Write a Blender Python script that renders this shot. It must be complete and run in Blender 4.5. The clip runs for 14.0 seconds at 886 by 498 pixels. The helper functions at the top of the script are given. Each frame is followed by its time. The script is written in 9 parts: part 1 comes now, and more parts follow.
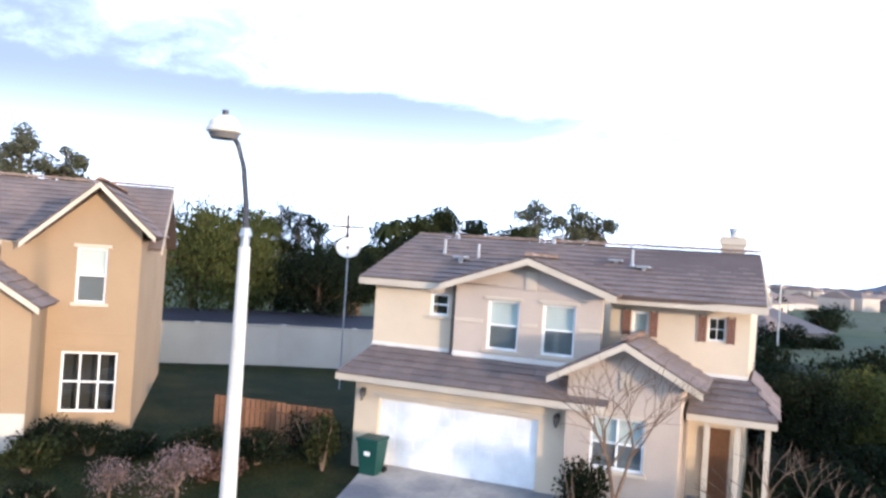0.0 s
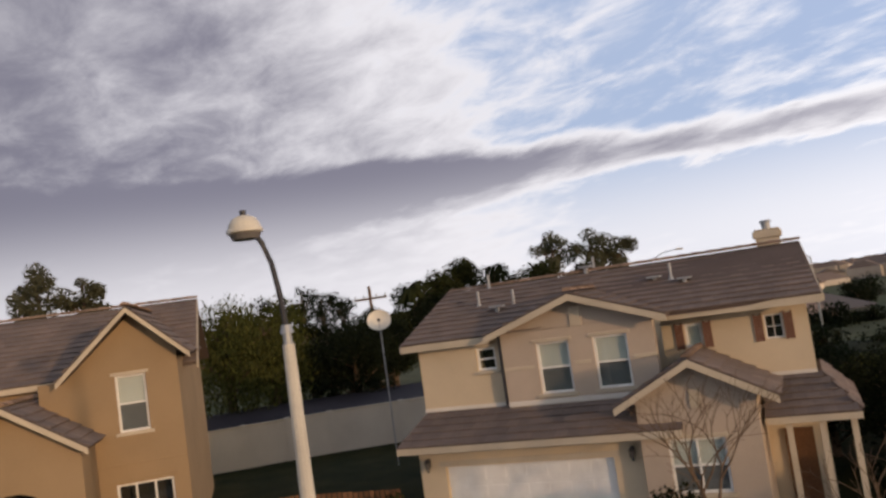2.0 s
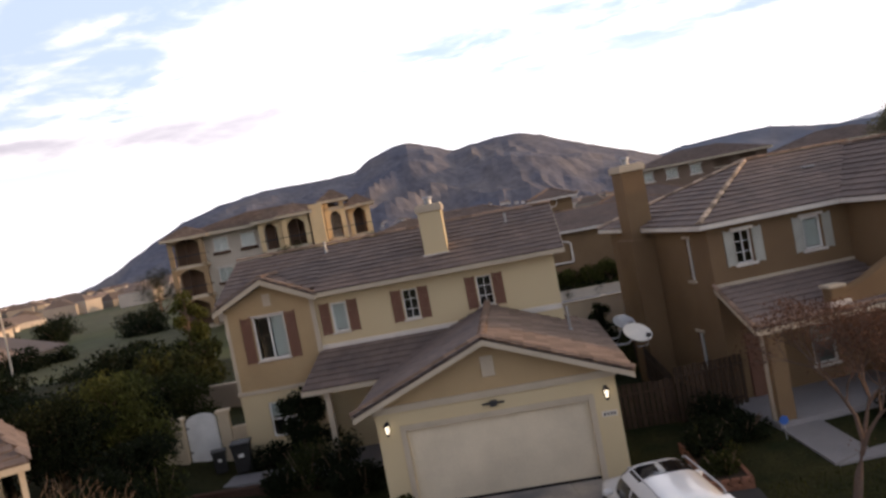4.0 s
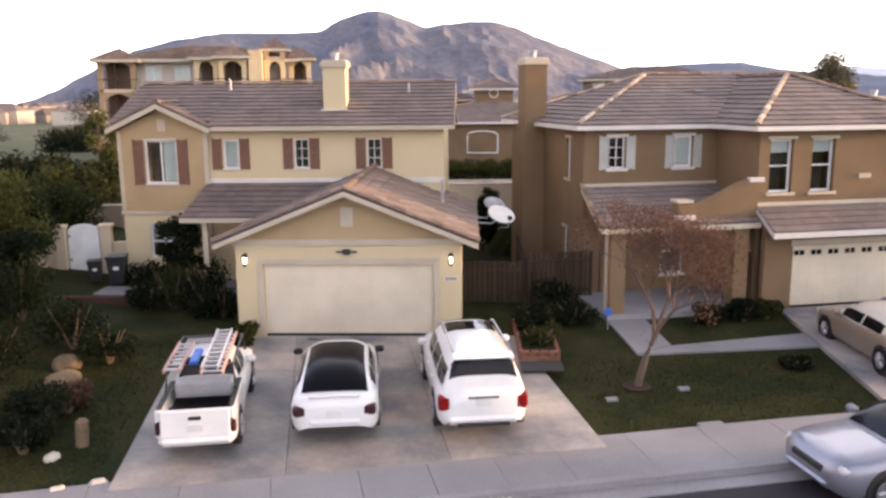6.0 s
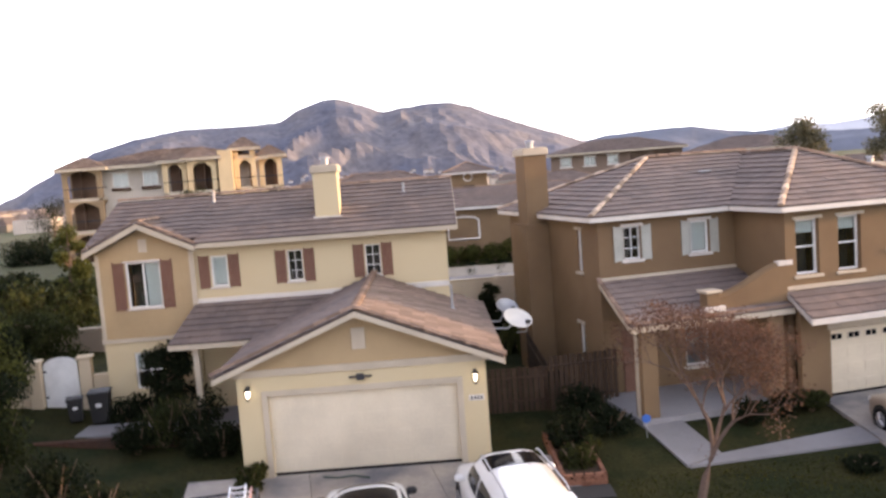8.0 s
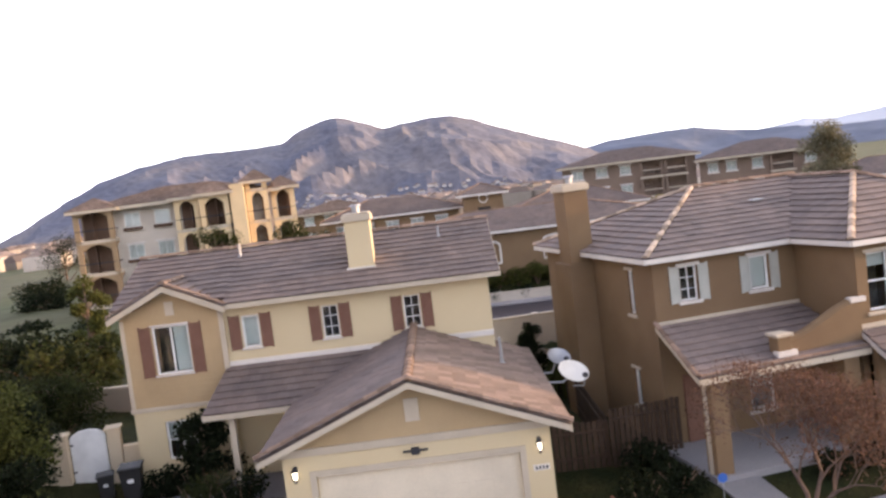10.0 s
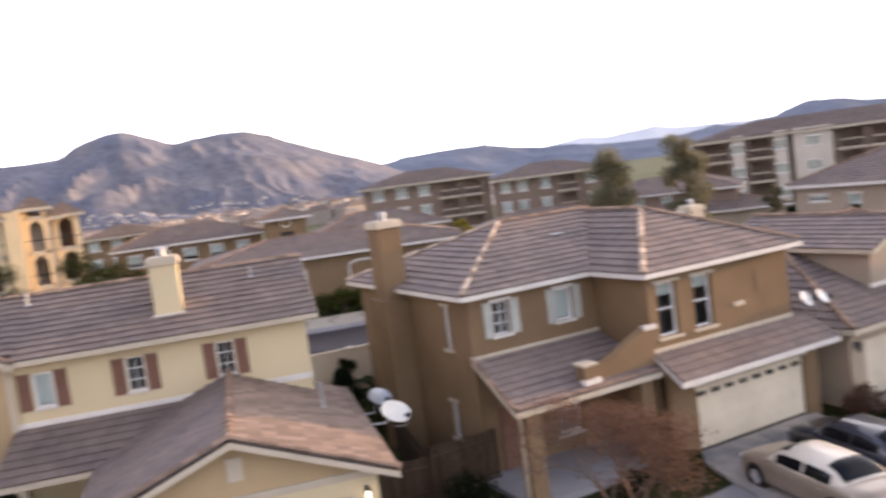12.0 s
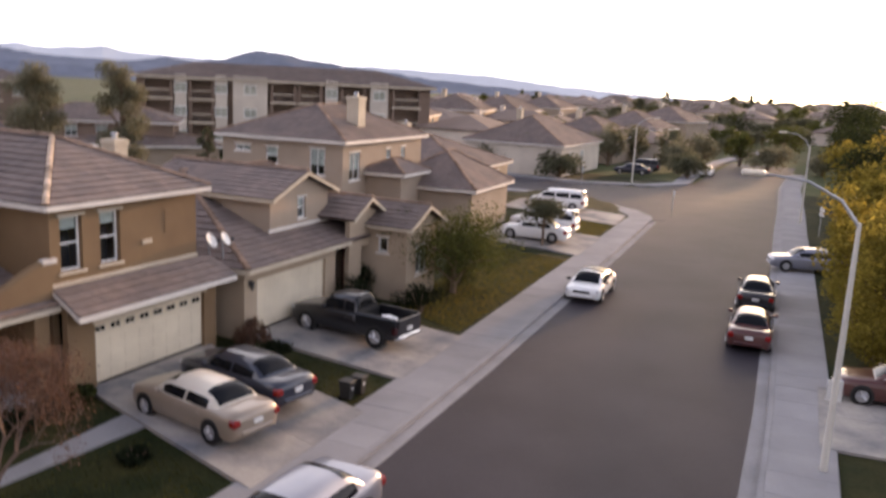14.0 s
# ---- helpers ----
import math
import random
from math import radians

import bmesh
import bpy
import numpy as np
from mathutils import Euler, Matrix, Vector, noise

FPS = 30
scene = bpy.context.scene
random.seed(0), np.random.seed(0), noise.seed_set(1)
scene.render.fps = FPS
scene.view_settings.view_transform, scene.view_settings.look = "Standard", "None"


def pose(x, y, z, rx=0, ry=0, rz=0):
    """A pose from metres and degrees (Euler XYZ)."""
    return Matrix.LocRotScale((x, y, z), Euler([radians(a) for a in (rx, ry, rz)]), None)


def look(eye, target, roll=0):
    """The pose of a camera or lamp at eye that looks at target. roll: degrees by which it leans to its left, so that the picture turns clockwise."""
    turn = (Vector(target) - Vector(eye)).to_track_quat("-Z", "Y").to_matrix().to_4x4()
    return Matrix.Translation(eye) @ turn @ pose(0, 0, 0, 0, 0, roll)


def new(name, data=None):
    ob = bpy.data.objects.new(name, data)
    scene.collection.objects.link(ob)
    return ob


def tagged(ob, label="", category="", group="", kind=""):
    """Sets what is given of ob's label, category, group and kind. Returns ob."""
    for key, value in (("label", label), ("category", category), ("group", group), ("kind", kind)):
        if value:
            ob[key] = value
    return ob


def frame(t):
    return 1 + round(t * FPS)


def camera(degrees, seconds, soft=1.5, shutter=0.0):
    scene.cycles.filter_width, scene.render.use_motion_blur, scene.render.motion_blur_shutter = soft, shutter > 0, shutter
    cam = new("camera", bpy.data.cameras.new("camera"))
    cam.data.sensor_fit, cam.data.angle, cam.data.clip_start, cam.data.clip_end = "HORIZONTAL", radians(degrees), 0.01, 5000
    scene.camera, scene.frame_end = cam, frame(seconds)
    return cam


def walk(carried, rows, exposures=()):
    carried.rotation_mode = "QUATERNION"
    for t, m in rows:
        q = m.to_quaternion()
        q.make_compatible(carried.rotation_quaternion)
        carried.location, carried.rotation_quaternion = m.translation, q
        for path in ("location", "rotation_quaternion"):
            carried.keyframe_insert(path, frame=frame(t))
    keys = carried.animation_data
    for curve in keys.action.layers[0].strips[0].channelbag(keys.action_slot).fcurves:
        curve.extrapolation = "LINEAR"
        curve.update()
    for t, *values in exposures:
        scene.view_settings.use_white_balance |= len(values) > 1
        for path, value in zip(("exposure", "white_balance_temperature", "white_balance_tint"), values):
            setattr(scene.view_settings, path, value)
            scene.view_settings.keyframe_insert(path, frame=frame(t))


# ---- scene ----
# ---- camera and its walk ----
cam = camera(57.0, 14.0, soft=2.7, shutter=0.25)
PATH = [
    (0, look((3.291, -21.230, 7.171), (-4.995, -15.633, 7.283), 3.75)),
    (0.5, look((3.023, -21.020, 7.085), (-5.295, -15.503, 7.693), 3.33)),
    (1, look((2.731, -21.032, 7.109), (-5.577, -15.569, 8.181), -2.74)),
    (1.5, look((2.495, -21.281, 7.178), (-5.850, -15.832, 8.002), -7.18)),
    (2, look((2.661, -21.326, 7.307), (-5.684, -15.869, 8.070), -8.13)),
    (2.5, look((3.048, -20.990, 7.621), (-4.878, -14.898, 7.885), -9.05)),
    (2.7, look((3.179, -20.475, 7.637), (-3.320, -12.877, 7.823), -13.01)),
    (2.8, look((3.203, -20.723, 7.603), (-2.274, -12.359, 7.792), -13.07)),
    (3, look((3.220, -21.069, 7.705), (-0.072, -11.629, 7.904), -12.36)),
    (3.2, look((3.400, -21.233, 7.795), (1.636, -11.396, 8.157), -13.95)),
    (3.5, look((3.310, -21.326, 7.586), (2.271, -11.381, 7.727), -11.17)),
    (3.7, look((3.406, -21.308, 7.567), (2.553, -11.344, 7.529), -11.32)),
    (5.8, look((5.699, -22.648, 6.768), (5.304, -12.846, 4.831), -1.35)),
    (6, look((5.850, -22.631, 6.808), (5.545, -12.809, 4.958), -0.53)),
    (6.5, look((5.936, -22.598, 6.654), (5.874, -12.777, 4.768), 2.33)),
    (7, look((5.861, -22.294, 6.956), (5.800, -12.573, 4.610), 4.93)),
    (7.5, look((5.233, -21.663, 7.203), (5.277, -11.848, 5.290), 5.09)),
    (8, look((4.558, -20.684, 7.510), (4.669, -10.727, 6.590), -4.27)),
    (8.5, look((4.068, -20.084, 7.842), (4.172, -10.115, 7.053), -6.67)),
    (11, look((3.248, -18.870, 8.993), (3.266, -8.891, 8.346), -7.21)),
    (11.5, look((3.004, -18.910, 9.163), (3.041, -8.921, 8.706), -5.98)),
    (12, look((3.153, -18.894, 9.428), (5.620, -9.243, 8.561), -7.44)),
    (12.5, look((3.210, -19.396, 9.717), (9.222, -11.470, 8.705), -6.88)),
    (13, look((3.261, -19.440, 9.649), (10.855, -12.989, 8.804), -6.63)),
    (13.5, look((3.260, -19.632, 9.630), (11.107, -13.483, 8.854), -5.38)),
    (14, look((3.513, -20.118, 9.679), (11.277, -14.122, 7.736), 2.72)),
]
EXPOSURES = [
    (0.0, 0.25, 4650, 8), (0.5, -0.25, 5350, 9), (1.0, -0.95, 5900, 11), (1.5, -1.4, 6150, 12), (2.5, -1.5, 6200, 13), (3.0, -1.7, 6250, 13),
    (3.5, -1.45, 6450, 16), (3.7, -1.2, 6450, 16), (5.8, 0.55, 6480, 20), (7.0, 0.55, 6480, 19), (7.5, 0.62, 6480, 19), (8.5, 0.5, 6250, 18), (11.5, 0.5, 6250, 19), (12.5, 0.45, 6300, 18), (13.0, 0.5, 6450, 19), (13.5, 0.12, 6450, 20), (14.0, 0.08, 6400, 20),
]
walk(cam, PATH, EXPOSURES)

# ---- world and sun ----
SUN_AZ, SUN_EL = 84.0, 6.0          # degrees: azimuth from +y towards +x, height over the horizon
world = bpy.data.worlds.new("sky")
scene.world = world
world.use_nodes = True
wt = world.node_tree
wt.nodes.clear()


def wnode(kind, **kw):
    n = wt.nodes.new(kind)
    for k, v in kw.items():
        n.inputs[k].default_value = v
    return n


sky = wt.nodes.new("ShaderNodeTexSky")
sky.sky_type, sky.sun_disc = "NISHITA", False
sky.sun_elevation, sky.sun_rotation = radians(SUN_EL + 8), radians(SUN_AZ)
sky.air_density, sky.dust_density, sky.ozone_density = 1.0, 1.6, 2.0
coord = wt.nodes.new("ShaderNodeTexCoord")
# streaky cloud sheets: the direction is flattened so that clouds thin out into bands near the horizon
sep = wt.nodes.new("ShaderNodeSeparateXYZ")
wt.links.new(coord.outputs["Generated"], sep.inputs[0])
zz = wt.nodes.new("ShaderNodeMath"); zz.operation = "MAXIMUM"; zz.inputs[1].default_value = 0.0
wt.links.new(sep.outputs["Z"], zz.inputs[0])
za = wt.nodes.new("ShaderNodeMath"); za.operation = "ADD"; za.inputs[1].default_value = 0.13
wt.links.new(zz.outputs[0], za.inputs[0])
dx = wt.nodes.new("ShaderNodeMath"); dx.operation = "DIVIDE"
dy = wt.nodes.new("ShaderNodeMath"); dy.operation = "DIVIDE"
wt.links.new(sep.outputs["X"], dx.inputs[0]); wt.links.new(za.outputs[0], dx.inputs[1])
wt.links.new(sep.outputs["Y"], dy.inputs[0]); wt.links.new(za.outputs[0], dy.inputs[1])
comb = wt.nodes.new("ShaderNodeCombineXYZ")
wt.links.new(dx.outputs[0], comb.inputs[0]); wt.links.new(dy.outputs[0], comb.inputs[1])
mapn = wt.nodes.new("ShaderNodeMapping")
mapn.inputs["Scale"].default_value = (0.55, 0.85, 1)
mapn.inputs["Rotation"].default_value = (0, 0, radians(35))
mapn.inputs["Location"].default_value = (0.35, 1.7, 0)
wt.links.new(comb.outputs[0], mapn.inputs[0])
n1 = wnode("ShaderNodeTexNoise", Scale=1.1, Detail=7.0, Roughness=0.58, Distortion=0.12)
n2 = wnode("ShaderNodeTexNoise", Scale=0.42, Detail=3.0, Roughness=0.5)
wt.links.new(mapn.outputs[0], n1.inputs["Vector"]); wt.links.new(mapn.outputs[0], n2.inputs["Vector"])
mixn = wt.nodes.new("ShaderNodeMath"); mixn.operation = "MULTIPLY_ADD"; mixn.inputs[1].default_value = 0.55
wt.links.new(n1.outputs[0], mixn.inputs[0])
half = wt.nodes.new("ShaderNodeMath"); half.operation = "MULTIPLY"; half.inputs[1].default_value = 0.5
wt.links.new(n2.outputs[0], half.inputs[0]); wt.links.new(half.outputs[0], mixn.inputs[2])
# a bank of thicker cloud on the side away from the sun
toward = wt.nodes.new("ShaderNodeVectorMath"); toward.operation = "DOT_PRODUCT"
toward.inputs[1].default_value = (math.sin(radians(SUN_AZ)), math.cos(radians(SUN_AZ)), 0)
wt.links.new(coord.outputs["Generated"], toward.inputs[0])
bank = wt.nodes.new("ShaderNodeMapRange"); bank.interpolation_type = "SMOOTHSTEP"
bank.inputs["From Min"].default_value, bank.inputs["From Max"].default_value = -0.74, -0.34
bank.inputs["To Min"].default_value, bank.inputs["To Max"].default_value = 0.27, -0.065
flat = wt.nodes.new("ShaderNodeVectorMath"); flat.operation = "MULTIPLY"; flat.inputs[1].default_value = (1, 1, 0)
wt.links.new(coord.outputs["Generated"], flat.inputs[0])
level = wt.nodes.new("ShaderNodeVectorMath"); level.operation = "NORMALIZE"
wt.links.new(flat.outputs["Vector"], level.inputs[0])
turn = wt.nodes.new("ShaderNodeVectorMath"); turn.operation = "DOT_PRODUCT"
turn.inputs[1].default_value = toward.inputs[1].default_value[:]
wt.links.new(level.outputs["Vector"], turn.inputs[0])
uneven = wt.nodes.new("ShaderNodeMath"); uneven.operation = "MULTIPLY_ADD"; uneven.inputs[1].default_value = 0.55
wt.links.new(n1.outputs[0], uneven.inputs[0]); wt.links.new(turn.outputs["Value"], uneven.inputs[2])
wt.links.new(uneven.outputs[0], bank.inputs[0])
sunny = wt.nodes.new("ShaderNodeMapRange"); sunny.interpolation_type = "SMOOTHSTEP"
sunny.inputs["From Min"].default_value, sunny.inputs["From Max"].default_value = -0.40, 0.0
sunny.inputs["To Max"].default_value = 0.07
wt.links.new(turn.outputs["Value"], sunny.inputs[0])
density = wt.nodes.new("ShaderNodeMath"); density.operation = "ADD"
# one long bar of cloud low over the trees
rag = wt.nodes.new("ShaderNodeMath"); rag.operation = "MULTIPLY_ADD"; rag.inputs[1].default_value = 0.10
wt.links.new(n1.outputs[0], rag.inputs[0]); wt.links.new(sep.outputs["Z"], rag.inputs[2])
off = wt.nodes.new("ShaderNodeMath"); off.operation = "SUBTRACT"; off.inputs[1].default_value = 0.205
wt.links.new(rag.outputs[0], off.inputs[0])
away = wt.nodes.new("ShaderNodeMath"); away.operation = "ABSOLUTE"
wt.links.new(off.outputs[0], away.inputs[0])
bar = wt.nodes.new("ShaderNodeMapRange"); bar.interpolation_type = "SMOOTHSTEP"
bar.inputs["From Min"].default_value, bar.inputs["From Max"].default_value = 0.040, 0.002
bar.inputs["To Max"].default_value = 0.36
wt.links.new(away.outputs[0], bar.inputs[0])
reach = wt.nodes.new("ShaderNodeMapRange"); reach.interpolation_type = "SMOOTHSTEP"
reach.inputs["From Min"].default_value, reach.inputs["From Max"].default_value = 0.15, -0.30
wt.links.new(toward.outputs["Value"], reach.inputs[0])
barred = wt.nodes.new("ShaderNodeMath"); barred.operation = "MULTIPLY"
wt.links.new(bar.outputs[0], barred.inputs[0]); wt.links.new(reach.outputs[0], barred.inputs[1])
banks = wt.nodes.new("ShaderNodeMath"); banks.operation = "ADD"
wt.links.new(bank.outputs[0], banks.inputs[0]); wt.links.new(barred.outputs[0], banks.inputs[1])
warm = wt.nodes.new("ShaderNodeMath"); warm.operation = "ADD"
wt.links.new(banks.outputs[0], warm.inputs[0]); wt.links.new(sunny.outputs[0], warm.inputs[1])
# small broken flecks, and a wide clearing above the bar
n3 = wnode("ShaderNodeTexNoise", Scale=5.5, Detail=6.0, Roughness=0.62, Distortion=0.35)
wt.links.new(mapn.outputs[0], n3.inputs["Vector"])
fleck = wt.nodes.new("ShaderNodeMath"); fleck.operation = "MULTIPLY_ADD"; fleck.inputs[1].default_value = 0.40; fleck.inputs[2].default_value = -0.20
wt.links.new(n3.outputs[0], fleck.inputs[0])
gap_at = wt.nodes.new("ShaderNodeVectorMath"); gap_at.operation = "DOT_PRODUCT"
gap_at.inputs[1].default_value = (math.sin(radians(-34)) * math.cos(radians(19)), math.cos(radians(-34)) * math.cos(radians(19)), math.sin(radians(19)))
wt.links.new(coord.outputs["Generated"], gap_at.inputs[0])
clearing = wt.nodes.new("ShaderNodeMapRange"); clearing.interpolation_type = "SMOOTHSTEP"
clearing.inputs["From Min"].default_value, clearing.inputs["From Max"].default_value = 0.93, 0.995
clearing.inputs["To Max"].default_value = -0.075
wt.links.new(gap_at.outputs["Value"], clearing.inputs[0])
broken = wt.nodes.new("ShaderNodeMath"); broken.operation = "ADD"
wt.links.new(fleck.outputs[0], broken.inputs[0]); wt.links.new(clearing.outputs[0], broken.inputs[1])
warmer = wt.nodes.new("ShaderNodeMath"); warmer.operation = "ADD"
wt.links.new(warm.outputs[0], warmer.inputs[0]); wt.links.new(broken.outputs[0], warmer.inputs[1])
wt.links.new(mixn.outputs[0], density.inputs[0]); wt.links.new(warmer.outputs[0], density.inputs[1])
cover = wt.nodes.new("ShaderNodeMapRange")
cover.inputs["From Min"].default_value, cover.inputs["From Max"].default_value = 0.40, 0.56
cover.interpolation_type = "SMOOTHSTEP"
wt.links.new(density.outputs[0], cover.inputs[0])
# the sky is dim away from the low sun and bright on its side
side = wt.nodes.new("ShaderNodeMapRange"); side.interpolation_type = "SMOOTHSTEP"
side.inputs["From Min"].default_value, side.inputs["From Max"].default_value = -0.85, 0.40
wt.links.new(toward.outputs["Value"], side.inputs[0])


def wmix(a, b, fac):
    """Mix two colours or node outputs of the sky by a factor output."""
    n = wt.nodes.new("ShaderNodeMixRGB")
    wt.links.new(fac, n.inputs[0])
    for v, k in ((a, 1), (b, 2)):
        if isinstance(v, tuple):
            n.inputs[k].default_value = (*v, 1)
        else:
            wt.links.new(v, n.inputs[k])
    return n.outputs[0]


dark_cloud = wmix((3.3, 3.15, 3.8), (9.0, 8.6, 9.3), side.outputs[0])
pale_cloud = wmix((12.5, 12.0, 11.8), (18.5, 17.8, 17.0), side.outputs[0])
clear = wmix((7.4, 8.6, 11.0), (8.0, 10.0, 14.2), side.outputs[0])
depth = wt.nodes.new("ShaderNodeMapRange"); depth.interpolation_type = "SMOOTHSTEP"
depth.inputs["From Min"].default_value, depth.inputs["From Max"].default_value = 0.48, 0.84
wt.links.new(density.outputs[0], depth.inputs[0])
cloud = wmix(pale_cloud, dark_cloud, depth.outputs[0])
veil = wt.nodes.new("ShaderNodeMixRGB"); veil.inputs[0].default_value = 0.75
wt.links.new(sky.outputs[0], veil.inputs[1]); wt.links.new(clear, veil.inputs[2])
body_sky = wmix(veil.outputs[0], cloud, cover.outputs[0])
# a pale band of light along the horizon
low = wt.nodes.new("ShaderNodeMapRange"); low.interpolation_type = "SMOOTHSTEP"
low.inputs["From Min"].default_value, low.inputs["From Max"].default_value = 0.19, 0.04
low.inputs["To Max"].default_value = 0.8
wt.links.new(zz.outputs[0], low.inputs[0])
banded = wmix(body_sky, pale_cloud, low.outputs[0])
# the open sky overhead is a deep dusk blue
high = wt.nodes.new("ShaderNodeMapRange"); high.interpolation_type = "SMOOTHSTEP"
high.inputs["From Min"].default_value, high.inputs["From Max"].default_value = 0.45, 0.95
high.inputs["To Max"].default_value = 0.9
wt.links.new(zz.outputs[0], high.inputs[0])
topped = wmix(banded, (1.6, 1.9, 2.8), high.outputs[0])
# glow round the low sun
near_sun = wt.nodes.new("ShaderNodeVectorMath"); near_sun.operation = "DOT_PRODUCT"
near_sun.inputs[1].default_value = (math.sin(radians(SUN_AZ)) * math.cos(radians(SUN_EL)), math.cos(radians(SUN_AZ)) * math.cos(radians(SUN_EL)), math.sin(radians(SUN_EL)))
wt.links.new(coord.outputs["Generated"], near_sun.inputs[0])
glow = wt.nodes.new("ShaderNodeMapRange"); glow.interpolation_type = "SMOOTHSTEP"
glow.inputs["From Min"].default_value, glow.inputs["From Max"].default_value = 0.90, 1.0
wt.links.new(near_sun.outputs["Value"], glow.inputs[0])
whole = wmix(topped, (60.0, 46.0, 28.0), glow.outputs[0])
# the western cloud deck is the brightest part of the dome after the sun's own side
west = wt.nodes.new("ShaderNodeVectorMath"); west.operation = "DOT_PRODUCT"
west.inputs[1].default_value = (math.sin(radians(-38)), math.cos(radians(-38)), 0.0)
wt.links.new(coord.outputs["Generated"], west.inputs[0])
gain = wt.nodes.new("ShaderNodeMapRange"); gain.interpolation_type = "SMOOTHSTEP"
gain.inputs["From Min"].default_value, gain.inputs["From Max"].default_value = 0.15, 0.80
gain.inputs["To Min"].default_value, gain.inputs["To Max"].default_value = 1.0, 1.7
wt.links.new(west.outputs["Value"], gain.inputs[0])
lifted = wt.nodes.new("ShaderNodeVectorMath"); lifted.operation = "SCALE"
wt.links.new(whole, lifted.inputs[0]); wt.links.new(gain.outputs[0], lifted.inputs["Scale"])
bg = wnode("ShaderNodeBackground", Strength=0.115)
out = wt.nodes.new("ShaderNodeOutputWorld")
wt.links.new(lifted.outputs["Vector"], bg.inputs[0]); wt.links.new(bg.outputs[0], out.inputs[0])

sun_data = bpy.data.lights.new("sun", "SUN")
sun_data.energy, sun_data.angle, sun_data.color = 5.0, radians(2.0), (1.0, 0.62, 0.32)
sun = new("sun", sun_data)
sd = Vector((math.sin(radians(SUN_AZ)) * math.cos(radians(SUN_EL)), math.cos(radians(SUN_AZ)) * math.cos(radians(SUN_EL)), math.sin(radians(SUN_EL))))
sun.matrix_world = look(sd * 400, (0, 0, 0))

# ---- materials ----
def mat(name, color, rough=0.8, var=0.18, scale=1.2, fine=14.0, bump=0.15, metal=0.0, island=0.0, rand=0.0, spec=0.4, second=None, amount=0.5, coat=0.0, thin=0.0):
    """A surface with variation at two scales, in metres of the world, and a fine relief."""
    m = bpy.data.materials.new(name)
    m.use_nodes = True
    t = m.node_tree
    p = t.nodes["Principled BSDF"]
    geo = t.nodes.new("ShaderNodeNewGeometry")
    big = t.nodes.new("ShaderNodeTexNoise"); big.inputs["Scale"].default_value = scale; big.inputs["Detail"].default_value = 5
    small = t.nodes.new("ShaderNodeTexNoise"); small.inputs["Scale"].default_value = fine; small.inputs["Detail"].default_value = 4
    t.links.new(geo.outputs["Position"], big.inputs["Vector"]); t.links.new(geo.outputs["Position"], small.inputs["Vector"])
    base = t.nodes.new("ShaderNodeMixRGB"); base.inputs[1].default_value = (*color, 1)
    base.inputs[2].default_value = (*(second or [c * 0.72 for c in color]), 1)
    ramp = t.nodes.new("ShaderNodeMapRange"); ramp.inputs["From Min"].default_value = 0.38; ramp.inputs["From Max"].default_value = 0.68
    ramp.inputs["To Max"].default_value = amount
    t.links.new(big.outputs[0], ramp.inputs[0]); t.links.new(ramp.outputs[0], base.inputs[0])
    value = t.nodes.new("ShaderNodeMapRange"); value.inputs["From Min"].default_value = 0.25; value.inputs["From Max"].default_value = 0.75
    value.inputs["To Min"].default_value = 1 - var; value.inputs["To Max"].default_value = 1 + var
    t.links.new(small.outputs[0], value.inputs[0])
    last = value.outputs[0]
    for amount_r, out_r in ((island, geo.outputs["Random Per Island"]), (rand, None)):
        if amount_r:
            if out_r is None:
                out_r = t.nodes.new("ShaderNodeObjectInfo").outputs["Random"]
            r = t.nodes.new("ShaderNodeMapRange"); r.inputs["To Min"].default_value = 1 - amount_r; r.inputs["To Max"].default_value = 1 + amount_r
            t.links.new(out_r, r.inputs[0])
            mul = t.nodes.new("ShaderNodeMath"); mul.operation = "MULTIPLY"
            t.links.new(last, mul.inputs[0]); t.links.new(r.outputs[0], mul.inputs[1]); last = mul.outputs[0]
    hsv = t.nodes.new("ShaderNodeHueSaturation")
    t.links.new(base.outputs[0], hsv.inputs["Color"]); t.links.new(last, hsv.inputs["Value"])
    t.links.new(hsv.outputs[0], p.inputs["Base Color"])
    p.inputs["Roughness"].default_value, p.inputs["Metallic"].default_value = rough, metal
    p.inputs["Specular IOR Level"].default_value = spec if rough < 0.7 else min(spec, 0.12)
    p.inputs["Coat Weight"].default_value = coat
    p.inputs["Coat Roughness"].default_value = 0.06
    if thin:        # leaves and blades let light through
        tr = t.nodes.new("ShaderNodeBsdfTranslucent"); mx = t.nodes.new("ShaderNodeMixShader"); mx.inputs[0].default_value = thin
        t.links.new(hsv.outputs[0], tr.inputs["Color"]); t.links.new(p.outputs[0], mx.inputs[1]); t.links.new(tr.outputs[0], mx.inputs[2])
        t.links.new(mx.outputs[0], t.nodes["Material Output"].inputs["Surface"])
    if bump:
        b = t.nodes.new("ShaderNodeBump"); b.inputs["Strength"].default_value = bump; b.inputs["Distance"].default_value = 0.02
        t.links.new(small.outputs[0], b.inputs["Height"]); t.links.new(b.outputs[0], p.inputs["Normal"])
    return m


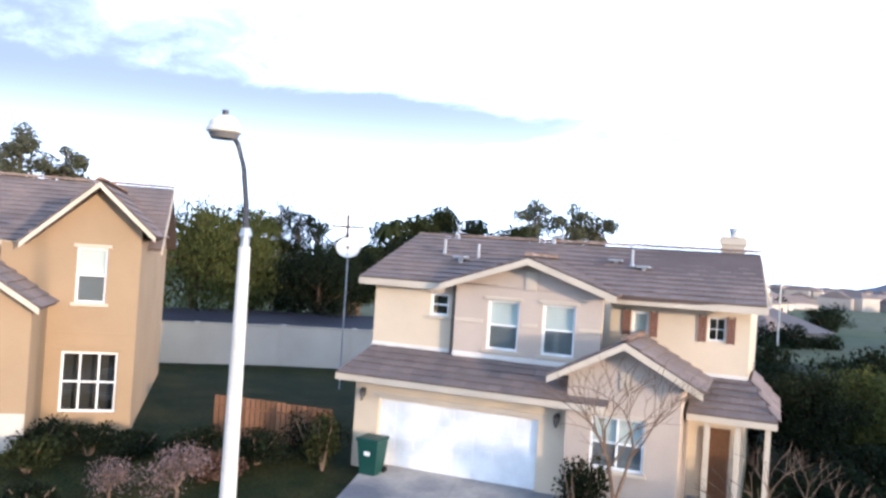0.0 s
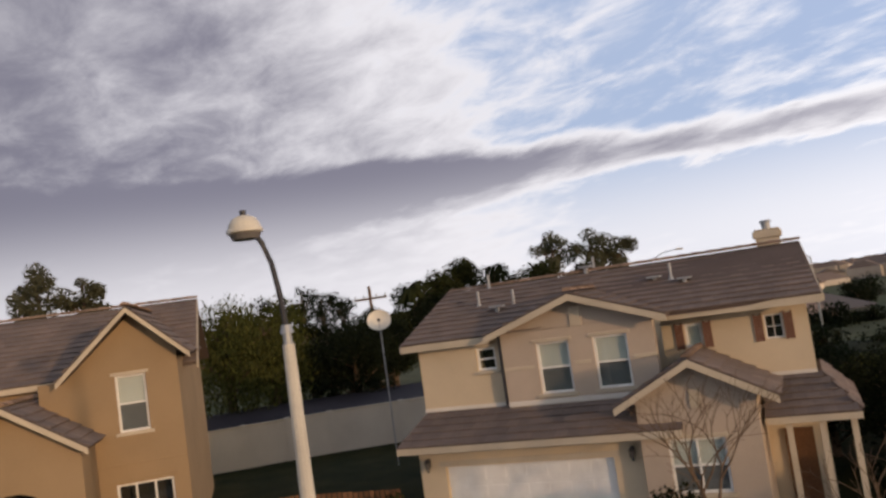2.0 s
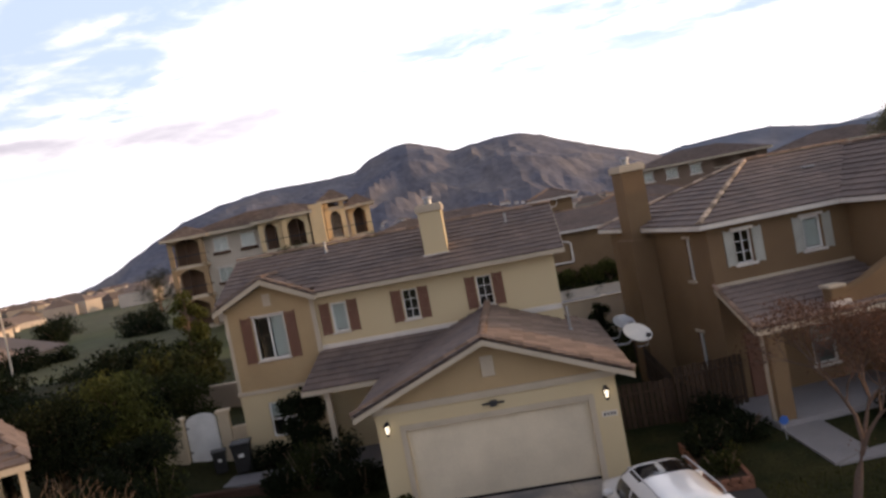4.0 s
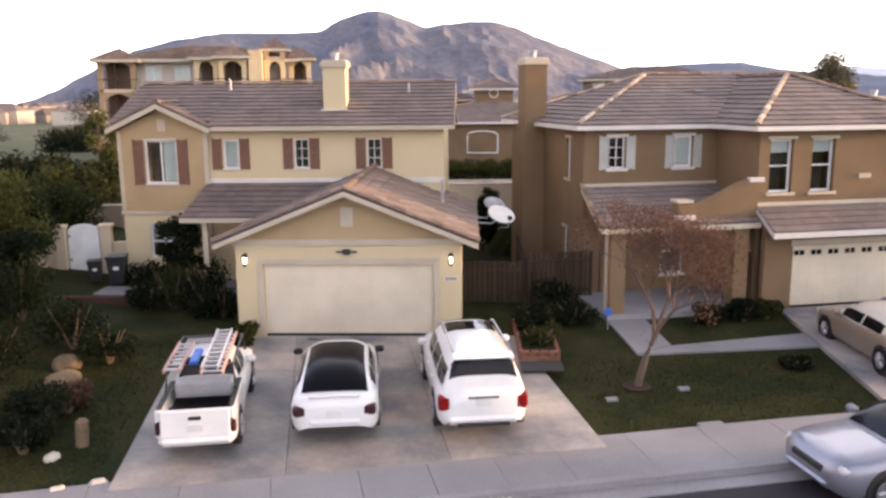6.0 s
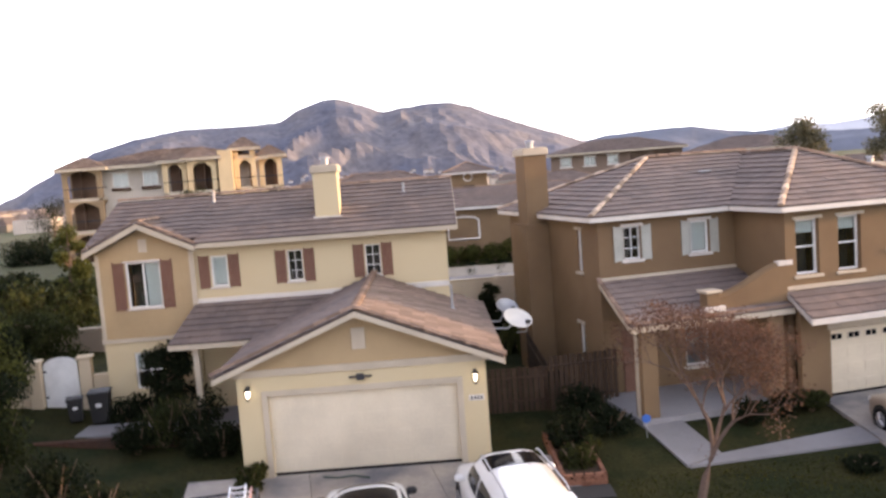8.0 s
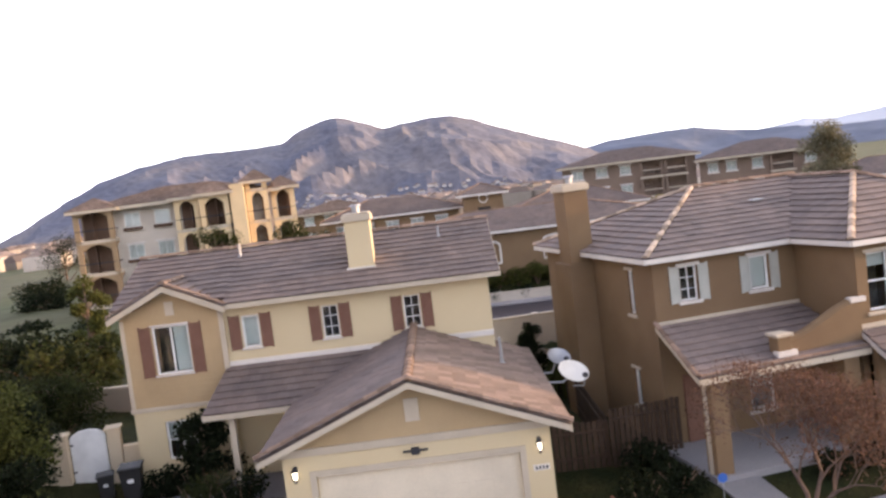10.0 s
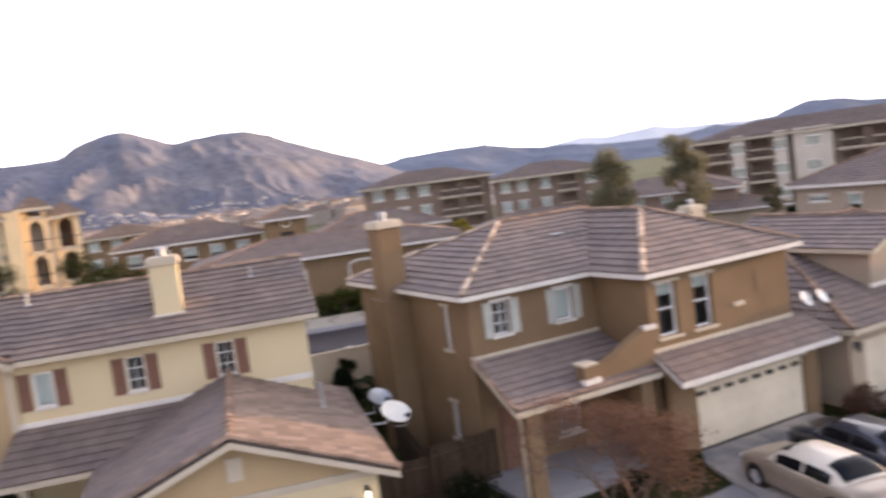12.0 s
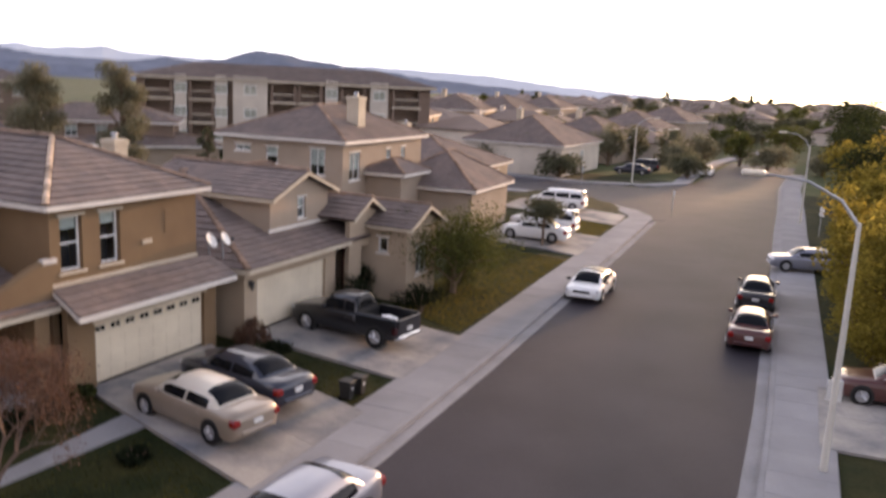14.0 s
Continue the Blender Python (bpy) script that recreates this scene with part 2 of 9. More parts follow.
def glass_mat(name, tint=(0.9, 0.94, 0.94)):
    m = bpy.data.materials.new(name)
    m.use_nodes = True
    t = m.node_tree
    t.nodes.clear()
    o = t.nodes.new("ShaderNodeOutputMaterial"); mx = t.nodes.new("ShaderNodeMixShader")
    tr = t.nodes.new("ShaderNodeBsdfTransparent"); tr.inputs[0].default_value = (*tint, 1)
    gl = t.nodes.new("ShaderNodeBsdfGlossy"); gl.inputs["Roughness"].default_value = 0.03
    lw = t.nodes.new("ShaderNodeLayerWeight"); lw.inputs["Blend"].default_value = 0.5
    pw = t.nodes.new("ShaderNodeMath"); pw.operation = "POWER"; pw.inputs[1].default_value = 4.0
    fr = t.nodes.new("ShaderNodeMath"); fr.operation = "MULTIPLY_ADD"; fr.inputs[1].default_value, fr.inputs[2].default_value = 0.92, 0.06
    t.links.new(lw.outputs["Facing"], pw.inputs[0]); t.links.new(pw.outputs[0], fr.inputs[0])
    t.links.new(fr.outputs[0], mx.inputs[0]); t.links.new(tr.outputs[0], mx.inputs[1]); t.links.new(gl.outputs[0], mx.inputs[2])
    t.links.new(mx.outputs[0], o.inputs[0])
    return m


def glow_mat(name, color, strength):
    m = bpy.data.materials.new(name)
    m.use_nodes = True
    p = m.node_tree.nodes["Principled BSDF"]
    p.inputs["Base Color"].default_value = (0.8, 0.75, 0.6, 1)
    p.inputs["Emission Color"].default_value = (*color, 1)
    p.inputs["Emission Strength"].default_value = strength
    return m


STUCCO_CREAM = mat("stucco_cream", (0.62, 0.525, 0.335), 0.92, 0.06, 0.5, 40, 0.25, second=(0.58, 0.47, 0.29))
STUCCO_GREY = mat("siding_tan", (0.46, 0.345, 0.20), 0.9, 0.07, 0.6, 30, 0.2)
STUCCO_BROWN = mat("stucco_brown", (0.222, 0.152, 0.087), 0.92, 0.07, 0.5, 40, 0.25, second=(0.15, 0.098, 0.06))
STUCCO_BEIGE = mat("stucco_beige", (0.62, 0.52, 0.37), 0.92, 0.06, 0.5, 40, 0.25)
STUCCO_MAUVE = mat("stucco_mauve", (0.50, 0.42, 0.34), 0.92, 0.06, 0.6, 40, 0.25)
STUCCO_OCHRE = mat("stucco_ochre", (0.345, 0.25, 0.15), 0.92, 0.06, 0.5, 40, 0.25)
STUCCO_SAND = mat("stucco_sand", (0.42, 0.34, 0.25), 0.92, 0.07, 0.5, 40, 0.25)
STUCCO_DUN = mat("stucco_dun", (0.38, 0.31, 0.24), 0.92, 0.07, 0.5, 40, 0.25)
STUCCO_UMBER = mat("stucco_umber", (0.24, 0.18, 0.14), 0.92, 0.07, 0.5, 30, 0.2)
# low sunlight on the apartment's right bays put into the stucco colour
STUCCO_SUNLIT = mat("stucco_sunlit", (0.70, 0.55, 0.33), 0.92, 0.06, 0.5, 30, 0.2)
STUCCO_PALE = mat("stucco_pale", (0.62, 0.56, 0.47), 0.92, 0.06, 0.5, 30, 0.2)
TRIM_CREAM = mat("trim_cream", (0.55, 0.48, 0.37), 0.7, 0.05, 1.0, 30, 0.08)
TRIM_WHITE = mat("trim_white", (0.70, 0.66, 0.60), 0.65, 0.05, 1.0, 30, 0.08)
VINYL = mat("white_vinyl", (0.82, 0.82, 0.80), 0.45, 0.03, 2, 30, 0.03)
DOOR_PAINT = mat("garage_paint", (0.71, 0.63, 0.48), 0.6, 0.04, 0.8, 20, 0.06)
SHUTTER = mat("shutter_brown", (0.205, 0.112, 0.08), 0.7, 0.12, 2, 30, 0.1)
SHUTTER_GREEN = mat("shutter_grey", (0.46, 0.47, 0.42), 0.7, 0.08, 2, 30, 0.1)
TILE = mat("roof_tile", (0.228, 0.182, 0.160), 0.9, 0.14, 0.7, 20, 0.3, island=0.10, rand=0.12, second=(0.172, 0.144, 0.134), amount=0.9)
TILE_BASE = mat("roof_underlay", (0.14, 0.11, 0.10), 0.95, 0.1, 1, 20, 0.1)
# warmer tile of the apartment roofs, also the garage slope's painted sunlight
TILE_WARM = mat("roof_tile_warm", (0.24, 0.180, 0.142), 0.9, 0.14, 0.7, 20, 0.3, island=0.2, rand=0.2, amount=0.7)
CAP = mat("ridge_tile", (0.27, 0.19, 0.14), 0.9, 0.12, 2, 20, 0.2, rand=0.3)
CAP_LIGHT = mat("ridge_mortar", (0.47, 0.37, 0.28), 0.9, 0.1, 2, 20, 0.2, rand=0.5)
GLASS = glass_mat("window_glass")
CAR_GLASS = mat("tinted_glass", (0.008, 0.009, 0.011), 0.07, 0.1, 1, 10, 0.0, spec=0.2)
ROOF_GLASS = mat("roof_glass", (0.006, 0.006, 0.008), 0.22, 0.1, 1, 10, 0.0, spec=0.08)
SCREEN = mat("insect_screen", (0.17, 0.17, 0.18), 0.8, 0.08, 3, 60, 0.1)
BLIND = mat("blind", (0.70, 0.70, 0.66), 0.8, 0.05, 2, 25, 0.05)
# brown of the window boxes, also the painted shade inside the tower porches
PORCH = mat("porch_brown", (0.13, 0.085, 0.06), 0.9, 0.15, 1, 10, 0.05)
# near-black colour set behind openings in place of shade
SHADE_DARK = mat("shade_dark", (0.05, 0.045, 0.04), 0.9, 0.1, 1, 10, 0.05)
CONCRETE = mat("concrete", (0.29, 0.283, 0.288), 0.88, 0.10, 0.45, 18, 0.15, second=(0.22, 0.216, 0.222), amount=0.8, rand=0.07)
DRIVE = mat("driveway_concrete", (0.41, 0.375, 0.33), 0.85, 0.10, 0.55, 9, 0.15, second=(0.165, 0.168, 0.182), amount=1.0, rand=0.12)
KERB = mat("kerb_concrete", (0.29, 0.283, 0.288), 0.88, 0.12, 0.6, 18, 0.15, amount=0.7)
ASPHALT = mat("asphalt", (0.043, 0.038, 0.046), 0.66, 0.25, 0.22, 30, 0.3, second=(0.028, 0.025, 0.031), amount=0.9, spec=0.17)
LAWN = mat("lawn", (0.016, 0.022, 0.007), 0.95, 0.7, 0.6, 16, 1.0, second=(0.044, 0.040, 0.013), amount=0.75)
BLADE = mat("grass_blade", (0.034, 0.042, 0.010), 0.8, 0.3, 0.7, 9, 0.0, island=0.45, second=(0.085, 0.075, 0.02), amount=0.8, thin=0.45)
# lawn blades with the low sun's yellow put into the colour
BLADE_SUNLIT = mat("sunlit_grass_blade", (0.13, 0.115, 0.022), 0.8, 0.3, 0.7, 9, 0.0, island=0.45, second=(0.20, 0.16, 0.04), amount=0.8, thin=0.5)
BOULDER = mat("boulder", (0.20, 0.145, 0.09), 0.95, 0.4, 3, 30, 0.8)
SOIL = mat("soil", (0.055, 0.040, 0.028), 0.95, 0.3, 1.5, 16, 0.6)
WOOD = mat("fence_wood", (0.065, 0.045, 0.032), 0.9, 0.2, 2, 20, 0.3, rand=0.2)
WOOD_RED = mat("redwood_fence", (0.17, 0.09, 0.048), 0.9, 0.2, 2, 20, 0.3, rand=0.2)
BLOCK = mat("block_wall", (0.55, 0.50, 0.42), 0.92, 0.1, 0.7, 12, 0.3, rand=0.05)
BRICK = mat("brick", (0.24, 0.12, 0.08), 0.9, 0.15, 2, 20, 0.3, rand=0.2)
BRICK_DARK = mat("dark_brick", (0.085, 0.045, 0.032), 0.9, 0.3, 1.5, 22, 0.4, second=(0.06, 0.05, 0.04), amount=0.6)
POLE = mat("pole_concrete", (0.60, 0.57, 0.50), 0.8, 0.08, 1.0, 25, 0.15)
METAL_GREY = mat("galvanised", (0.42, 0.43, 0.44), 0.5, 0.1, 2, 20, 0.05, metal=0.6)
METAL_DARK = mat("dark_metal", (0.05, 0.05, 0.055), 0.5, 0.1, 2, 20, 0.05, metal=0.3)
LAMP_CAP = mat("lamp_housing", (0.70, 0.66, 0.56), 0.5, 0.06, 2, 20, 0.03)
LENS = mat("lamp_lens", (0.16, 0.15, 0.14), 0.2, 0.05, 2, 10, 0.0)
BULB = glow_mat("lit_bulb", (1.0, 0.86, 0.62), 4.0)
BARK = mat("bark", (0.16, 0.115, 0.08), 0.95, 0.25, 3, 25, 0.6)
BARK_PALE = mat("bark_pale", (0.33, 0.25, 0.18), 0.95, 0.2, 3, 25, 0.5)
BARK_RED = mat("bark_russet", (0.135, 0.10, 0.082), 0.95, 0.25, 3, 25, 0.6)
LEAF = mat("leaf_green", (0.028, 0.036, 0.012), 0.75, 0.2, 0.8, 6, 0.0, island=0.5, second=(0.065, 0.066, 0.018), thin=0.4)
LEAF_DARK = mat("leaf_dark", (0.015, 0.021, 0.009), 0.75, 0.2, 0.8, 6, 0.0, island=0.5, thin=0.4)
LEAF_WILLOW = mat("leaf_willow", (0.075, 0.085, 0.022), 0.75, 0.2, 0.8, 6, 0.0, island=0.5, second=(0.11, 0.10, 0.028), thin=0.4)
LEAF_OLIVE = mat("leaf_olive", (0.125, 0.125, 0.075), 0.75, 0.2, 0.8, 6, 0.0, island=0.45, thin=0.4)
LEAF_GUM = mat("leaf_gum", (0.19, 0.18, 0.115), 0.7, 0.2, 0.8, 6, 0.0, island=0.4, thin=0.5)
# yellow raised to put backlight glow into the street trees' leaves
LEAF_YELLOW = mat("leaf_yellow", (0.27, 0.205, 0.035), 0.75, 0.2, 0.8, 6, 0.0, island=0.5, second=(0.12, 0.12, 0.025), thin=0.55)
LEAF_RED = mat("leaf_russet", (0.12, 0.068, 0.048), 0.8, 0.2, 0.8, 6, 0.0, island=0.5, second=(0.16, 0.10, 0.065), thin=0.4)
BLOSSOM = mat("blossom", (0.23, 0.165, 0.15), 0.8, 0.2, 0.8, 6, 0.0, island=0.5, thin=0.4)
WHITE_PAINT = mat("car_white", (0.82, 0.82, 0.80), 0.35, 0.02, 0.6, 8, 0.0, coat=0.7)
SILVER = mat("car_silver", (0.26, 0.27, 0.32), 0.35, 0.02, 0.6, 8, 0.0, metal=0.5, coat=0.7)
TAN_PAINT = mat("car_tan", (0.33, 0.27, 0.21), 0.35, 0.02, 0.6, 8, 0.0, metal=0.3, coat=0.7)
CREAM_PAINT = mat("car_cream", (0.66, 0.60, 0.50), 0.4, 0.02, 0.6, 8, 0.0, coat=0.5)
NAVY = mat("car_navy", (0.02, 0.024, 0.04), 0.3, 0.02, 0.6, 8, 0.0, coat=0.8)
BLACK = mat("car_black", (0.012, 0.012, 0.015), 0.3, 0.02, 0.6, 8, 0.0, coat=0.8)
MAROON = mat("car_maroon", (0.09, 0.03, 0.025), 0.3, 0.02, 0.6, 8, 0.0, coat=0.8)
RUBBER = mat("rubber", (0.018, 0.018, 0.018), 0.85, 0.1, 2, 30, 0.1)
RIM = mat("wheel_rim", (0.45, 0.45, 0.46), 0.35, 0.05, 2, 20, 0.0, metal=0.8)
RED_LENS = mat("tail_lens", (0.25, 0.012, 0.009), 0.15, 0.05, 2, 10, 0.0)
CLEAR_LENS = mat("clear_lens", (0.6, 0.6, 0.6), 0.12, 0.05, 2, 10, 0.0)
CHROME = mat("chrome", (0.6, 0.6, 0.6), 0.15, 0.02, 2, 10, 0.0, metal=1.0)
PLATE = mat("plate", (0.72, 0.72, 0.70), 0.5, 0.02, 2, 10, 0.0)
BIN_GREEN = mat("bin_green", (0.010, 0.05, 0.038), 0.5, 0.05, 2, 20, 0.03)
PLASTIC_BLACK = mat("plastic_black", (0.02, 0.02, 0.02), 0.6, 0.1, 2, 20, 0.03)
DISH = mat("dish_paint", (0.72, 0.70, 0.64), 0.55, 0.06, 2, 20, 0.03)
SIGN_BLUE = mat("sign_blue", (0.05, 0.16, 0.55), 0.5, 0.03, 2, 20, 0.0)
SMOKED_LENS = mat("smoked_lens", (0.05, 0.012, 0.014), 0.15, 0.05, 2, 20, 0.0, coat=0.6)
RED_PLASTIC = mat("ladder_orange", (0.55, 0.33, 0.28), 0.5, 0.05, 2, 20, 0.0)
ALUMINIUM = mat("aluminium", (0.62, 0.62, 0.62), 0.4, 0.05, 2, 20, 0.0, metal=0.7)
FIELD = mat("far_ground", (0.07, 0.085, 0.034), 0.95, 0.25, 0.02, 0.4, 0.3, second=(0.13, 0.115, 0.065), amount=0.8)
# distance haze put into the base colours: bluer, then paler, range by range
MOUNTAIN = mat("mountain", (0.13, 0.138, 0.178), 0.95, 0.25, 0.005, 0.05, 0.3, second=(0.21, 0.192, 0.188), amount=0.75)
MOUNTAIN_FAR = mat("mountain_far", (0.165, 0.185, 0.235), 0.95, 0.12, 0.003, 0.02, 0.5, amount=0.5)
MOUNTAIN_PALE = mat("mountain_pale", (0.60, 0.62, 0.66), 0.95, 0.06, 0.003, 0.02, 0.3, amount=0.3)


# ---- building tools ----
def mesh_of(name, bm_or_data, material):
    me = bpy.data.meshes.new(name)
    if isinstance(bm_or_data, tuple):
        me.from_pydata(bm_or_data[0], [], bm_or_data[1])
    else:
        bm_or_data.to_mesh(me)
        bm_or_data.free()
    for m in material if isinstance(material, (list, tuple)) else [material]:
        me.materials.append(m)
    return me


def part(name, bm, material, parent, label="", m=None, kind=""):
    ob = new(name, bm if isinstance(bm, bpy.types.Mesh) else mesh_of(name, bm, material))
    ob.parent = parent
    if m is not None:
        ob.matrix_basis = m
    return tagged(ob, label, kind=kind)


def thing(name, label, category, m=None, group="", kind=""):
    ob = new(name)
    if m is not None:
        ob.matrix_basis = m
    return tagged(ob, label, category, group, kind)


def solid(name, bm, material, label, category, m=None, group="", kind=""):
    ob = new(name, mesh_of(name, bm, material))
    if m is not None:
        ob.matrix_basis = m
    return tagged(ob, label, category, group, kind)


def box(bm, x0, x1, y0, y1, z0, z1, bevel=0.0):
    m = Matrix.Translation(((x0 + x1) / 2, (y0 + y1) / 2, (z0 + z1) / 2)) @ Matrix.Diagonal((abs(x1 - x0), abs(y1 - y0), abs(z1 - z0), 1))
    r = bmesh.ops.create_cube(bm, size=1, matrix=m)
    if bevel:
        es = {e for v in r["verts"] for e in v.link_edges}
        bmesh.ops.bevel(bm, geom=list(es), offset=bevel, segments=1, affect="EDGES")
    return bm


def boxes(*rows, bevel=0.0):
    bm = bmesh.new()
    for r in rows:
        box(bm, *r, bevel=bevel)
    return bm


def slab(bm, pts, n, t):
    """A prism: the polygon pts, and the same moved by -t along n."""
    n = Vector(n).normalized()
    a = [bm.verts.new(p) for p in pts]
    b = [bm.verts.new(Vector(p) - n * t) for p in pts]
    bm.faces.new(a)
    bm.faces.new(b[::-1])
    for i in range(len(a)):
        j = (i + 1) % len(a)
        bm.faces.new((a[j], a[i], b[i], b[j]))
    return bm


def tube(bm, pts, radii, seg=8):
    """A tapered tube along points."""
    rings = []
    for i, p in enumerate(pts):
        p = Vector(p)
        d = (Vector(pts[min(i + 1, len(pts) - 1)]) - Vector(pts[max(i - 1, 0)])).normalized()
        u = d.cross((0, 0, 1)) if abs(d.z) < 0.95 else d.cross((1, 0, 0))
        u.normalize()
        v = d.cross(u)
        rings.append([bm.verts.new(p + (u * math.cos(k * math.tau / seg) + v * math.sin(k * math.tau / seg)) * radii[i]) for k in range(seg)])
    for a, b in zip(rings, rings[1:]):
        for k in range(seg):
            bm.faces.new((a[k], a[(k + 1) % seg], b[(k + 1) % seg], b[k]))
    bm.faces.new(rings[0][::-1])
    bm.faces.new(rings[-1])
    return bm


def cyl(bm, c, r, h, seg=16, r2=None, axis="z"):
    m = Matrix.Translation(c) @ {"z": Matrix(), "x": pose(0, 0, 0, 0, 90, 0), "y": pose(0, 0, 0, 90, 0, 0)}[axis]
    bmesh.ops.create_cone(bm, cap_ends=True, segments=seg, radius1=r, radius2=r if r2 is None else r2, depth=h, matrix=m)
    return bm


def smooth01(x):
    x = min(max(x, 0.0), 1.0)
    return x * x * (3 - 2 * x)


def lattice(us, zs, full, w0, w1):
    """One connected upright plate over the cells of a grid for which full() holds."""
    bm = bmesh.new()
    ok = {(i, j) for i in range(len(us) - 1) for j in range(len(zs) - 1) if full(us[i], us[i + 1], zs[j], zs[j + 1])}
    vs = {}

    def v(i, j, w):
        if (i, j, w) not in vs:
            vs[i, j, w] = bm.verts.new((us[i], w, zs[j]))
        return vs[i, j, w]

    for i, j in ok:
        bm.faces.new((v(i, j, w0), v(i + 1, j, w0), v(i + 1, j + 1, w0), v(i, j + 1, w0)))
        bm.faces.new((v(i, j, w1), v(i, j + 1, w1), v(i + 1, j + 1, w1), v(i + 1, j, w1)))
        for di, dj, a, b in ((-1, 0, (i, j + 1), (i, j)), (1, 0, (i + 1, j), (i + 1, j + 1)), (0, -1, (i, j), (i + 1, j)), (0, 1, (i + 1, j + 1), (i, j + 1))):
            if (i + di, j + dj) not in ok:
                bm.faces.new((v(*b, w0), v(*a, w0), v(*a, w1), v(*b, w1)))
    return bm


class Face:
    """An upright wall plane: p0 to p1 with the outside on the right; u runs along it, w inwards."""

    def __init__(self, p0, p1):
        self.o = Vector((*p0, 0))
        d = Vector((p1[0] - p0[0], p1[1] - p0[1], 0))
        self.length = d.length
        self.d = d.normalized()
        self.n = Vector((-self.d.y, self.d.x, 0))
        self.m = Matrix(((self.d.x, self.n.x, 0, self.o.x), (self.d.y, self.n.y, 0, self.o.y), (0, 0, 1, 0), (0, 0, 0, 1)))

    def wall(self, house, z0, z1, material, holes=(), t=0.22, name="wall", label="", u0=0.0, u1=None):
        u1 = self.length - 0.003 if u1 is None else u1
        u0 = u0 or 0.003
        us = sorted({u0, u1, *[h[0] for h in holes], *[h[1] for h in holes]})
        zs = sorted({z0, z1, *[h[2] for h in holes], *[h[3] for h in holes]})
        bm = lattice(us, zs, lambda a, b, c, e: not any(h[0] <= a and b <= h[1] and h[2] <= c and e <= h[3] for h in holes), 0, t)
        ob = part(name, bm, material, house, label)
        ob.matrix_basis = self.m
        return ob

    def gable(self, house, pts, material, t=0.2, name="gable", label="", w=0.0):
        """A prism over (u, z) points."""
        bm = bmesh.new()
        slab(bm, [(u, w, z) for u, z in pts], (0, -1, 0), t)
        bmesh.ops.recalc_face_normals(bm, faces=bm.faces)
        ob = part(name, bm, material, house, label)
        ob.matrix_basis = self.m
        return ob

    def trim(self, house, rows, material, name="trim", label="", kind=""):
        if len(rows) > 12:
            return part(name, boxes(*rows), material, house, label, self.m, "stuff")
        for r in rows:
            ob = part(name, boxes(r, bevel=0.006), material, house, label, self.m)
        return ob


def window(house, f, u0, u1, z0, z1, cols=1, rows=2, frame_mat=None, blind=0.5, trim_mat=None, shutters=None, depth=0.07, trim_w=0.1, head=True, grid=False, sw=None):
    """A window in wall plane f: frame (the part), panes, blind, dark sheet for the unlit interior, sill and shutters.
    """
    frame_mat = frame_mat or VINYL
    fw = 0.065 if not grid else 0.04
    mull = 0.022 if grid else 0.05
    bars_u = [(u0, u0 + fw)] + [(u0 + (u1 - u0) * i / cols - mull / 2, u0 + (u1 - u0) * i / cols + mull / 2) for i in range(1, cols)] + [(u1 - fw, u1)]
    bars_z = [(z0, z0 + fw)] + [(z0 + (z1 - z0) * j / rows - mull / 2, z0 + (z1 - z0) * j / rows + mull / 2) for j in range(1, rows)] + [(z1 - fw, z1)]
    bm = lattice(sorted({q for b in bars_u for q in b}), sorted({q for b in bars_z for q in b}),
                 lambda a, b, c, e: any(p <= a and b <= q for p, q in bars_u) or any(p <= c and e <= q for p, q in bars_z), depth, depth + 0.07)
    win = part("window", bm, frame_mat, house, "white vinyl framed window")
    win.matrix_basis = f.m
    for i in range(cols):
        for j in range(rows):
            a, b = u0 + fw + (u1 - u0 - 2 * fw) * i / cols, u0 + fw + (u1 - u0 - 2 * fw) * (i + 1) / cols
            c, e = z0 + fw + (z1 - z0 - 2 * fw) * j / rows, z0 + fw + (z1 - z0 - 2 * fw) * (j + 1) / rows
            part("pane", boxes((a + 0.002, b - 0.002, depth + 0.03, depth + 0.036, c + 0.002, e - 0.002)), GLASS, win).visible_shadow = False
    # dark sheet paints the unlit interior behind the panes
    part("dark_backing", boxes((u0 + 0.005, u1 - 0.005, 0.6, 0.62, z0, z1)), SHADE_DARK, win, "dark sheet for the unlit interior behind the glass")
    if blind:
        bb = bmesh.new()
        zt = z1 - fw
        n = max(2, int((z1 - z0) * blind / 0.06))
        for k in range(n):
            box(bb, u0 + fw, u1 - fw, depth + 0.09, depth + 0.10, zt - (k + 0.93) * 0.06, zt - k * 0.06)
        part("blind", bb, BLIND, win, "half-lowered pale slatted blind")
    if blind == 0.5:
        part("screen", boxes((u0 + fw, u1 - fw, depth + 0.075, depth + 0.08, z0 + fw, (z0 + z1) / 2)), SCREEN, win, "grey insect screen over the lower sash")
    if trim_mat:
        part("sill", boxes((u0 - trim_w, u1 + trim_w, -0.07, 0.02, z0 - trim_w, z0 - 0.003), bevel=0.008), trim_mat, win, "moulded stucco sill")
        if head:
            part("head_trim", boxes((u0 - trim_w, u1 + trim_w, -0.05, 0.02, z1 + 0.003, z1 + trim_w), bevel=0.008), trim_mat, win, "moulded stucco head")
    if shutters:
        w = sw or 0.36
        for a in (u0 - w - 0.04, u1 + 0.04):
            bs = boxes((a, a + 0.05, -0.045, 0, z0 - 0.05, z1 + 0.05), (a + w - 0.05, a + w, -0.045, 0, z0 - 0.05, z1 + 0.05))
            k = z0
            while k < z1:
                box(bs, a + 0.05, a + w - 0.05, -0.04, -0.005, k - 0.03, k + 0.05)
                k += 0.085
            part("shutter", bs, shutters, win, "louvred wooden shutter")
    return win


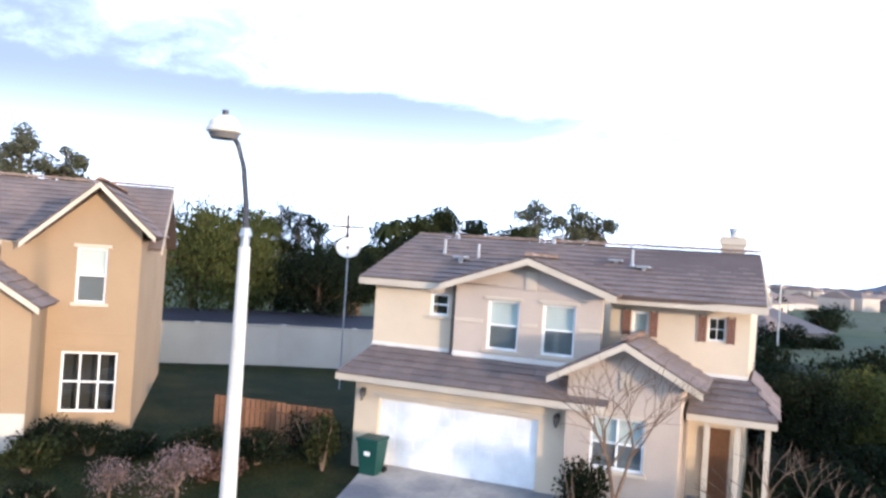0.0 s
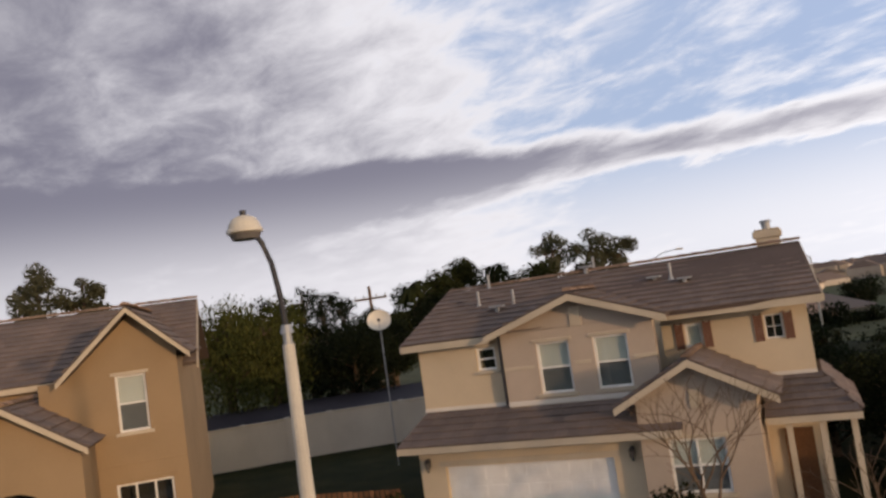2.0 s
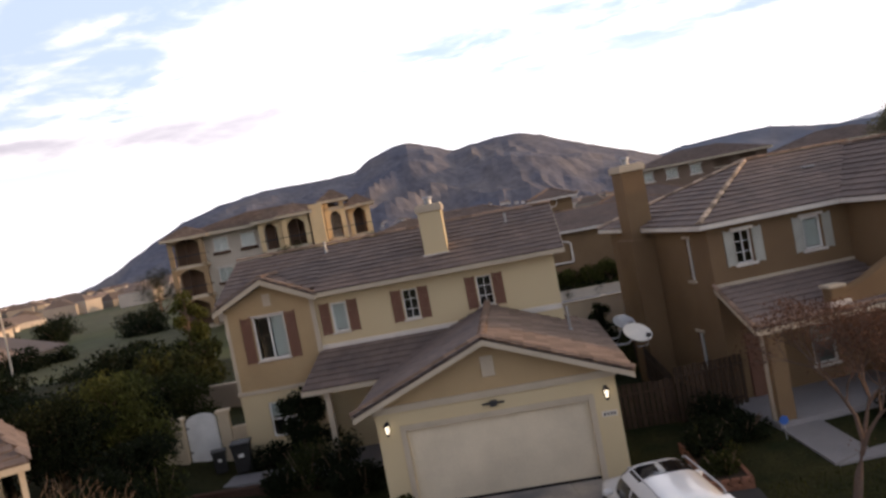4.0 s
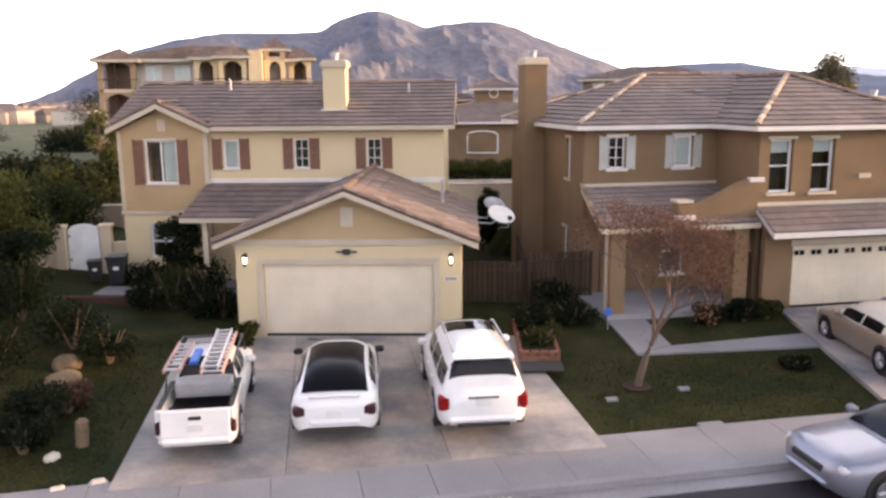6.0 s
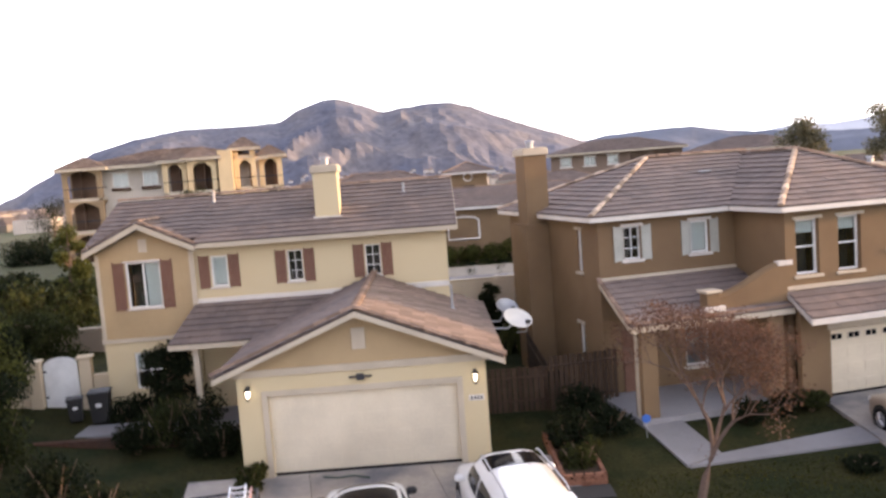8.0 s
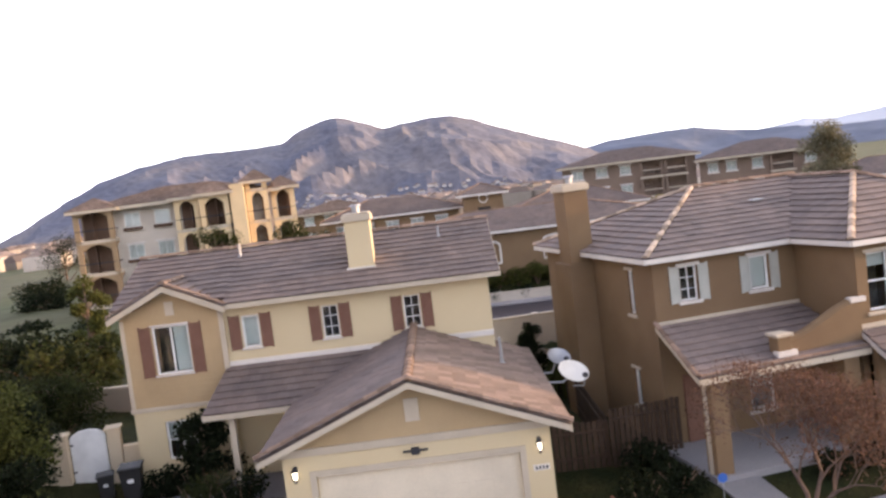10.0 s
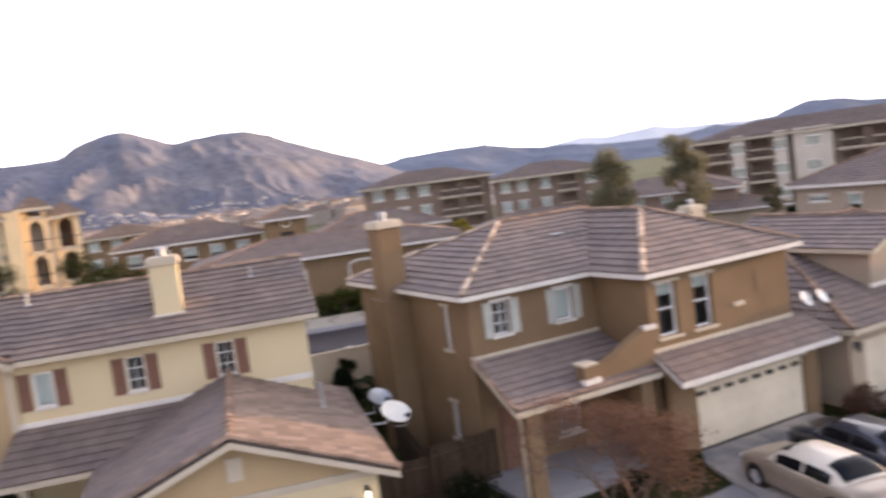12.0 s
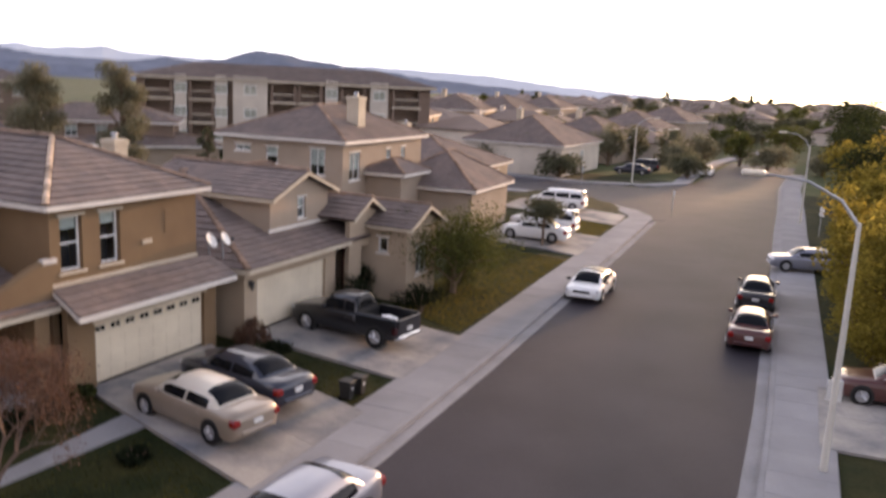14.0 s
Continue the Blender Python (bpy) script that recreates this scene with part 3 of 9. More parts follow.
def tile_rows(poly, w=0.33, step=0.36, lift=0.012, thick=0.05, seed=1):
    """Roof tiles over a convex sloping polygon whose first edge is the eave: corner quads in 3D, row by row."""
    rnd = random.Random(seed)
    p = [Vector(q) for q in poly]
    u = (p[1] - p[0]).normalized()
    n = Vector((0, 0, 0))
    for i in range(len(p)):
        n += (p[i] - p[0]).cross(p[(i + 1) % len(p)] - p[0])
    n.normalize()
    if n.z < 0:
        n = -n
    v = n.cross(u)
    if v.z < 0:
        v = -v
    flat = [((q - p[0]).dot(u), (q - p[0]).dot(v)) for q in p]
    top = max(b for _, b in flat)
    tiles = []
    k = 0
    while k * step < top - 0.05:
        v0 = k * step
        vm = min(v0 + step * 0.5, top - 0.02)
        xs = []
        for i in range(len(flat)):
            (a, b), (c, d) = flat[i], flat[(i + 1) % len(flat)]
            if (b - vm) * (d - vm) < 0:
                xs.append(a + (c - a) * (vm - b) / (d - b))
        if len(xs) >= 2:
            lo, hi = min(xs), max(xs)
            x = lo - (w / 2 if k % 2 else 0)
            while x < hi - 0.04:
                a, b = max(x, lo) + 0.003, min(x + w, hi) - 0.003
                if b - a > 0.05:
                    j = rnd.uniform(-0.008, 0.012)
                    tiles.append((a, b, v0 - 0.04, min(v0 + step, top), lift + thick + j))
                x += w
        k += 1
    return p[0], u, v, n, tiles, lift


def tile_mesh(poly, seed=1, **kw):
    o, u, v, n, tiles, lift = tile_rows(poly, seed=seed, **kw)
    vs, fs = [], []
    for a, b, c, e, h in tiles:
        i = len(vs)
        for x, y, z in ((a, c, h - 0.03), (b, c, h - 0.03), (b, c, h), (a, c, h), (a, e, lift), (b, e, lift)):
            vs.append(tuple(o + u * x + v * y + n * z))
        fs += [(i, i + 1, i + 2, i + 3), (i + 3, i + 2, i + 5, i + 4), (i, i + 3, i + 4), (i + 1, i + 5, i + 2)]
    return vs, fs


def roof_slope(house, poly, material=None, t=0.1, seed=1, singly=False, label="sloping roof of flat concrete tiles"):
    """One roof slope: a thin deck as the part, its tiles under it."""
    material = material or TILE
    p = [Vector(q) for q in poly]
    n = (p[1] - p[0]).cross(p[2] - p[0]).normalized()
    if n.z < 0:
        n = -n
    bm = bmesh.new()
    slab(bm, p, n, t)
    bmesh.ops.recalc_face_normals(bm, faces=bm.faces)
    deck = part("roof_slope", bm, TILE_BASE, house, label)
    if not singly:
        part("tiles", mesh_of("tiles", tile_mesh(poly, seed), material), material, deck, kind="stuff")
        return deck
    o, u, v, n, tiles, lift = tile_rows(poly, seed=seed)
    shapes = {}
    rot = Matrix((u, v, n)).transposed().to_4x4()
    for a, b, c, e, h in tiles:
        key = (round(b - a, 2), round(e - c, 2))
        if key not in shapes:
            q = [(0, 0, h - 0.03), (b - a, 0, h - 0.03), (b - a, 0, h), (0, 0, h), (0, e - c, lift), (b - a, e - c, lift)]
            shapes[key] = mesh_of("tile", (q, [(0, 1, 2, 3), (3, 2, 5, 4), (0, 3, 4), (1, 5, 2)]), material)
        part("tile", shapes[key], material, deck, m=Matrix.Translation(o + u * a + v * c + n * random.uniform(-0.004, 0.006)) @ rot)
    return deck


def ridge(house, a, b, material=None, step=0.42, r=0.14):
    """Cap tiles along a ridge or hip."""
    a, b = Vector(a), Vector(b)
    d = b - a
    k = max(1, int(d.length / step))
    d.normalize()
    side = d.cross((0, 0, 1)).normalized()
    up = side.cross(d)
    q = []
    for x, s in ((0, 1.0), ((b - a).length / k + 0.05, 0.74)):
        for ang in (0, 45, 90, 135, 180):
            q.append((x, math.cos(radians(ang)) * r * s, math.sin(radians(ang)) * r * 0.7 * s))
    fs = [(i, i + 1, i + 6, i + 5) for i in range(4)] + [(4, 3, 2, 1, 0), (5, 6, 7, 8, 9)]
    me = mesh_of("ridge_tile", (q, fs), material or CAP)
    rot = Matrix((d, side, up)).transposed().to_4x4()
    for i in range(k):
        part("ridge_tile", me, None, house, m=Matrix.Translation(a + (b - a) * (i / k) + Vector((0, 0, 0.045))) @ rot)


def board(house, a, b, h=0.16, t=0.05, material=None, name="fascia", label="painted fascia board", drop=0.02):
    """A board under a roof edge from a to b, upright."""
    a, b = Vector(a), Vector(b)
    side = (b - a).cross((0, 0, 1)).normalized() * t / 2
    dz = Vector((0, 0, 1))
    bm = bmesh.new()
    v = [bm.verts.new(p) for p in (a - side - dz * drop, b - side - dz * drop, b + side - dz * drop, a + side - dz * drop,
                                   a - side - dz * (h + drop), b - side - dz * (h + drop), b + side - dz * (h + drop), a + side - dz * (h + drop))]
    for f in ((0, 1, 2, 3), (7, 6, 5, 4), (0, 4, 5, 1), (1, 5, 6, 2), (2, 6, 7, 3), (3, 7, 4, 0)):
        bm.faces.new([v[i] for i in f])
    bmesh.ops.recalc_face_normals(bm, faces=bm.faces)
    return part(name, bm, material or TRIM_CREAM, house, label)


def garage_door(house, f, u0, u1, z1, lights=False, material=None, z0=0.0):
    """A sectional door of four rows of raised panels."""
    material = material or DOOR_PAINT
    d = part("garage_door", boxes((u0, u1, 0.14, 0.18, z0, z1)), material, house, "closed pale sectional garage door")
    d.matrix_basis = f.m
    cols, rows = 8, 4
    pw, ph = (u1 - u0) / cols, (z1 - z0) / rows
    pm = mesh_of("panel", boxes((0.07, pw - 0.07, -0.009, 0.004, 0.09, ph - 0.09), bevel=0.008), material)
    for i in range(cols):
        for j in range(rows):
            if lights and j == rows - 1:
                fm = boxes((0.09, pw - 0.09, -0.02, 0.0, 0.14, 0.17), (0.09, pw - 0.09, -0.02, 0.0, ph - 0.17, ph - 0.14),
                           (0.09, 0.12, -0.02, 0.0, 0.17, ph - 0.17), (pw - 0.12, pw - 0.09, -0.02, 0.0, 0.17, ph - 0.17), (pw / 2 - 0.012, pw / 2 + 0.012, -0.02, 0.0, 0.17, ph - 0.17))
                part("light_frame", fm, material, d, m=Matrix.Translation((u0 + i * pw, 0.14, z0 + j * ph)))
                part("light_pane", boxes((0.11, pw - 0.11, -0.008, -0.001, 0.16, ph - 0.16)), CAR_GLASS, d, "small dark garage door pane", m=Matrix.Translation((u0 + i * pw, 0.14, z0 + j * ph)))
            else:
                part("panel", pm, None, d, m=Matrix.Translation((u0 + i * pw, 0.14, z0 + j * ph)))
    for j in range(1, rows):
        part("seam", boxes((u0, u1, 0.136, 0.141, z0 + j * ph - 0.005, z0 + j * ph + 0.005)), material, d)
    part("seal", boxes((u0, u1, 0.13, 0.19, z0 - 0.03, z0 + 0.04)), RUBBER, d, "black rubber bottom seal")
    return d


def wall_lantern(house, f, u, z, lit=True):
    bm = boxes((u - 0.05, u + 0.05, -0.03, 0, z - 0.08, z + 0.16), (u - 0.02, u + 0.02, -0.14, -0.03, z + 0.10, z + 0.13))
    cyl(bm, (u, -0.15, z + 0.13), 0.10, 0.10, 8, 0.02)
    cyl(bm, (u, -0.15, z - 0.17), 0.04, 0.06, 8)
    ob = part("wall_lantern", bm, METAL_DARK, house, "dark metal carriage lantern")
    ob.matrix_basis = f.m
    g, bm_ = bmesh.new(), bmesh.new()
    cyl(g, (u, -0.15, z - 0.03), 0.045, 0.17, 10, 0.065)
    for a in range(6):
        c, s = math.cos(a * math.pi / 3), math.sin(a * math.pi / 3)
        tube(bm_, [(u + 0.06 * c, -0.15 + 0.06 * s, z - 0.14), (u + 0.09 * c, -0.15 + 0.09 * s, z + 0.09)], [0.009] * 2, 4)
    part("cage", bm_, METAL_DARK, ob, "dark glazing bars", kind="stuff")
    part("lantern_glass", g, BULB if lit else LENS, ob, "lit frosted lantern glass" if lit else "unlit lantern glass")
    return ob


def chimney(house, x0, x1, y0, y1, z0, z1, material, flash=True):
    c = part("chimney", boxes((x0, x1, y0, y1, z0, z1 - 0.28)), material, house, "stuccoed boxed chimney with a corbelled cap")
    part("cap", boxes((x0 - 0.07, x1 + 0.07, y0 - 0.07, y1 + 0.07, z1 - 0.28, z1 - 0.06), (x0 - 0.02, x1 + 0.02, y0 - 0.02, y1 + 0.02, z1 - 0.06, z1), bevel=0.02), TRIM_CREAM, c)
    g = bmesh.new()
    cyl(g, ((x0 + x1) / 2, (y0 + y1) / 2, z1 + 0.1), 0.13, 0.2, 12)
    cyl(g, ((x0 + x1) / 2, (y0 + y1) / 2, z1 + 0.24), 0.19, 0.08, 12, 0.15)
    part("flue", g, METAL_GREY, c, "galvanised flue pipe with a rain cap")
    return c


def vent_pipe(house, x, y, z, h=0.45, r=0.045):
    bm = bmesh.new()
    cyl(bm, (x, y, z + h / 2), r, h + 0.2, 10)
    cyl(bm, (x, y, z + 0.04), r * 2.4, 0.1, 10, r * 1.2)
    return part("vent_pipe", bm, METAL_GREY, house, "grey roof vent pipe")


def roof_vent(house, x, y, z):
    bm = boxes((x - 0.2, x + 0.2, y - 0.2, y + 0.2, z + 0.12, z + 0.18), (x - 0.06, x + 0.06, y - 0.06, y + 0.06, z - 0.1, z + 0.12), bevel=0.01)
    return part("roof_vent", bm, METAL_GREY, house, "low square metal roof vent")

# ---- plants ----
def leaf_mesh(centres, size, count, material, rnd, squash=0.8, droop=0.0):
    """Leaves as small quads scattered in clumps: centres are (point, radius)."""
    vs, fs = [], []
    total = sum(r ** 2 for _, r in centres)
    for c, r in centres:
        for _ in range(max(6, int(count * r * r / total))):
            while True:
                p = Vector((rnd.uniform(-1, 1), rnd.uniform(-1, 1), rnd.uniform(-1, 1)))
                if 0.2 < p.length < 1:
                    break
            p = p * (0.55 + 0.45 * p.length)
            p.z *= squash
            q = Vector(c) + p * r
            q.z -= droop * rnd.random() * r
            n = Vector((rnd.gauss(0, 1), rnd.gauss(0, 1), rnd.gauss(0.4, 1))).normalized()
            u = n.orthogonal().normalized()
            u = Matrix.Rotation(rnd.uniform(0, 6.28), 3, n) @ u
            v = n.cross(u)
            if droop:
                u, v = Vector((rnd.gauss(0, 0.3), rnd.gauss(0, 0.3), -1)).normalized(), u
            s = size * rnd.uniform(0.6, 1.35)
            i = len(vs)
            vs += [tuple(q - u * s - v * s * 0.1), tuple(q - v * s * 0.5), tuple(q + u * s), tuple(q + v * s * 0.5)]
            fs.append((i, i + 1, i + 2, i + 3))
    return mesh_of("leaves", (vs, fs), material)


def grow(rnd, base, height, spread, limbs=6, trunk_r=0.16, fork=0.35, lean=(0, 0), twigs=2, up=0.55):
    """Trunk and limbs as tubes; returns the bmesh and the limb ends."""
    bm = bmesh.new()
    b = Vector(base)
    top = b + Vector((lean[0], lean[1], height * 0.75))
    pts = [b - Vector((0, 0, 0.15)), b.lerp(top, 0.35) + Vector((rnd.uniform(-.1, .1), rnd.uniform(-.1, .1), 0)), b.lerp(top, 0.7), top]
    tube(bm, pts, [trunk_r * 1.25, trunk_r, trunk_r * 0.7, trunk_r * 0.25], 8)
    ends = [top]
    for k in range(limbs):
        t = fork + (1 - fork) * (k / limbs) * 0.9
        s = b.lerp(top, t)
        a = k * 2.4 + rnd.uniform(-0.4, 0.4)
        ln = spread * (1.05 - 0.45 * t) * rnd.uniform(0.75, 1.1)
        e = s + Vector((math.cos(a) * ln, math.sin(a) * ln, ln * up * rnd.uniform(0.7, 1.5)))
        mid = s.lerp(e, 0.5) + Vector((0, 0, ln * 0.12))
        r = trunk_r * (0.55 - 0.25 * t)
        tube(bm, [s, mid, e], [r, r * 0.65, r * 0.2], 6)
        ends.append(e)
        for _ in range(twigs):
            q = mid.lerp(e, rnd.uniform(-0.3, 0.8))
            w = q + Vector((rnd.uniform(-1, 1), rnd.uniform(-1, 1), rnd.uniform(0.1, 0.9))) * ln * 0.45
            tube(bm, [q, q.lerp(w, 0.5) + Vector((0, 0, 0.05)), w], [r * 0.4, r * 0.28, r * 0.08], 5)
            ends.append(w)
    return bm, ends


def tree(name, base, height, spread, leaf, label, seed, leaves=2600, size=0.16, clump=0.42, limbs=7, trunk_r=0.16, bark=None, droop=0.0, squash=0.8, group="", lean=(0, 0), up=0.55, fork=0.35, tall=1.3):
    """A tree whose crown tops out at height * tall."""
    rnd = random.Random(seed)
    root = thing(name, label, "tree", Matrix.Translation(base), group)
    bm, ends = grow(rnd, (0, 0, 0), height, spread, limbs, trunk_r, fork, lean, 2, up)
    clumps = [(e, spread * clump * rnd.uniform(0.6, 1.15)) for e in ends]
    k = height * tall / max(e.z + q * squash * 0.8 for e, q in clumps)
    for v in bm.verts:
        v.co.z *= k
    clumps = [(Vector((e.x, e.y, e.z * k)), q) for e, q in clumps]
    part("trunk", bm, bark or BARK, root, "rough bark trunk and limbs")
    ob = part("crown", leaf_mesh(clumps, size * 0.68, int(leaves * 1.9), leaf, rnd, squash, droop), leaf, root, "uneven leafy crown", kind="stuff")
    return root


def shrub(name, base, r, h, leaf, label, seed, leaves=900, size=0.09, group=""):
    rnd = random.Random(seed)
    root = thing(name, label, "shrub", Matrix.Translation(base), group)
    bm = bmesh.new()
    for k in range(5):
        a = k * 1.26 + rnd.random()
        tube(bm, [(0, 0, -0.1), (math.cos(a) * r * 0.3, math.sin(a) * r * 0.3, h * 0.4), (math.cos(a) * r * 0.6, math.sin(a) * r * 0.6, h * 0.8)], [0.04, 0.03, 0.01], 5)
    part("stem", bm, BARK, root, "thin brown forked stem")
    clumps = [(Vector((rnd.uniform(-.55, .55) * r, rnd.uniform(-.55, .55) * r, h * rnd.uniform(0.25, 0.75))), r * rnd.uniform(0.4, 0.62)) for _ in range(9)]
    part("foliage", leaf_mesh(clumps, size * 0.68, int(leaves * 2.0), leaf, rnd, h / r * 0.6), leaf, root, kind="stuff")
    return root


def bare_tree(name, base, height, spread, label, seed, leaf=None, leaves=0, bark=None, lean=(0, 0), trunk_r=0.11, first=0.28, wide=1.0, haze=0.3, leaf_size=0.04, orders=5, lift=0.16):
    """A leafless tree: forking branches in four orders, with a few dry leaves."""
    rnd = random.Random(seed)
    root = thing(name, label, "tree", Matrix.Translation(base))
    bm, tips = bmesh.new(), []

    def fork(p, d, ln, r, order):
        e = p + d * ln
        m = p.lerp(e, 0.5) + Vector((rnd.uniform(-1, 1), rnd.uniform(-1, 1), rnd.uniform(-.3, .6))) * ln * 0.08
        tube(bm, [p, m, e], [r, r * 0.8, r * 0.55], 6 if order < 2 else 4)
        tips.append(e)
        if order >= orders:
            return
        for k in range(3 if order < 4 else 2):
            a = Matrix.Rotation(rnd.uniform(0.35, 0.8) * (0.75 if order == 0 else 1) * wide, 3, d.orthogonal().normalized())
            b = Matrix.Rotation(k * 2.1 + rnd.uniform(-.5, .5), 3, d)
            nd = (b @ (a @ d) + Vector((0, 0, lift))).normalized()
            fork(e if k else m.lerp(e, 0.6), nd, ln * rnd.uniform(0.62, 0.8), max(r * 0.55, 0.006), order + 1)

    fork(Vector((0, 0, -0.1)), Vector((lean[0], lean[1], 1)).normalized(), height * first, trunk_r, 0)
    k = spread / max(0.1, max(math.hypot(v.x, v.y) for v in tips))
    part("bare_crown", bm, bark or BARK_PALE, root, "bare forked limbs")
    if leaf:
        part("leaves", leaf_mesh([(t, haze) for t in tips[::2]], leaf_size, leaves, leaf, rnd), leaf, root, "sparse dry leaves", kind="stuff")
    return root


# ---- vehicles ----
def loft(bm, rings, close=True):
    vs = [[bm.verts.new(p) for p in r] for r in rings]
    for a, b in zip(vs, vs[1:]):
        for k in range(len(a) - 1):
            bm.faces.new((a[k], a[k + 1], b[k + 1], b[k]))
    if close:
        bm.faces.new(vs[0])
        bm.faces.new(vs[-1][::-1])
    return bm


def vehicle(kind, paint, label, m, category="car", group="parked cars", roof_paint=None):
    """A car facing +x, its wheels on z = 0. kind: sedan, coupe, suv, van, pickup."""
    L, Wd, clear, belt, roof = {"sedan": (4.75, 1.8, 0.2, 0.92, 1.44), "coupe": (4.55, 1.86, 0.18, 0.86, 1.38), "suv": (4.8, 1.92, 0.26, 1.08, 1.80),
                                "van": (4.9, 1.94, 0.22, 1.02, 1.75), "pickup": (4.8, 1.54, 0.3, 1.0, 1.6)}[kind]
    root = thing(kind if kind in ("van", "pickup") else "car", label, category, m, group)
    hw, wr = Wd / 2, {"suv": 0.38, "pickup": 0.36}.get(kind, 0.325)
    f, r = L / 2, -L / 2
    deck = {"sedan": 0.99, "coupe": 0.91, "suv": 1.09, "van": 1.03, "pickup": 1.0}[kind]
    nose_w, tail_w = {"sedan": (0.55, 0.66), "coupe": (0.5, 0.56), "suv": (0.62, 0.76), "van": (0.55, 0.78), "pickup": (0.7, 0.9)}[kind]
    # cabin stations along x: foot of the rear window, roof rear, roof front, foot of the windscreen
    wb, rb, rf, wf = {"sedan": (r + 0.72, r + 1.45, f - 2.0, f - 1.2), "coupe": (r + 0.3, r + 1.6, f - 1.8, f - 0.95), "suv": (r + 0.04, r + 0.25, f - 1.95, f - 1.2),
                      "van": (r + 0.07, r + 0.36, f - 1.7, f - 0.8), "pickup": (r + 1.78, r + 1.98, f - 1.95, f - 1.4)}[kind]
    hood = belt - 0.03

    def ease(t):
        t = min(max(t, 0), 1)
        return t * t * (3 - 2 * t)

    def plan(x):
        """Half width of the body, as a share, with rounded corners in plan."""
        k = 1.0
        for d, w, R in ((x - (f - 0.75), nose_w, 0.75), ((r + 0.6) - x, tail_w, 0.6)):
            if d > 0:
                t = min(d / R, 1)
                k = w + (1 - w) * (1 - t ** 2.8) ** (1 / 2.2)
        return k

    def top(x):
        if x > wf:
            t = (x - wf) / (f - wf)
            return hood + 0.02 - 0.12 * t - 0.20 * max(0, (t - 0.82) / 0.18) ** 1.6
        if kind == "pickup" and x < r + 1.74:
            return 0.66
        if x < wb:
            t = (wb - x) / max(wb - r, 0.1)
            return deck - 0.02 * t - 0.16 * max(0, (t - 0.75) / 0.25) ** 2
        return hood + 0.02 + (deck - hood - 0.02) * ease((wf - x) / (wf - wb))

    xs = [f, f - 0.03, f - 0.1, f - 0.22, f - 0.4, f - 0.65, f - 0.9, wf, 0.5, 0.0, -0.5, r + 1.76, r + 1.72, r + 1.2, r + 0.7, r + 0.42, r + 0.24, r + 0.1, r + 0.03, r]
    rings = []
    for x in sorted(set(xs), reverse=True):
        w, zt = hw * plan(x), top(x)
        end = max(0, (x - (f - 0.4)) / 0.4, ((r + 0.3) - x) / 0.3)
        zb = clear + 0.16 * end ** 2
        h = zt - zb
        rings.append([(x, -w * 0.88, zb), (x, -w * 0.97, zb + h * 0.14), (x, -w, zb + h * 0.42), (x, -w * 0.985, zb + h * 0.72), (x, -w * 0.94, zb + h * 0.92), (x, -w * 0.86, zt),
                      (x, -w * 0.45, zt + 0.022), (x, 0, zt + 0.03), (x, w * 0.45, zt + 0.022), (x, w * 0.86, zt), (x, w * 0.94, zb + h * 0.92), (x, w * 0.985, zb + h * 0.72), (x, w, zb + h * 0.42), (x, w * 0.97, zb + h * 0.14), (x, w * 0.88, zb)])
    bm = bmesh.new()
    loft(bm, rings)
    bmesh.ops.recalc_face_normals(bm, faces=bm.faces)
    body = part("body", bm, paint, root, "glossy painted body")

    def shade(ob):
        for p in ob.data.polygons:
            p.use_smooth = True
        return ob

    shade(body)
    boxy = {"suv": 4.2, "van": 4.2, "pickup": 4.6}.get(kind, 3.4)
    full = roof - belt

    def height(x):
        if x <= rb:
            t = (x - wb) / (rb - wb)
            return full * (0.96 * math.sin(min(max(t, 0), 1) * math.pi / 2) ** (0.8 if kind in ("coupe", "sedan") else 0.6))
        if x >= rf:
            t = (wf - x) / (wf - rf)
            return full * (0.97 * math.sin(min(max(t, 0), 1) * math.pi / 2) ** 0.85)
        t = (x - rb) / (rf - rb)
        return full * (0.965 + 0.035 * math.sin(math.pi * t))

    def skin(x, a, out_=0.0):
        """A point of the cabin's surface: station x, angle a from its left foot over the roof to its right foot."""
        h = height(x)
        w = hw * 0.93 * (0.90 + 0.10 * min(1, (wf - x) / 0.9, (x - wb) / 0.9 + 0.35))
        c, s_ = math.cos(a), math.sin(a)
        y = -w * math.copysign(abs(c) ** (2 / boxy), c)
        z = h * abs(s_) ** (2 / boxy)
        y *= 1 - 0.24 * z / full
        n = Vector((0, -c, s_)).normalized() * out_
        lift = out_ if x > rf or x < rb else 0
        return Vector((x + (lift if x > rf else -lift if x < rb else 0), y + n.y, belt - 0.015 + z + n.z))

    def patch(name, x0, x1, a0, a1, material, label, out_=0.008, nx=7, na=9):
        g = bmesh.new()
        rows_ = [[tuple(skin(x0 + (x1 - x0) * i / nx, a0 + (a1 - a0) * j / na, out_)) for j in range(na + 1)] for i in range(nx + 1)]
        loft(g, rows_, close=False)
        bmesh.ops.recalc_face_normals(g, faces=g.faces)
        return shade(part(name, g, material, body, label))

    cb = bmesh.new()
    st = [wb + (rb - wb) * k / 6 for k in range(6)] + [rb + (rf - rb) * k / 5 for k in range(5)] + [rf + (wf - rf) * k / 6 for k in range(7)]
    loft(cb, [[tuple(skin(x, math.pi * j / 24)) for j in range(25)] for x in st], close=False)
    bmesh.ops.recalc_face_normals(cb, faces=cb.faces)
    shade(part("cabin", cb, roof_paint or paint, body, "painted roof and window pillars"))
    dark = "dark tinted glass"
    mid = 0.62 if boxy > 4 else 0.72
    patch("windscreen", rf + 0.07, wf - 0.05, mid, math.pi - mid, CAR_GLASS, dark)
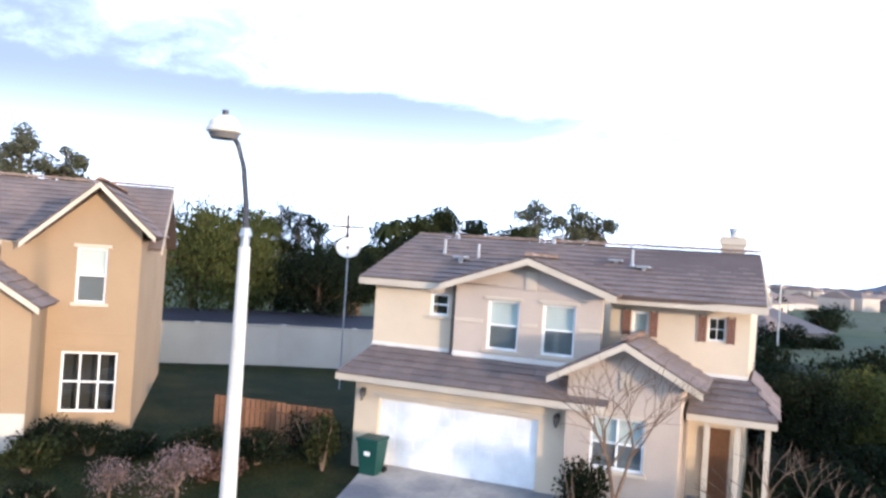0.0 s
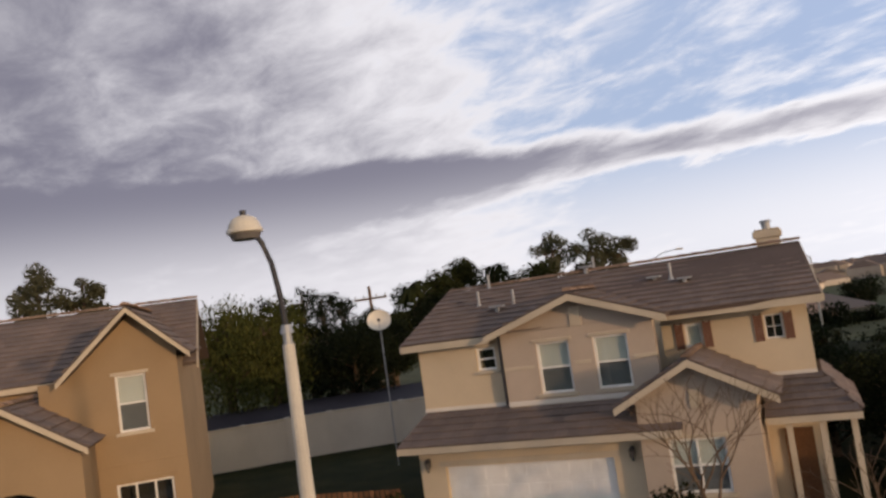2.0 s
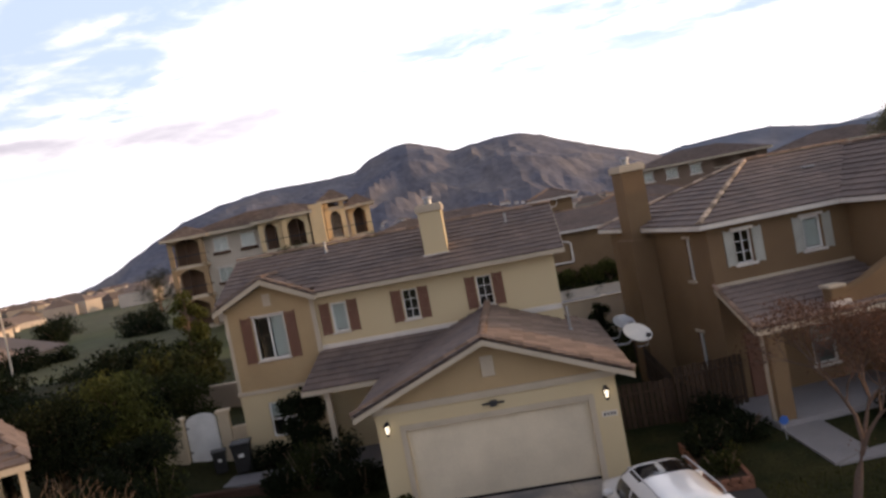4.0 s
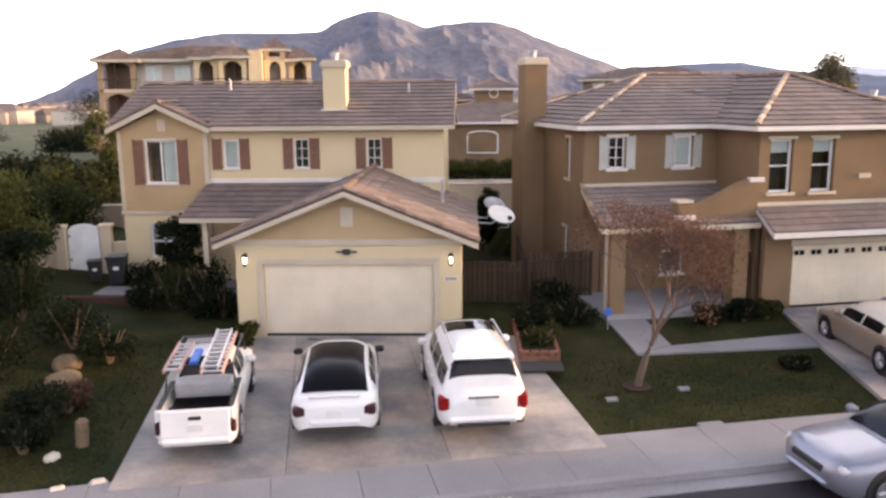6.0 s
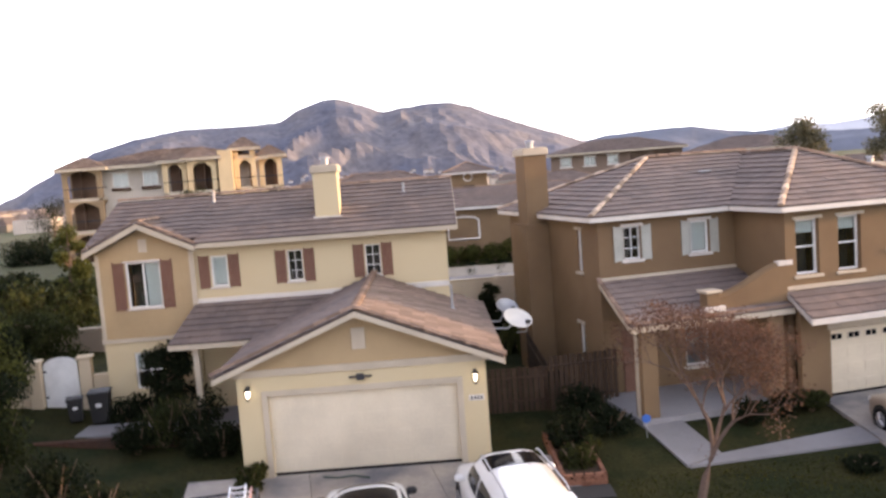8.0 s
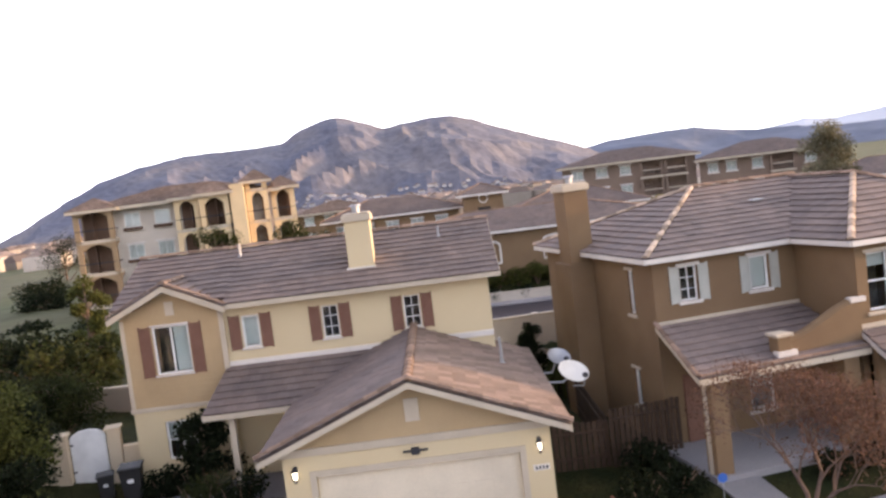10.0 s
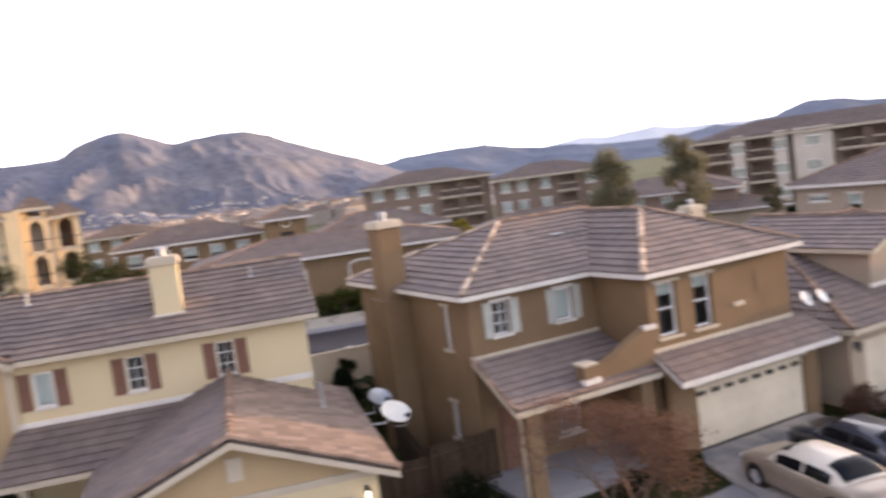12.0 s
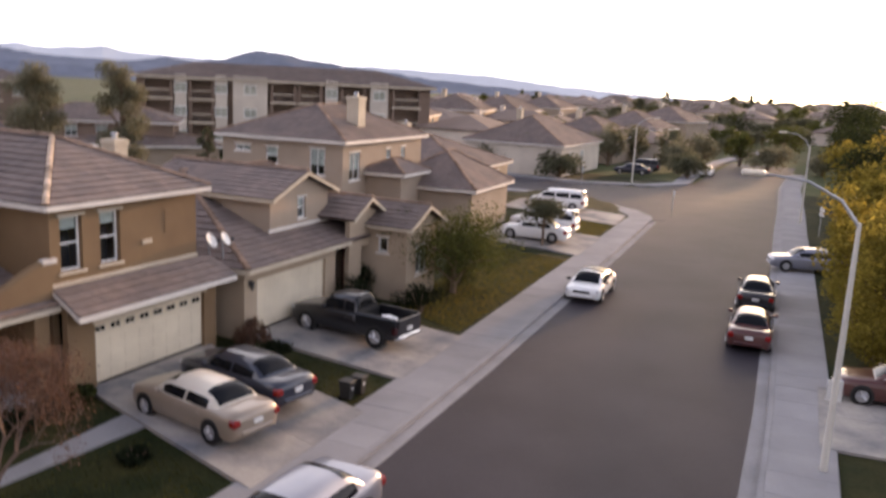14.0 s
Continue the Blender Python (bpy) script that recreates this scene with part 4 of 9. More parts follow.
    if kind == "coupe":
        patch("rear_window", wb + 0.12, rb + 0.004, mid - 0.05, math.pi - mid + 0.05, ROOF_GLASS, "dark tinted rear glass running into the roof")
        patch("glass_roof", rb, rf - 0.12, mid - 0.05, math.pi - mid + 0.05, ROOF_GLASS, "black glass roof panel")
    else:
        lo = wb + (rb - wb) * (0.16 if kind != "pickup" else 0.1)
        patch("rear_window", lo, rb - 0.03, mid, math.pi - mid, CAR_GLASS, dark)
    # side glass in panes, from the rear
    span = {"sedan": (wb + 0.45, wf - 0.42, (0.0, 0.46, 0.5, 1.0)), "coupe": (wb + 0.55, wf - 0.36, (0.0, 0.30, 0.34, 1.0)), "suv": (wb + 0.16, wf - 0.34, (0.0, 0.27, 0.31, 0.62, 0.66, 1.0)),
            "van": (wb + 0.16, wf - 0.4, (0.0, 0.28, 0.32, 0.64, 0.68, 1.0)), "pickup": (wb + 0.12, wf - 0.28, (0.0, 0.3, 0.36, 1.0))}[kind]
    lo_a, hi_a = 0.012, 0.40
    for k in range(0, len(span[2]), 2):
        x0, x1 = (span[0] + (span[1] - span[0]) * t for t in span[2][k:k + 2])
        for a0, a1 in ((lo_a, hi_a), (math.pi - hi_a, math.pi - lo_a)):
            patch("side_window", x0, x1, a0, a1, CAR_GLASS, dark, nx=4, na=6)
    if kind == "suv":
        patch("sunroof", rf - 0.85, rf - 0.08, 0.85, math.pi - 0.85, CAR_GLASS, "dark glass sunroof", 0.012, 3, 6)
        for s in (-1, 1):
            bmr = bmesh.new()
            y = s * hw * 0.62
            tube(bmr, [(rf - 0.1, y, roof - 0.02), (rf - 0.3, y, roof + 0.045), (rb + 0.35, y, roof + 0.045), (rb + 0.15, y, roof - 0.02)], [0.022] * 4, 6)
            part("roof_rail", bmr, METAL_GREY, body, "grey roof rail")
    # wheels
    for x in (f - 0.88, r + (0.95 if kind != "pickup" else 0.9)):
        for s in (-1, 1):
            bw_ = bmesh.new()
            cyl(bw_, (0, 0, 0), wr, 0.225, 20, axis="y")
            bmesh.ops.bevel(bw_, geom=[e for e in bw_.edges if len(e.link_faces) == 2 and e.calc_face_angle() > 1.2], offset=0.03, segments=2, affect="EDGES")
            tyre = part("wheel", bw_, RUBBER, root, "black rubber tyre", m=Matrix.Translation((x, s * (hw - 0.105), wr)))
            br = bmesh.new()
            cyl(br, (0, s * 0.110, 0), wr * 0.66, 0.014, 18, axis="y")
            for k in range(5):
                a = k * math.tau / 5
                tube(br, [(0, s * 0.12, 0), (math.cos(a) * wr * 0.6, s * 0.122, math.sin(a) * wr * 0.6)], [0.05, 0.03], 4)
            part("rim", br, RIM, tyre, "alloy wheel rim")
            ba = bmesh.new()
            cyl(ba, (0, 0, 0.02), wr + 0.055, 0.21, 20, axis="y")
            part("wheel_arch", ba, PLASTIC_BLACK, body, "dark wheel well", m=Matrix.Translation((x, s * (hw - 0.103), wr)))
    # lamps, bumpers, plates, mirrors, handles
    for s in (-1, 1):
        hx_, hy_ = f - 0.30, s * hw * 0.70
        part("headlight", boxes((hx_ - 0.12, hx_ + 0.20, hy_ - 0.17, hy_ + 0.17, hood - 0.27, hood - 0.13), bevel=0.05), CLEAR_LENS, body, "clear headlight")
        tall = 0.3 if kind in ("suv", "van", "pickup") else 0.2
        tw = 0.14 if kind != "pickup" else 0.07
        ty = s * (hw * plan(r + 0.13) - tw * 0.75)
        part("tail_light", boxes((r + 0.0, r + 0.26, ty - tw, ty + tw, deck - 0.16 - tall, deck - 0.13), bevel=0.05), RED_LENS if kind not in ("coupe", "pickup") else SMOKED_LENS, body, "red tail light" if kind not in ("coupe", "pickup") else "smoked tail light")
        part("mirror", boxes((wf - 0.42, wf - 0.26, s * (hw + 0.05) - 0.11, s * (hw + 0.05) + 0.11, belt + 0.02, belt + 0.16), bevel=0.04), PLASTIC_BLACK if kind == "coupe" else paint, body, "door mirror")
        for x in ((0.0, -0.9) if kind not in ("coupe", "pickup") else (-0.25,)):
            part("door_handle", boxes((x - 0.09, x + 0.09, s * hw * 0.985 - 0.02, s * hw * 0.985 + 0.02, belt - 0.19, belt - 0.155), bevel=0.008), paint, body)
    part("bumper", boxes((r - 0.05, r + 0.3, -hw * (tail_w + 0.05), hw * (tail_w + 0.05), 0.32, 0.56), bevel=0.1), CHROME if kind == "pickup" and paint is BLACK else paint, body, "rear bumper")
    part("front_bumper", boxes((f - 0.3, f + 0.04, -hw * (nose_w + 0.12), hw * (nose_w + 0.12), 0.28, 0.5), bevel=0.1), paint, body, "front bumper")
    part("grille", boxes((f - 0.06, f + 0.02, -0.42, 0.42, 0.53, 0.66), bevel=0.03), PLASTIC_BLACK, body, "dark grille")
    part("plate", boxes((r - 0.035, r - 0.01, -0.16, 0.16, deck - 0.36, deck - 0.22)), PLATE, body, "plain pale plate")
    if kind in ("suv", "van"):
        part("rear_handle", boxes((r - 0.03, r + 0.02, -0.32, 0.32, deck - 0.2, deck - 0.15), bevel=0.01), CHROME, body, "chrome tailgate trim")
        part("spoiler", boxes((rb - 0.3, rb + 0.08, -hw * 0.66, hw * 0.66, roof - 0.06, roof - 0.015), bevel=0.02), paint, body, "roof spoiler")
        part("skid_plate", boxes((r - 0.055, r + 0.02, -0.55, 0.55, 0.30, 0.36), bevel=0.01), PLASTIC_BLACK, body, "dark lower bumper strip")
    if kind == "coupe":
        part("spoiler", boxes((r + 0.06, r + 0.2, -0.55, 0.55, deck + 0.045, deck + 0.07), bevel=0.01), paint, body, "low lip spoiler")
        for s in (-1, 1):
            part("spoiler_foot", boxes((r + 0.1, r + 0.16, s * 0.48 - 0.03, s * 0.48 + 0.03, deck - 0.03, deck + 0.05)), paint, body)
    if kind == "pickup":
        z = deck - 0.06
        part("bed_liner", boxes((r + 0.09, r + 1.72, -hw * 0.84, hw * 0.84, 0.68, 0.72), (r + 1.70, r + 1.74, -hw * 0.84, hw * 0.84, 0.72, z + 0.1)), PLASTIC_BLACK, body, "dark bed liner")
        for y in (-1, 1):
            part("bed_side", boxes((r + 0.04, r + 1.77, min(y * hw * 0.86, y * hw * 0.995), max(y * hw * 0.86, y * hw * 0.995), 0.5, z + 0.14), bevel=0.03), paint, body, "painted bed side")
            part("bed_rail", boxes((r + 0.1, r + 1.73, min(y * hw * 0.82, y * hw * 0.97), max(y * hw * 0.82, y * hw * 0.97), z + 0.135, z + 0.165), bevel=0.01), PLASTIC_BLACK, body, "black rail cap")
        part("tailgate", boxes((r - 0.02, r + 0.08, -hw * 0.86, hw * 0.86, 0.52, z + 0.14), bevel=0.02), paint, body, "closed tailgate")
        part("tailgate_handle", boxes((r - 0.035, r - 0.015, -0.12, 0.12, z - 0.06, z + 0.01)), PLASTIC_BLACK, body, "dark tailgate handle")
    return root

# ---- ground, road, pavements ----
ARC_C, ARC_R = (1.9, -23.4), 13.4      # the bend of the outer kerb
KERB_LINE = [(ARC_C[0] - ARC_R * math.sin(radians(a)), ARC_C[1] + ARC_R * math.cos(radians(a))) for a in range(150, 12, -6)]
KERB_LINE += [(-0.9, -10.28), (4, -9.12), (8, -8.2), (13, -7.05), (18, -6.0), (28, -3.45), (40, -0.15), (55, 4.0), (68, 7.7), (82, 11.5), (105, 18), (140, 26), (200, 34)]


def offset(line, k):
    """The line moved k metres to its left (k > 0: away from the road)."""
    out = []
    for i, p in enumerate(line):
        a, b = line[max(i - 1, 0)], line[min(i + 1, len(line) - 1)]
        d = Vector((b[0] - a[0], b[1] - a[1])).normalized()
        out.append((p[0] - d.y * k, p[1] + d.x * k))
    return out


def kerb_side(x, y):
    """Signed distance from the outer kerb: over 0 on the side of the houses."""
    best = (1e9, 1)
    for a, b in zip(KERB_LINE, KERB_LINE[1:]):
        ax, ay, bx, by = *a, *b
        dx_, dy_ = bx - ax, by - ay
        t = min(max(((x - ax) * dx_ + (y - ay) * dy_) / (dx_ * dx_ + dy_ * dy_), 0), 1)
        d = math.hypot(x - ax - t * dx_, y - ay - t * dy_)
        if d < best[0]:
            best = (d, 1 if dx_ * (y - ay) - dy_ * (x - ax) > 0 else -1)
    return best[0] * best[1]


def rise(x):
    return 0.92 * smooth01((-4 - x) / 9) + 0.5 * smooth01((-17 - x) / 6)


SIDE_STREET = [(68, 7.0), (72.0, 10.6), (75.3, 16), (77.2, 24), (73.4, 60), (84.6, 62), (88.7, 26), (93.6, 18.9), (104, 18.4)]


def in_side_street(x, y):
    inside = False
    for (ax, ay), (bx, by) in zip(SIDE_STREET, SIDE_STREET[1:] + SIDE_STREET[:1]):
        if (ay > y) != (by > y) and x < ax + (y - ay) * (bx - ax) / (by - ay):
            inside = not inside
    return inside


def lot_z(x, y):
    d = kerb_side(x, y)
    if x > 66 and in_side_street(x, y):
        return -0.75
    if d > 0.6:
        z = -0.54 + 0.42 * min(max((d - 2.0) / 7.6, 0), 1) + 0.06 * smooth01((d - 10) / 3)
        back = smooth01((y - 17) / 14) * (1 - smooth01((-6 - x) / 10))
        return z + rise(x) - 0.7 * back
    if d > -10.8:
        return -0.75 + rise(x)
    return -0.52 + 0.06 * smooth01((-d - 12.1) / 2) + rise(x)


def graded(lo, hi, step, far):
    xs = list(np.arange(lo, hi + step / 2, step))
    s, a, b = step, lo, hi
    while a > -far or b < far:
        s *= 1.22
        a, b = a - s, b + s
        xs = [a] + xs + [b]
    return xs


def fall(x, y):
    """The plain falls away behind the bend; the far side of the street climbs to a wooded rise."""
    r = math.hypot(x, y)
    az = math.degrees(math.atan2(x, y))
    open_side = 1 - smooth01((az - 30) / 30) if az > -120 else 0
    up = 5.5 * smooth01((x - 120) / 260) * smooth01((y + 160) / 140) * (1 - smooth01((y - 90) / 200))
    return up - 6 * smooth01((r - 150) / 900) * (1 - open_side) - open_side * 0.004 * max(0, r - 110)


gx, gy = graded(-48, 96, 1.3, 4300), graded(-40, 50, 1.3, 4300)
gv, gf = [], []
for j, y in enumerate(gy):
    for i, x in enumerate(gx):
        near = -60 < x < 240 and -60 < y < 70
        z = lot_z(x, y) if near else -0.75 + rise(max(x, -40)) * math.exp(-max(0, -x - 60) / 200)
        gv.append((x, y, z + fall(x, y)))
for j in range(len(gy) - 1):
    for i in range(len(gx) - 1):
        k = j * len(gx) + i
        gf.append((k, k + 1, k + len(gx) + 1, k + len(gx)))
me = mesh_of("ground", (gv, gf), [LAWN, FIELD])
for p, f in zip(me.polygons, gf):
    cx, cy = gv[f[0]][0], gv[f[0]][1]
    p.material_index = 0 if -45 < cx < 100 and -45 < cy < 32 else 1
    p.use_smooth = True
tagged(new("ground", me), "mown lawns and dry open ground reaching the horizon", "ground", kind="structure")


def strip(name, a, b, za, material, label, category, thick=0.3, zoff=0.0, kind="structure", parent=None):
    """A paved band between two lines of equal length; za: its height over the lot rise."""
    bm = bmesh.new()
    top = [[bm.verts.new((x, y, za + rise(x) + zoff)) for x, y in line] for line in (a, b)]
    low = [[bm.verts.new((v.co.x, v.co.y, v.co.z - thick)) for v in line] for line in top]
    for i in range(len(a) - 1):
        bm.faces.new((top[0][i], top[0][i + 1], top[1][i + 1], top[1][i]))
        bm.faces.new((top[0][i], low[0][i], low[0][i + 1], top[0][i + 1]))
        bm.faces.new((top[1][i + 1], low[1][i + 1], low[1][i], top[1][i]))
    bmesh.ops.recalc_face_normals(bm, faces=bm.faces)
    if parent:
        return part(name, bm, material, parent)
    return solid(name, bm, material, label, category, kind=kind)


def dense(line, step):
    """The line cut into even steps."""
    out = []
    for a, b in zip(line, line[1:]):
        n = max(1, round(math.hypot(b[0] - a[0], b[1] - a[1]) / step))
        out += [(a[0] + (b[0] - a[0]) * k / n, a[1] + (b[1] - a[1]) * k / n) for k in range(n)]
    return out + [line[-1]]


K = dense(KERB_LINE, 1.5)
strip("road", offset(K, 0.05), offset(K, -10.1), -0.62, ASPHALT, "worn dark asphalt street with tyre-darkened lanes", "road", 0.2)
side_road = bmesh.new()
slab(side_road, [(69.2, 7.0, -0.612), (69.2, 8.3, -0.612), (72.5, 10.4, -0.612), (76, 16, -0.612), (78, 24, -0.612), (74, 60, -0.612), (84, 62, -0.612), (88, 26, -0.612), (93, 18.5, -0.612), (102, 17.6, -0.612), (102, 16.0, -0.612)], (0, 0, 1), 0.2)
solid("road_branch", side_road, ASPHALT, "asphalt side street joining the main street", "road", kind="structure")


def pavement(name, line, k0, k1, label, gaps=()):
    """Pavement slabs, each a piece of its own, along a line between offsets k0 and k1."""
    root = tagged(new(name), label, "pavement", kind="structure")
    d = dense(line, 1.5)
    a, b = offset(d, k0), offset(d, k1)
    for i in range(len(d) - 1):
        if any(g0 < d[i][0] < g1 for g0, g1 in gaps) and d[i][1] > -14:
            continue
        q = []
        for (x0, y0), (x1, y1) in ((a[i], a[i + 1]), (b[i], b[i + 1])):
            q.append(((x0, y0), (x1, y1)))
        bm = bmesh.new()
        s = 0.005
        pts = []
        for (p0, p1) in q:
            p0, p1 = Vector(p0), Vector(p1)
            e = (p1 - p0).normalized() * s
            pts.append((p0 + e, p1 - e))
        ring = [pts[0][0], pts[0][1], pts[1][1], pts[1][0]]
        slab(bm, [(p.x, p.y, -0.45 + rise(p.x) + 0.004 * math.sin(i * 7.3)) for p in ring], (0, 0, 1), 0.25)
        bmesh.ops.recalc_face_normals(bm, faces=bm.faces)
        part("paving_slab", bm, CONCRETE, root)
    return root


near_line = [p for p in KERB_LINE if p[0] < 69]
pavement("pavement_north", near_line, 0.18, 2.05, "pale concrete pavement with scored joints")
right_line = offset(dense(KERB_LINE, 1.5), -10.05)
right_line = [p for p in right_line if p[0] < 130]
pavement("pavement_south", right_line, -0.18, -2.05, "pale concrete pavement with scored joints")
nl, rl = dense(near_line, 1.0), right_line
strip("kerb_north", offset(nl, -0.0), offset(nl, 0.175), -0.452, KERB, "pale concrete kerb", "kerb", 0.3)
strip("gutter_north", offset(nl, -0.45), offset(nl, -0.003), -0.595, KERB, "pale concrete gutter apron", "gutter", 0.1)
strip("kerb_south", offset(rl, -0.175), offset(rl, 0.0), -0.452, KERB, "pale concrete kerb", "kerb", 0.3)
strip("gutter_south", offset(rl, 0.003), offset(rl, 0.45), -0.595, KERB, "pale concrete gutter apron", "gutter", 0.1)
# corner of the side street and the far kerb
corner = [(67.5, 7.3), (70, 8.6), (72.6, 11.2), (75, 16), (76.6, 24), (74, 40)]
strip("pavement_corner", corner, offset(corner, 2.0), -0.45, CONCRETE, "pale concrete corner pavement", "pavement", 0.3)
corner2 = [(86, 45), (88.5, 26), (93.5, 19), (100, 17.2), (118, 22.2), (140, 27), (180, 32.5)]
strip("pavement_far", corner2, offset(corner2, 2.0), -0.45, CONCRETE, "pale concrete pavement across the side street", "pavement", 0.3)


def drive(name, quad, label, cols=2, rows=3):
    """A driveway of concrete bays: quad from the garage's left, round; it falls to the pavement."""
    root = tagged(new(name), label, "driveway", kind="structure")
    g0, g1, s1, s0 = [Vector(p) for p in quad]
    for i in range(cols):
        for j in range(rows):
            def at(u, v):
                return g0.lerp(g1, u).lerp(s0.lerp(s1, u), v)
            e, h = 0.006 / (g1 - g0).length, 0.006 / (s0 - g0).length
            ring = [at(i / cols + e, j / rows + h), at((i + 1) / cols - e, j / rows + h), at((i + 1) / cols - e, (j + 1) / rows - h), at(i / cols + e, (j + 1) / rows - h)]
            bm = bmesh.new()
            slab(bm, ring, (0, 0, 1), 0.3)
            bmesh.ops.recalc_face_normals(bm, faces=bm.faces)
            part("driveway_bay", bm, DRIVE, root)
    return root

# ---- house with the three parked cars ----
def house_b():
    h = thing("house", "two-storey cream stucco house with brown shutters and a gabled garage", "house", pose(0, 0, 0), "houses along the street")
    # garage
    f = Face((-0.78, 0), (5.66, 0))
    f.wall(h, -0.3, 2.75, STUCCO_CREAM, [(0.78, 5.66, -0.3, 2.12)], label="cream stucco garage wall")
    garage_door(h, f, 0.78, 5.66, 2.12)
    f.trim(h, [(0.62, 0.775, -0.035, 0.03, -0.02, 2.27), (5.665, 5.82, -0.035, 0.03, -0.02, 2.27), (0.775, 5.665, -0.035, 0.03, 2.125, 2.27)], TRIM_CREAM, label="cream stucco door surround")
    f.trim(h, [(-0.05, 6.49, -0.06, 0.02, 2.66, 2.84)], TRIM_CREAM, label="cream band under the gable")
    f.gable(h, [(-0.1, 2.75), (6.54, 2.75), (3.22, 4.12)], STUCCO_GREY, label="tan lapped siding in the gable")
    f.trim(h, [(3.05, 3.40, -0.06, 0.0, 3.20, 3.75)], TRIM_CREAM, "vent_panel", "cream gable vent panel")
    lamp = boxes((2.9, 3.5, -0.10, 0.0, 2.46, 2.50), (3.1, 3.3, -0.12, 0.0, 2.40, 2.56), bevel=0.01)
    g = part("flood_light", lamp, METAL_DARK, h, "small dark twin flood light")
    g.matrix_basis = f.m
    wall_lantern(h, f, 0.30, 2.28); wall_lantern(h, f, 6.15, 2.28)
    plate = f.trim(h, [(5.95, 6.35, -0.03, 0.0, 1.62, 1.76)], TRIM_WHITE, "number_plaque", "pale plaque with dark bars")
    part("bar", boxes(*[(6.0 + k * 0.085, 6.05 + k * 0.085, -0.036, -0.03, 1.65, 1.73) for k in range(4)]), METAL_DARK, plate)
    for p0, p1 in (((5.66, 0.0), (5.66, 7.0)), ((-0.78, 7.0), (-0.78, 0.0))):
        Face(p0, p1).wall(h, -0.3, 2.75, STUCCO_CREAM, label="cream stucco side wall")
    # garage roof: eaves at 2.80, ridge at 4.28
    ey, by = -0.5, 8.3
    roof_slope(h, [(-1.25, by, 2.80), (-1.25, ey, 2.80), (2.45, ey, 4.27), (2.45, by, 4.27)], seed=2)
    # right slope and its verge take warmer tiles: low sunlight put into the colour
    roof_slope(h, [(6.12, ey, 2.80), (6.12, by, 2.80), (2.45, by, 4.27), (2.45, ey, 4.27)], TILE_WARM, seed=3, singly=True)
    ridge(h, (2.45, ey, 4.27), (2.45, by, 4.27))
    for x0 in (-1.25, 6.12):
        board(h, (x0, ey - 0.03, 2.80), (2.45, ey - 0.03, 4.27), 0.14)
        board(h, (x0, ey, 2.80), (x0, by, 2.80), 0.16)
    # verge tiles on the front edges
    ridge(h, (-1.3, ey + 0.06, 2.83), (2.45, ey + 0.06, 4.32), step=0.36, r=0.12)
    ridge(h, (6.17, ey + 0.06, 2.83), (2.45, ey + 0.06, 4.32), TILE_WARM, step=0.36, r=0.12)
    vent_pipe(h, 5.0, 4.6, 3.25, 0.7)
    # main block, upper storey
    f = Face((-3.6, 7.0), (5.0, 7.0))
    wins = [(0.55, 1.12, 4.25, 5.3), (3.15, 3.68, 4.25, 5.3), (5.80, 6.33, 4.25, 5.3)]
    f.wall(h, -0.3, 5.62, STUCCO_CREAM, wins, label="cream stucco front wall")
    for i, w in enumerate(wins):
        window(h, f, *w, cols=1 if i == 0 else 2, rows=1 if i == 0 else 3, blind=0.9 if i == 0 else 0.0, trim_mat=TRIM_WHITE, shutters=SHUTTER, trim_w=0.06, grid=i > 0, head=False)
    f.trim(h, [(0, 8.6, -0.05, 0.02, 3.70, 3.88)], TRIM_WHITE, "flashing", "white flashing over the lower roofs")
    # gabled bay
    fb = Face((-6.85, 6.88), (-3.6, 6.88))
    fb.wall(h, 2.65, 5.62, STUCCO_GREY, [(0.95, 2.12, 3.72, 5.3)], label="tan lapped siding on the bay")
    siding = [(0.0, 3.25, -0.014, 0.0, z, z + 0.012) for z in np.arange(2.75, 5.6, 0.18)]
    siding = [r for r in siding if not 3.55 < r[4] < 5.4] + [(a, b, -0.014, 0.0, z, z + 0.012) for z in np.arange(3.65, 5.4, 0.18) for a, b in ((0, 0.5), (2.55, 3.25))]
    fb.trim(h, siding, STUCCO_GREY, "siding_lap", "shadow lines of lapped boards")
    window(h, fb, 0.95, 2.12, 3.72, 5.3, cols=2, rows=1, blind=0.0, trim_mat=TRIM_WHITE, shutters=SHUTTER, sw=0.38, trim_w=0.05)
    part("curtain", boxes((1.58, 2.06, 0.2, 0.21, 3.8, 5.24)), BLIND, h, "pale drawn curtain", m=fb.m)
    fb.wall(h, -0.3, 2.60, STUCCO_CREAM, [(0.95, 1.95, 0.95, 2.2)], label="cream stucco lower wall")
    window(h, fb, 0.95, 1.95, 0.95, 2.2, cols=2, rows=2, blind=0.4, trim_mat=None)
    fb.trim(h, [(-0.06, 3.31, -0.06, 0.02, 2.585, 2.72)], TRIM_CREAM, label="cream belt course")
    fb.trim(h, [(3.12, 3.29, -0.03, 0.0, 2.73, 5.6), (-0.03, 0.10, -0.03, 0.0, 2.73, 5.6)], TRIM_CREAM, "corner_board", "cream corner board")
    fb.gable(h, [(-0.1, 5.62), (3.35, 5.62), (1.62, 6.42)], STUCCO_GREY, label="tan gable over the bay")
    fb.trim(h, [(1.48, 1.76, -0.05, 0.0, 5.62, 6.06)], TRIM_CREAM, "vent_panel", "cream gable vent panel")
    ax = -5.23
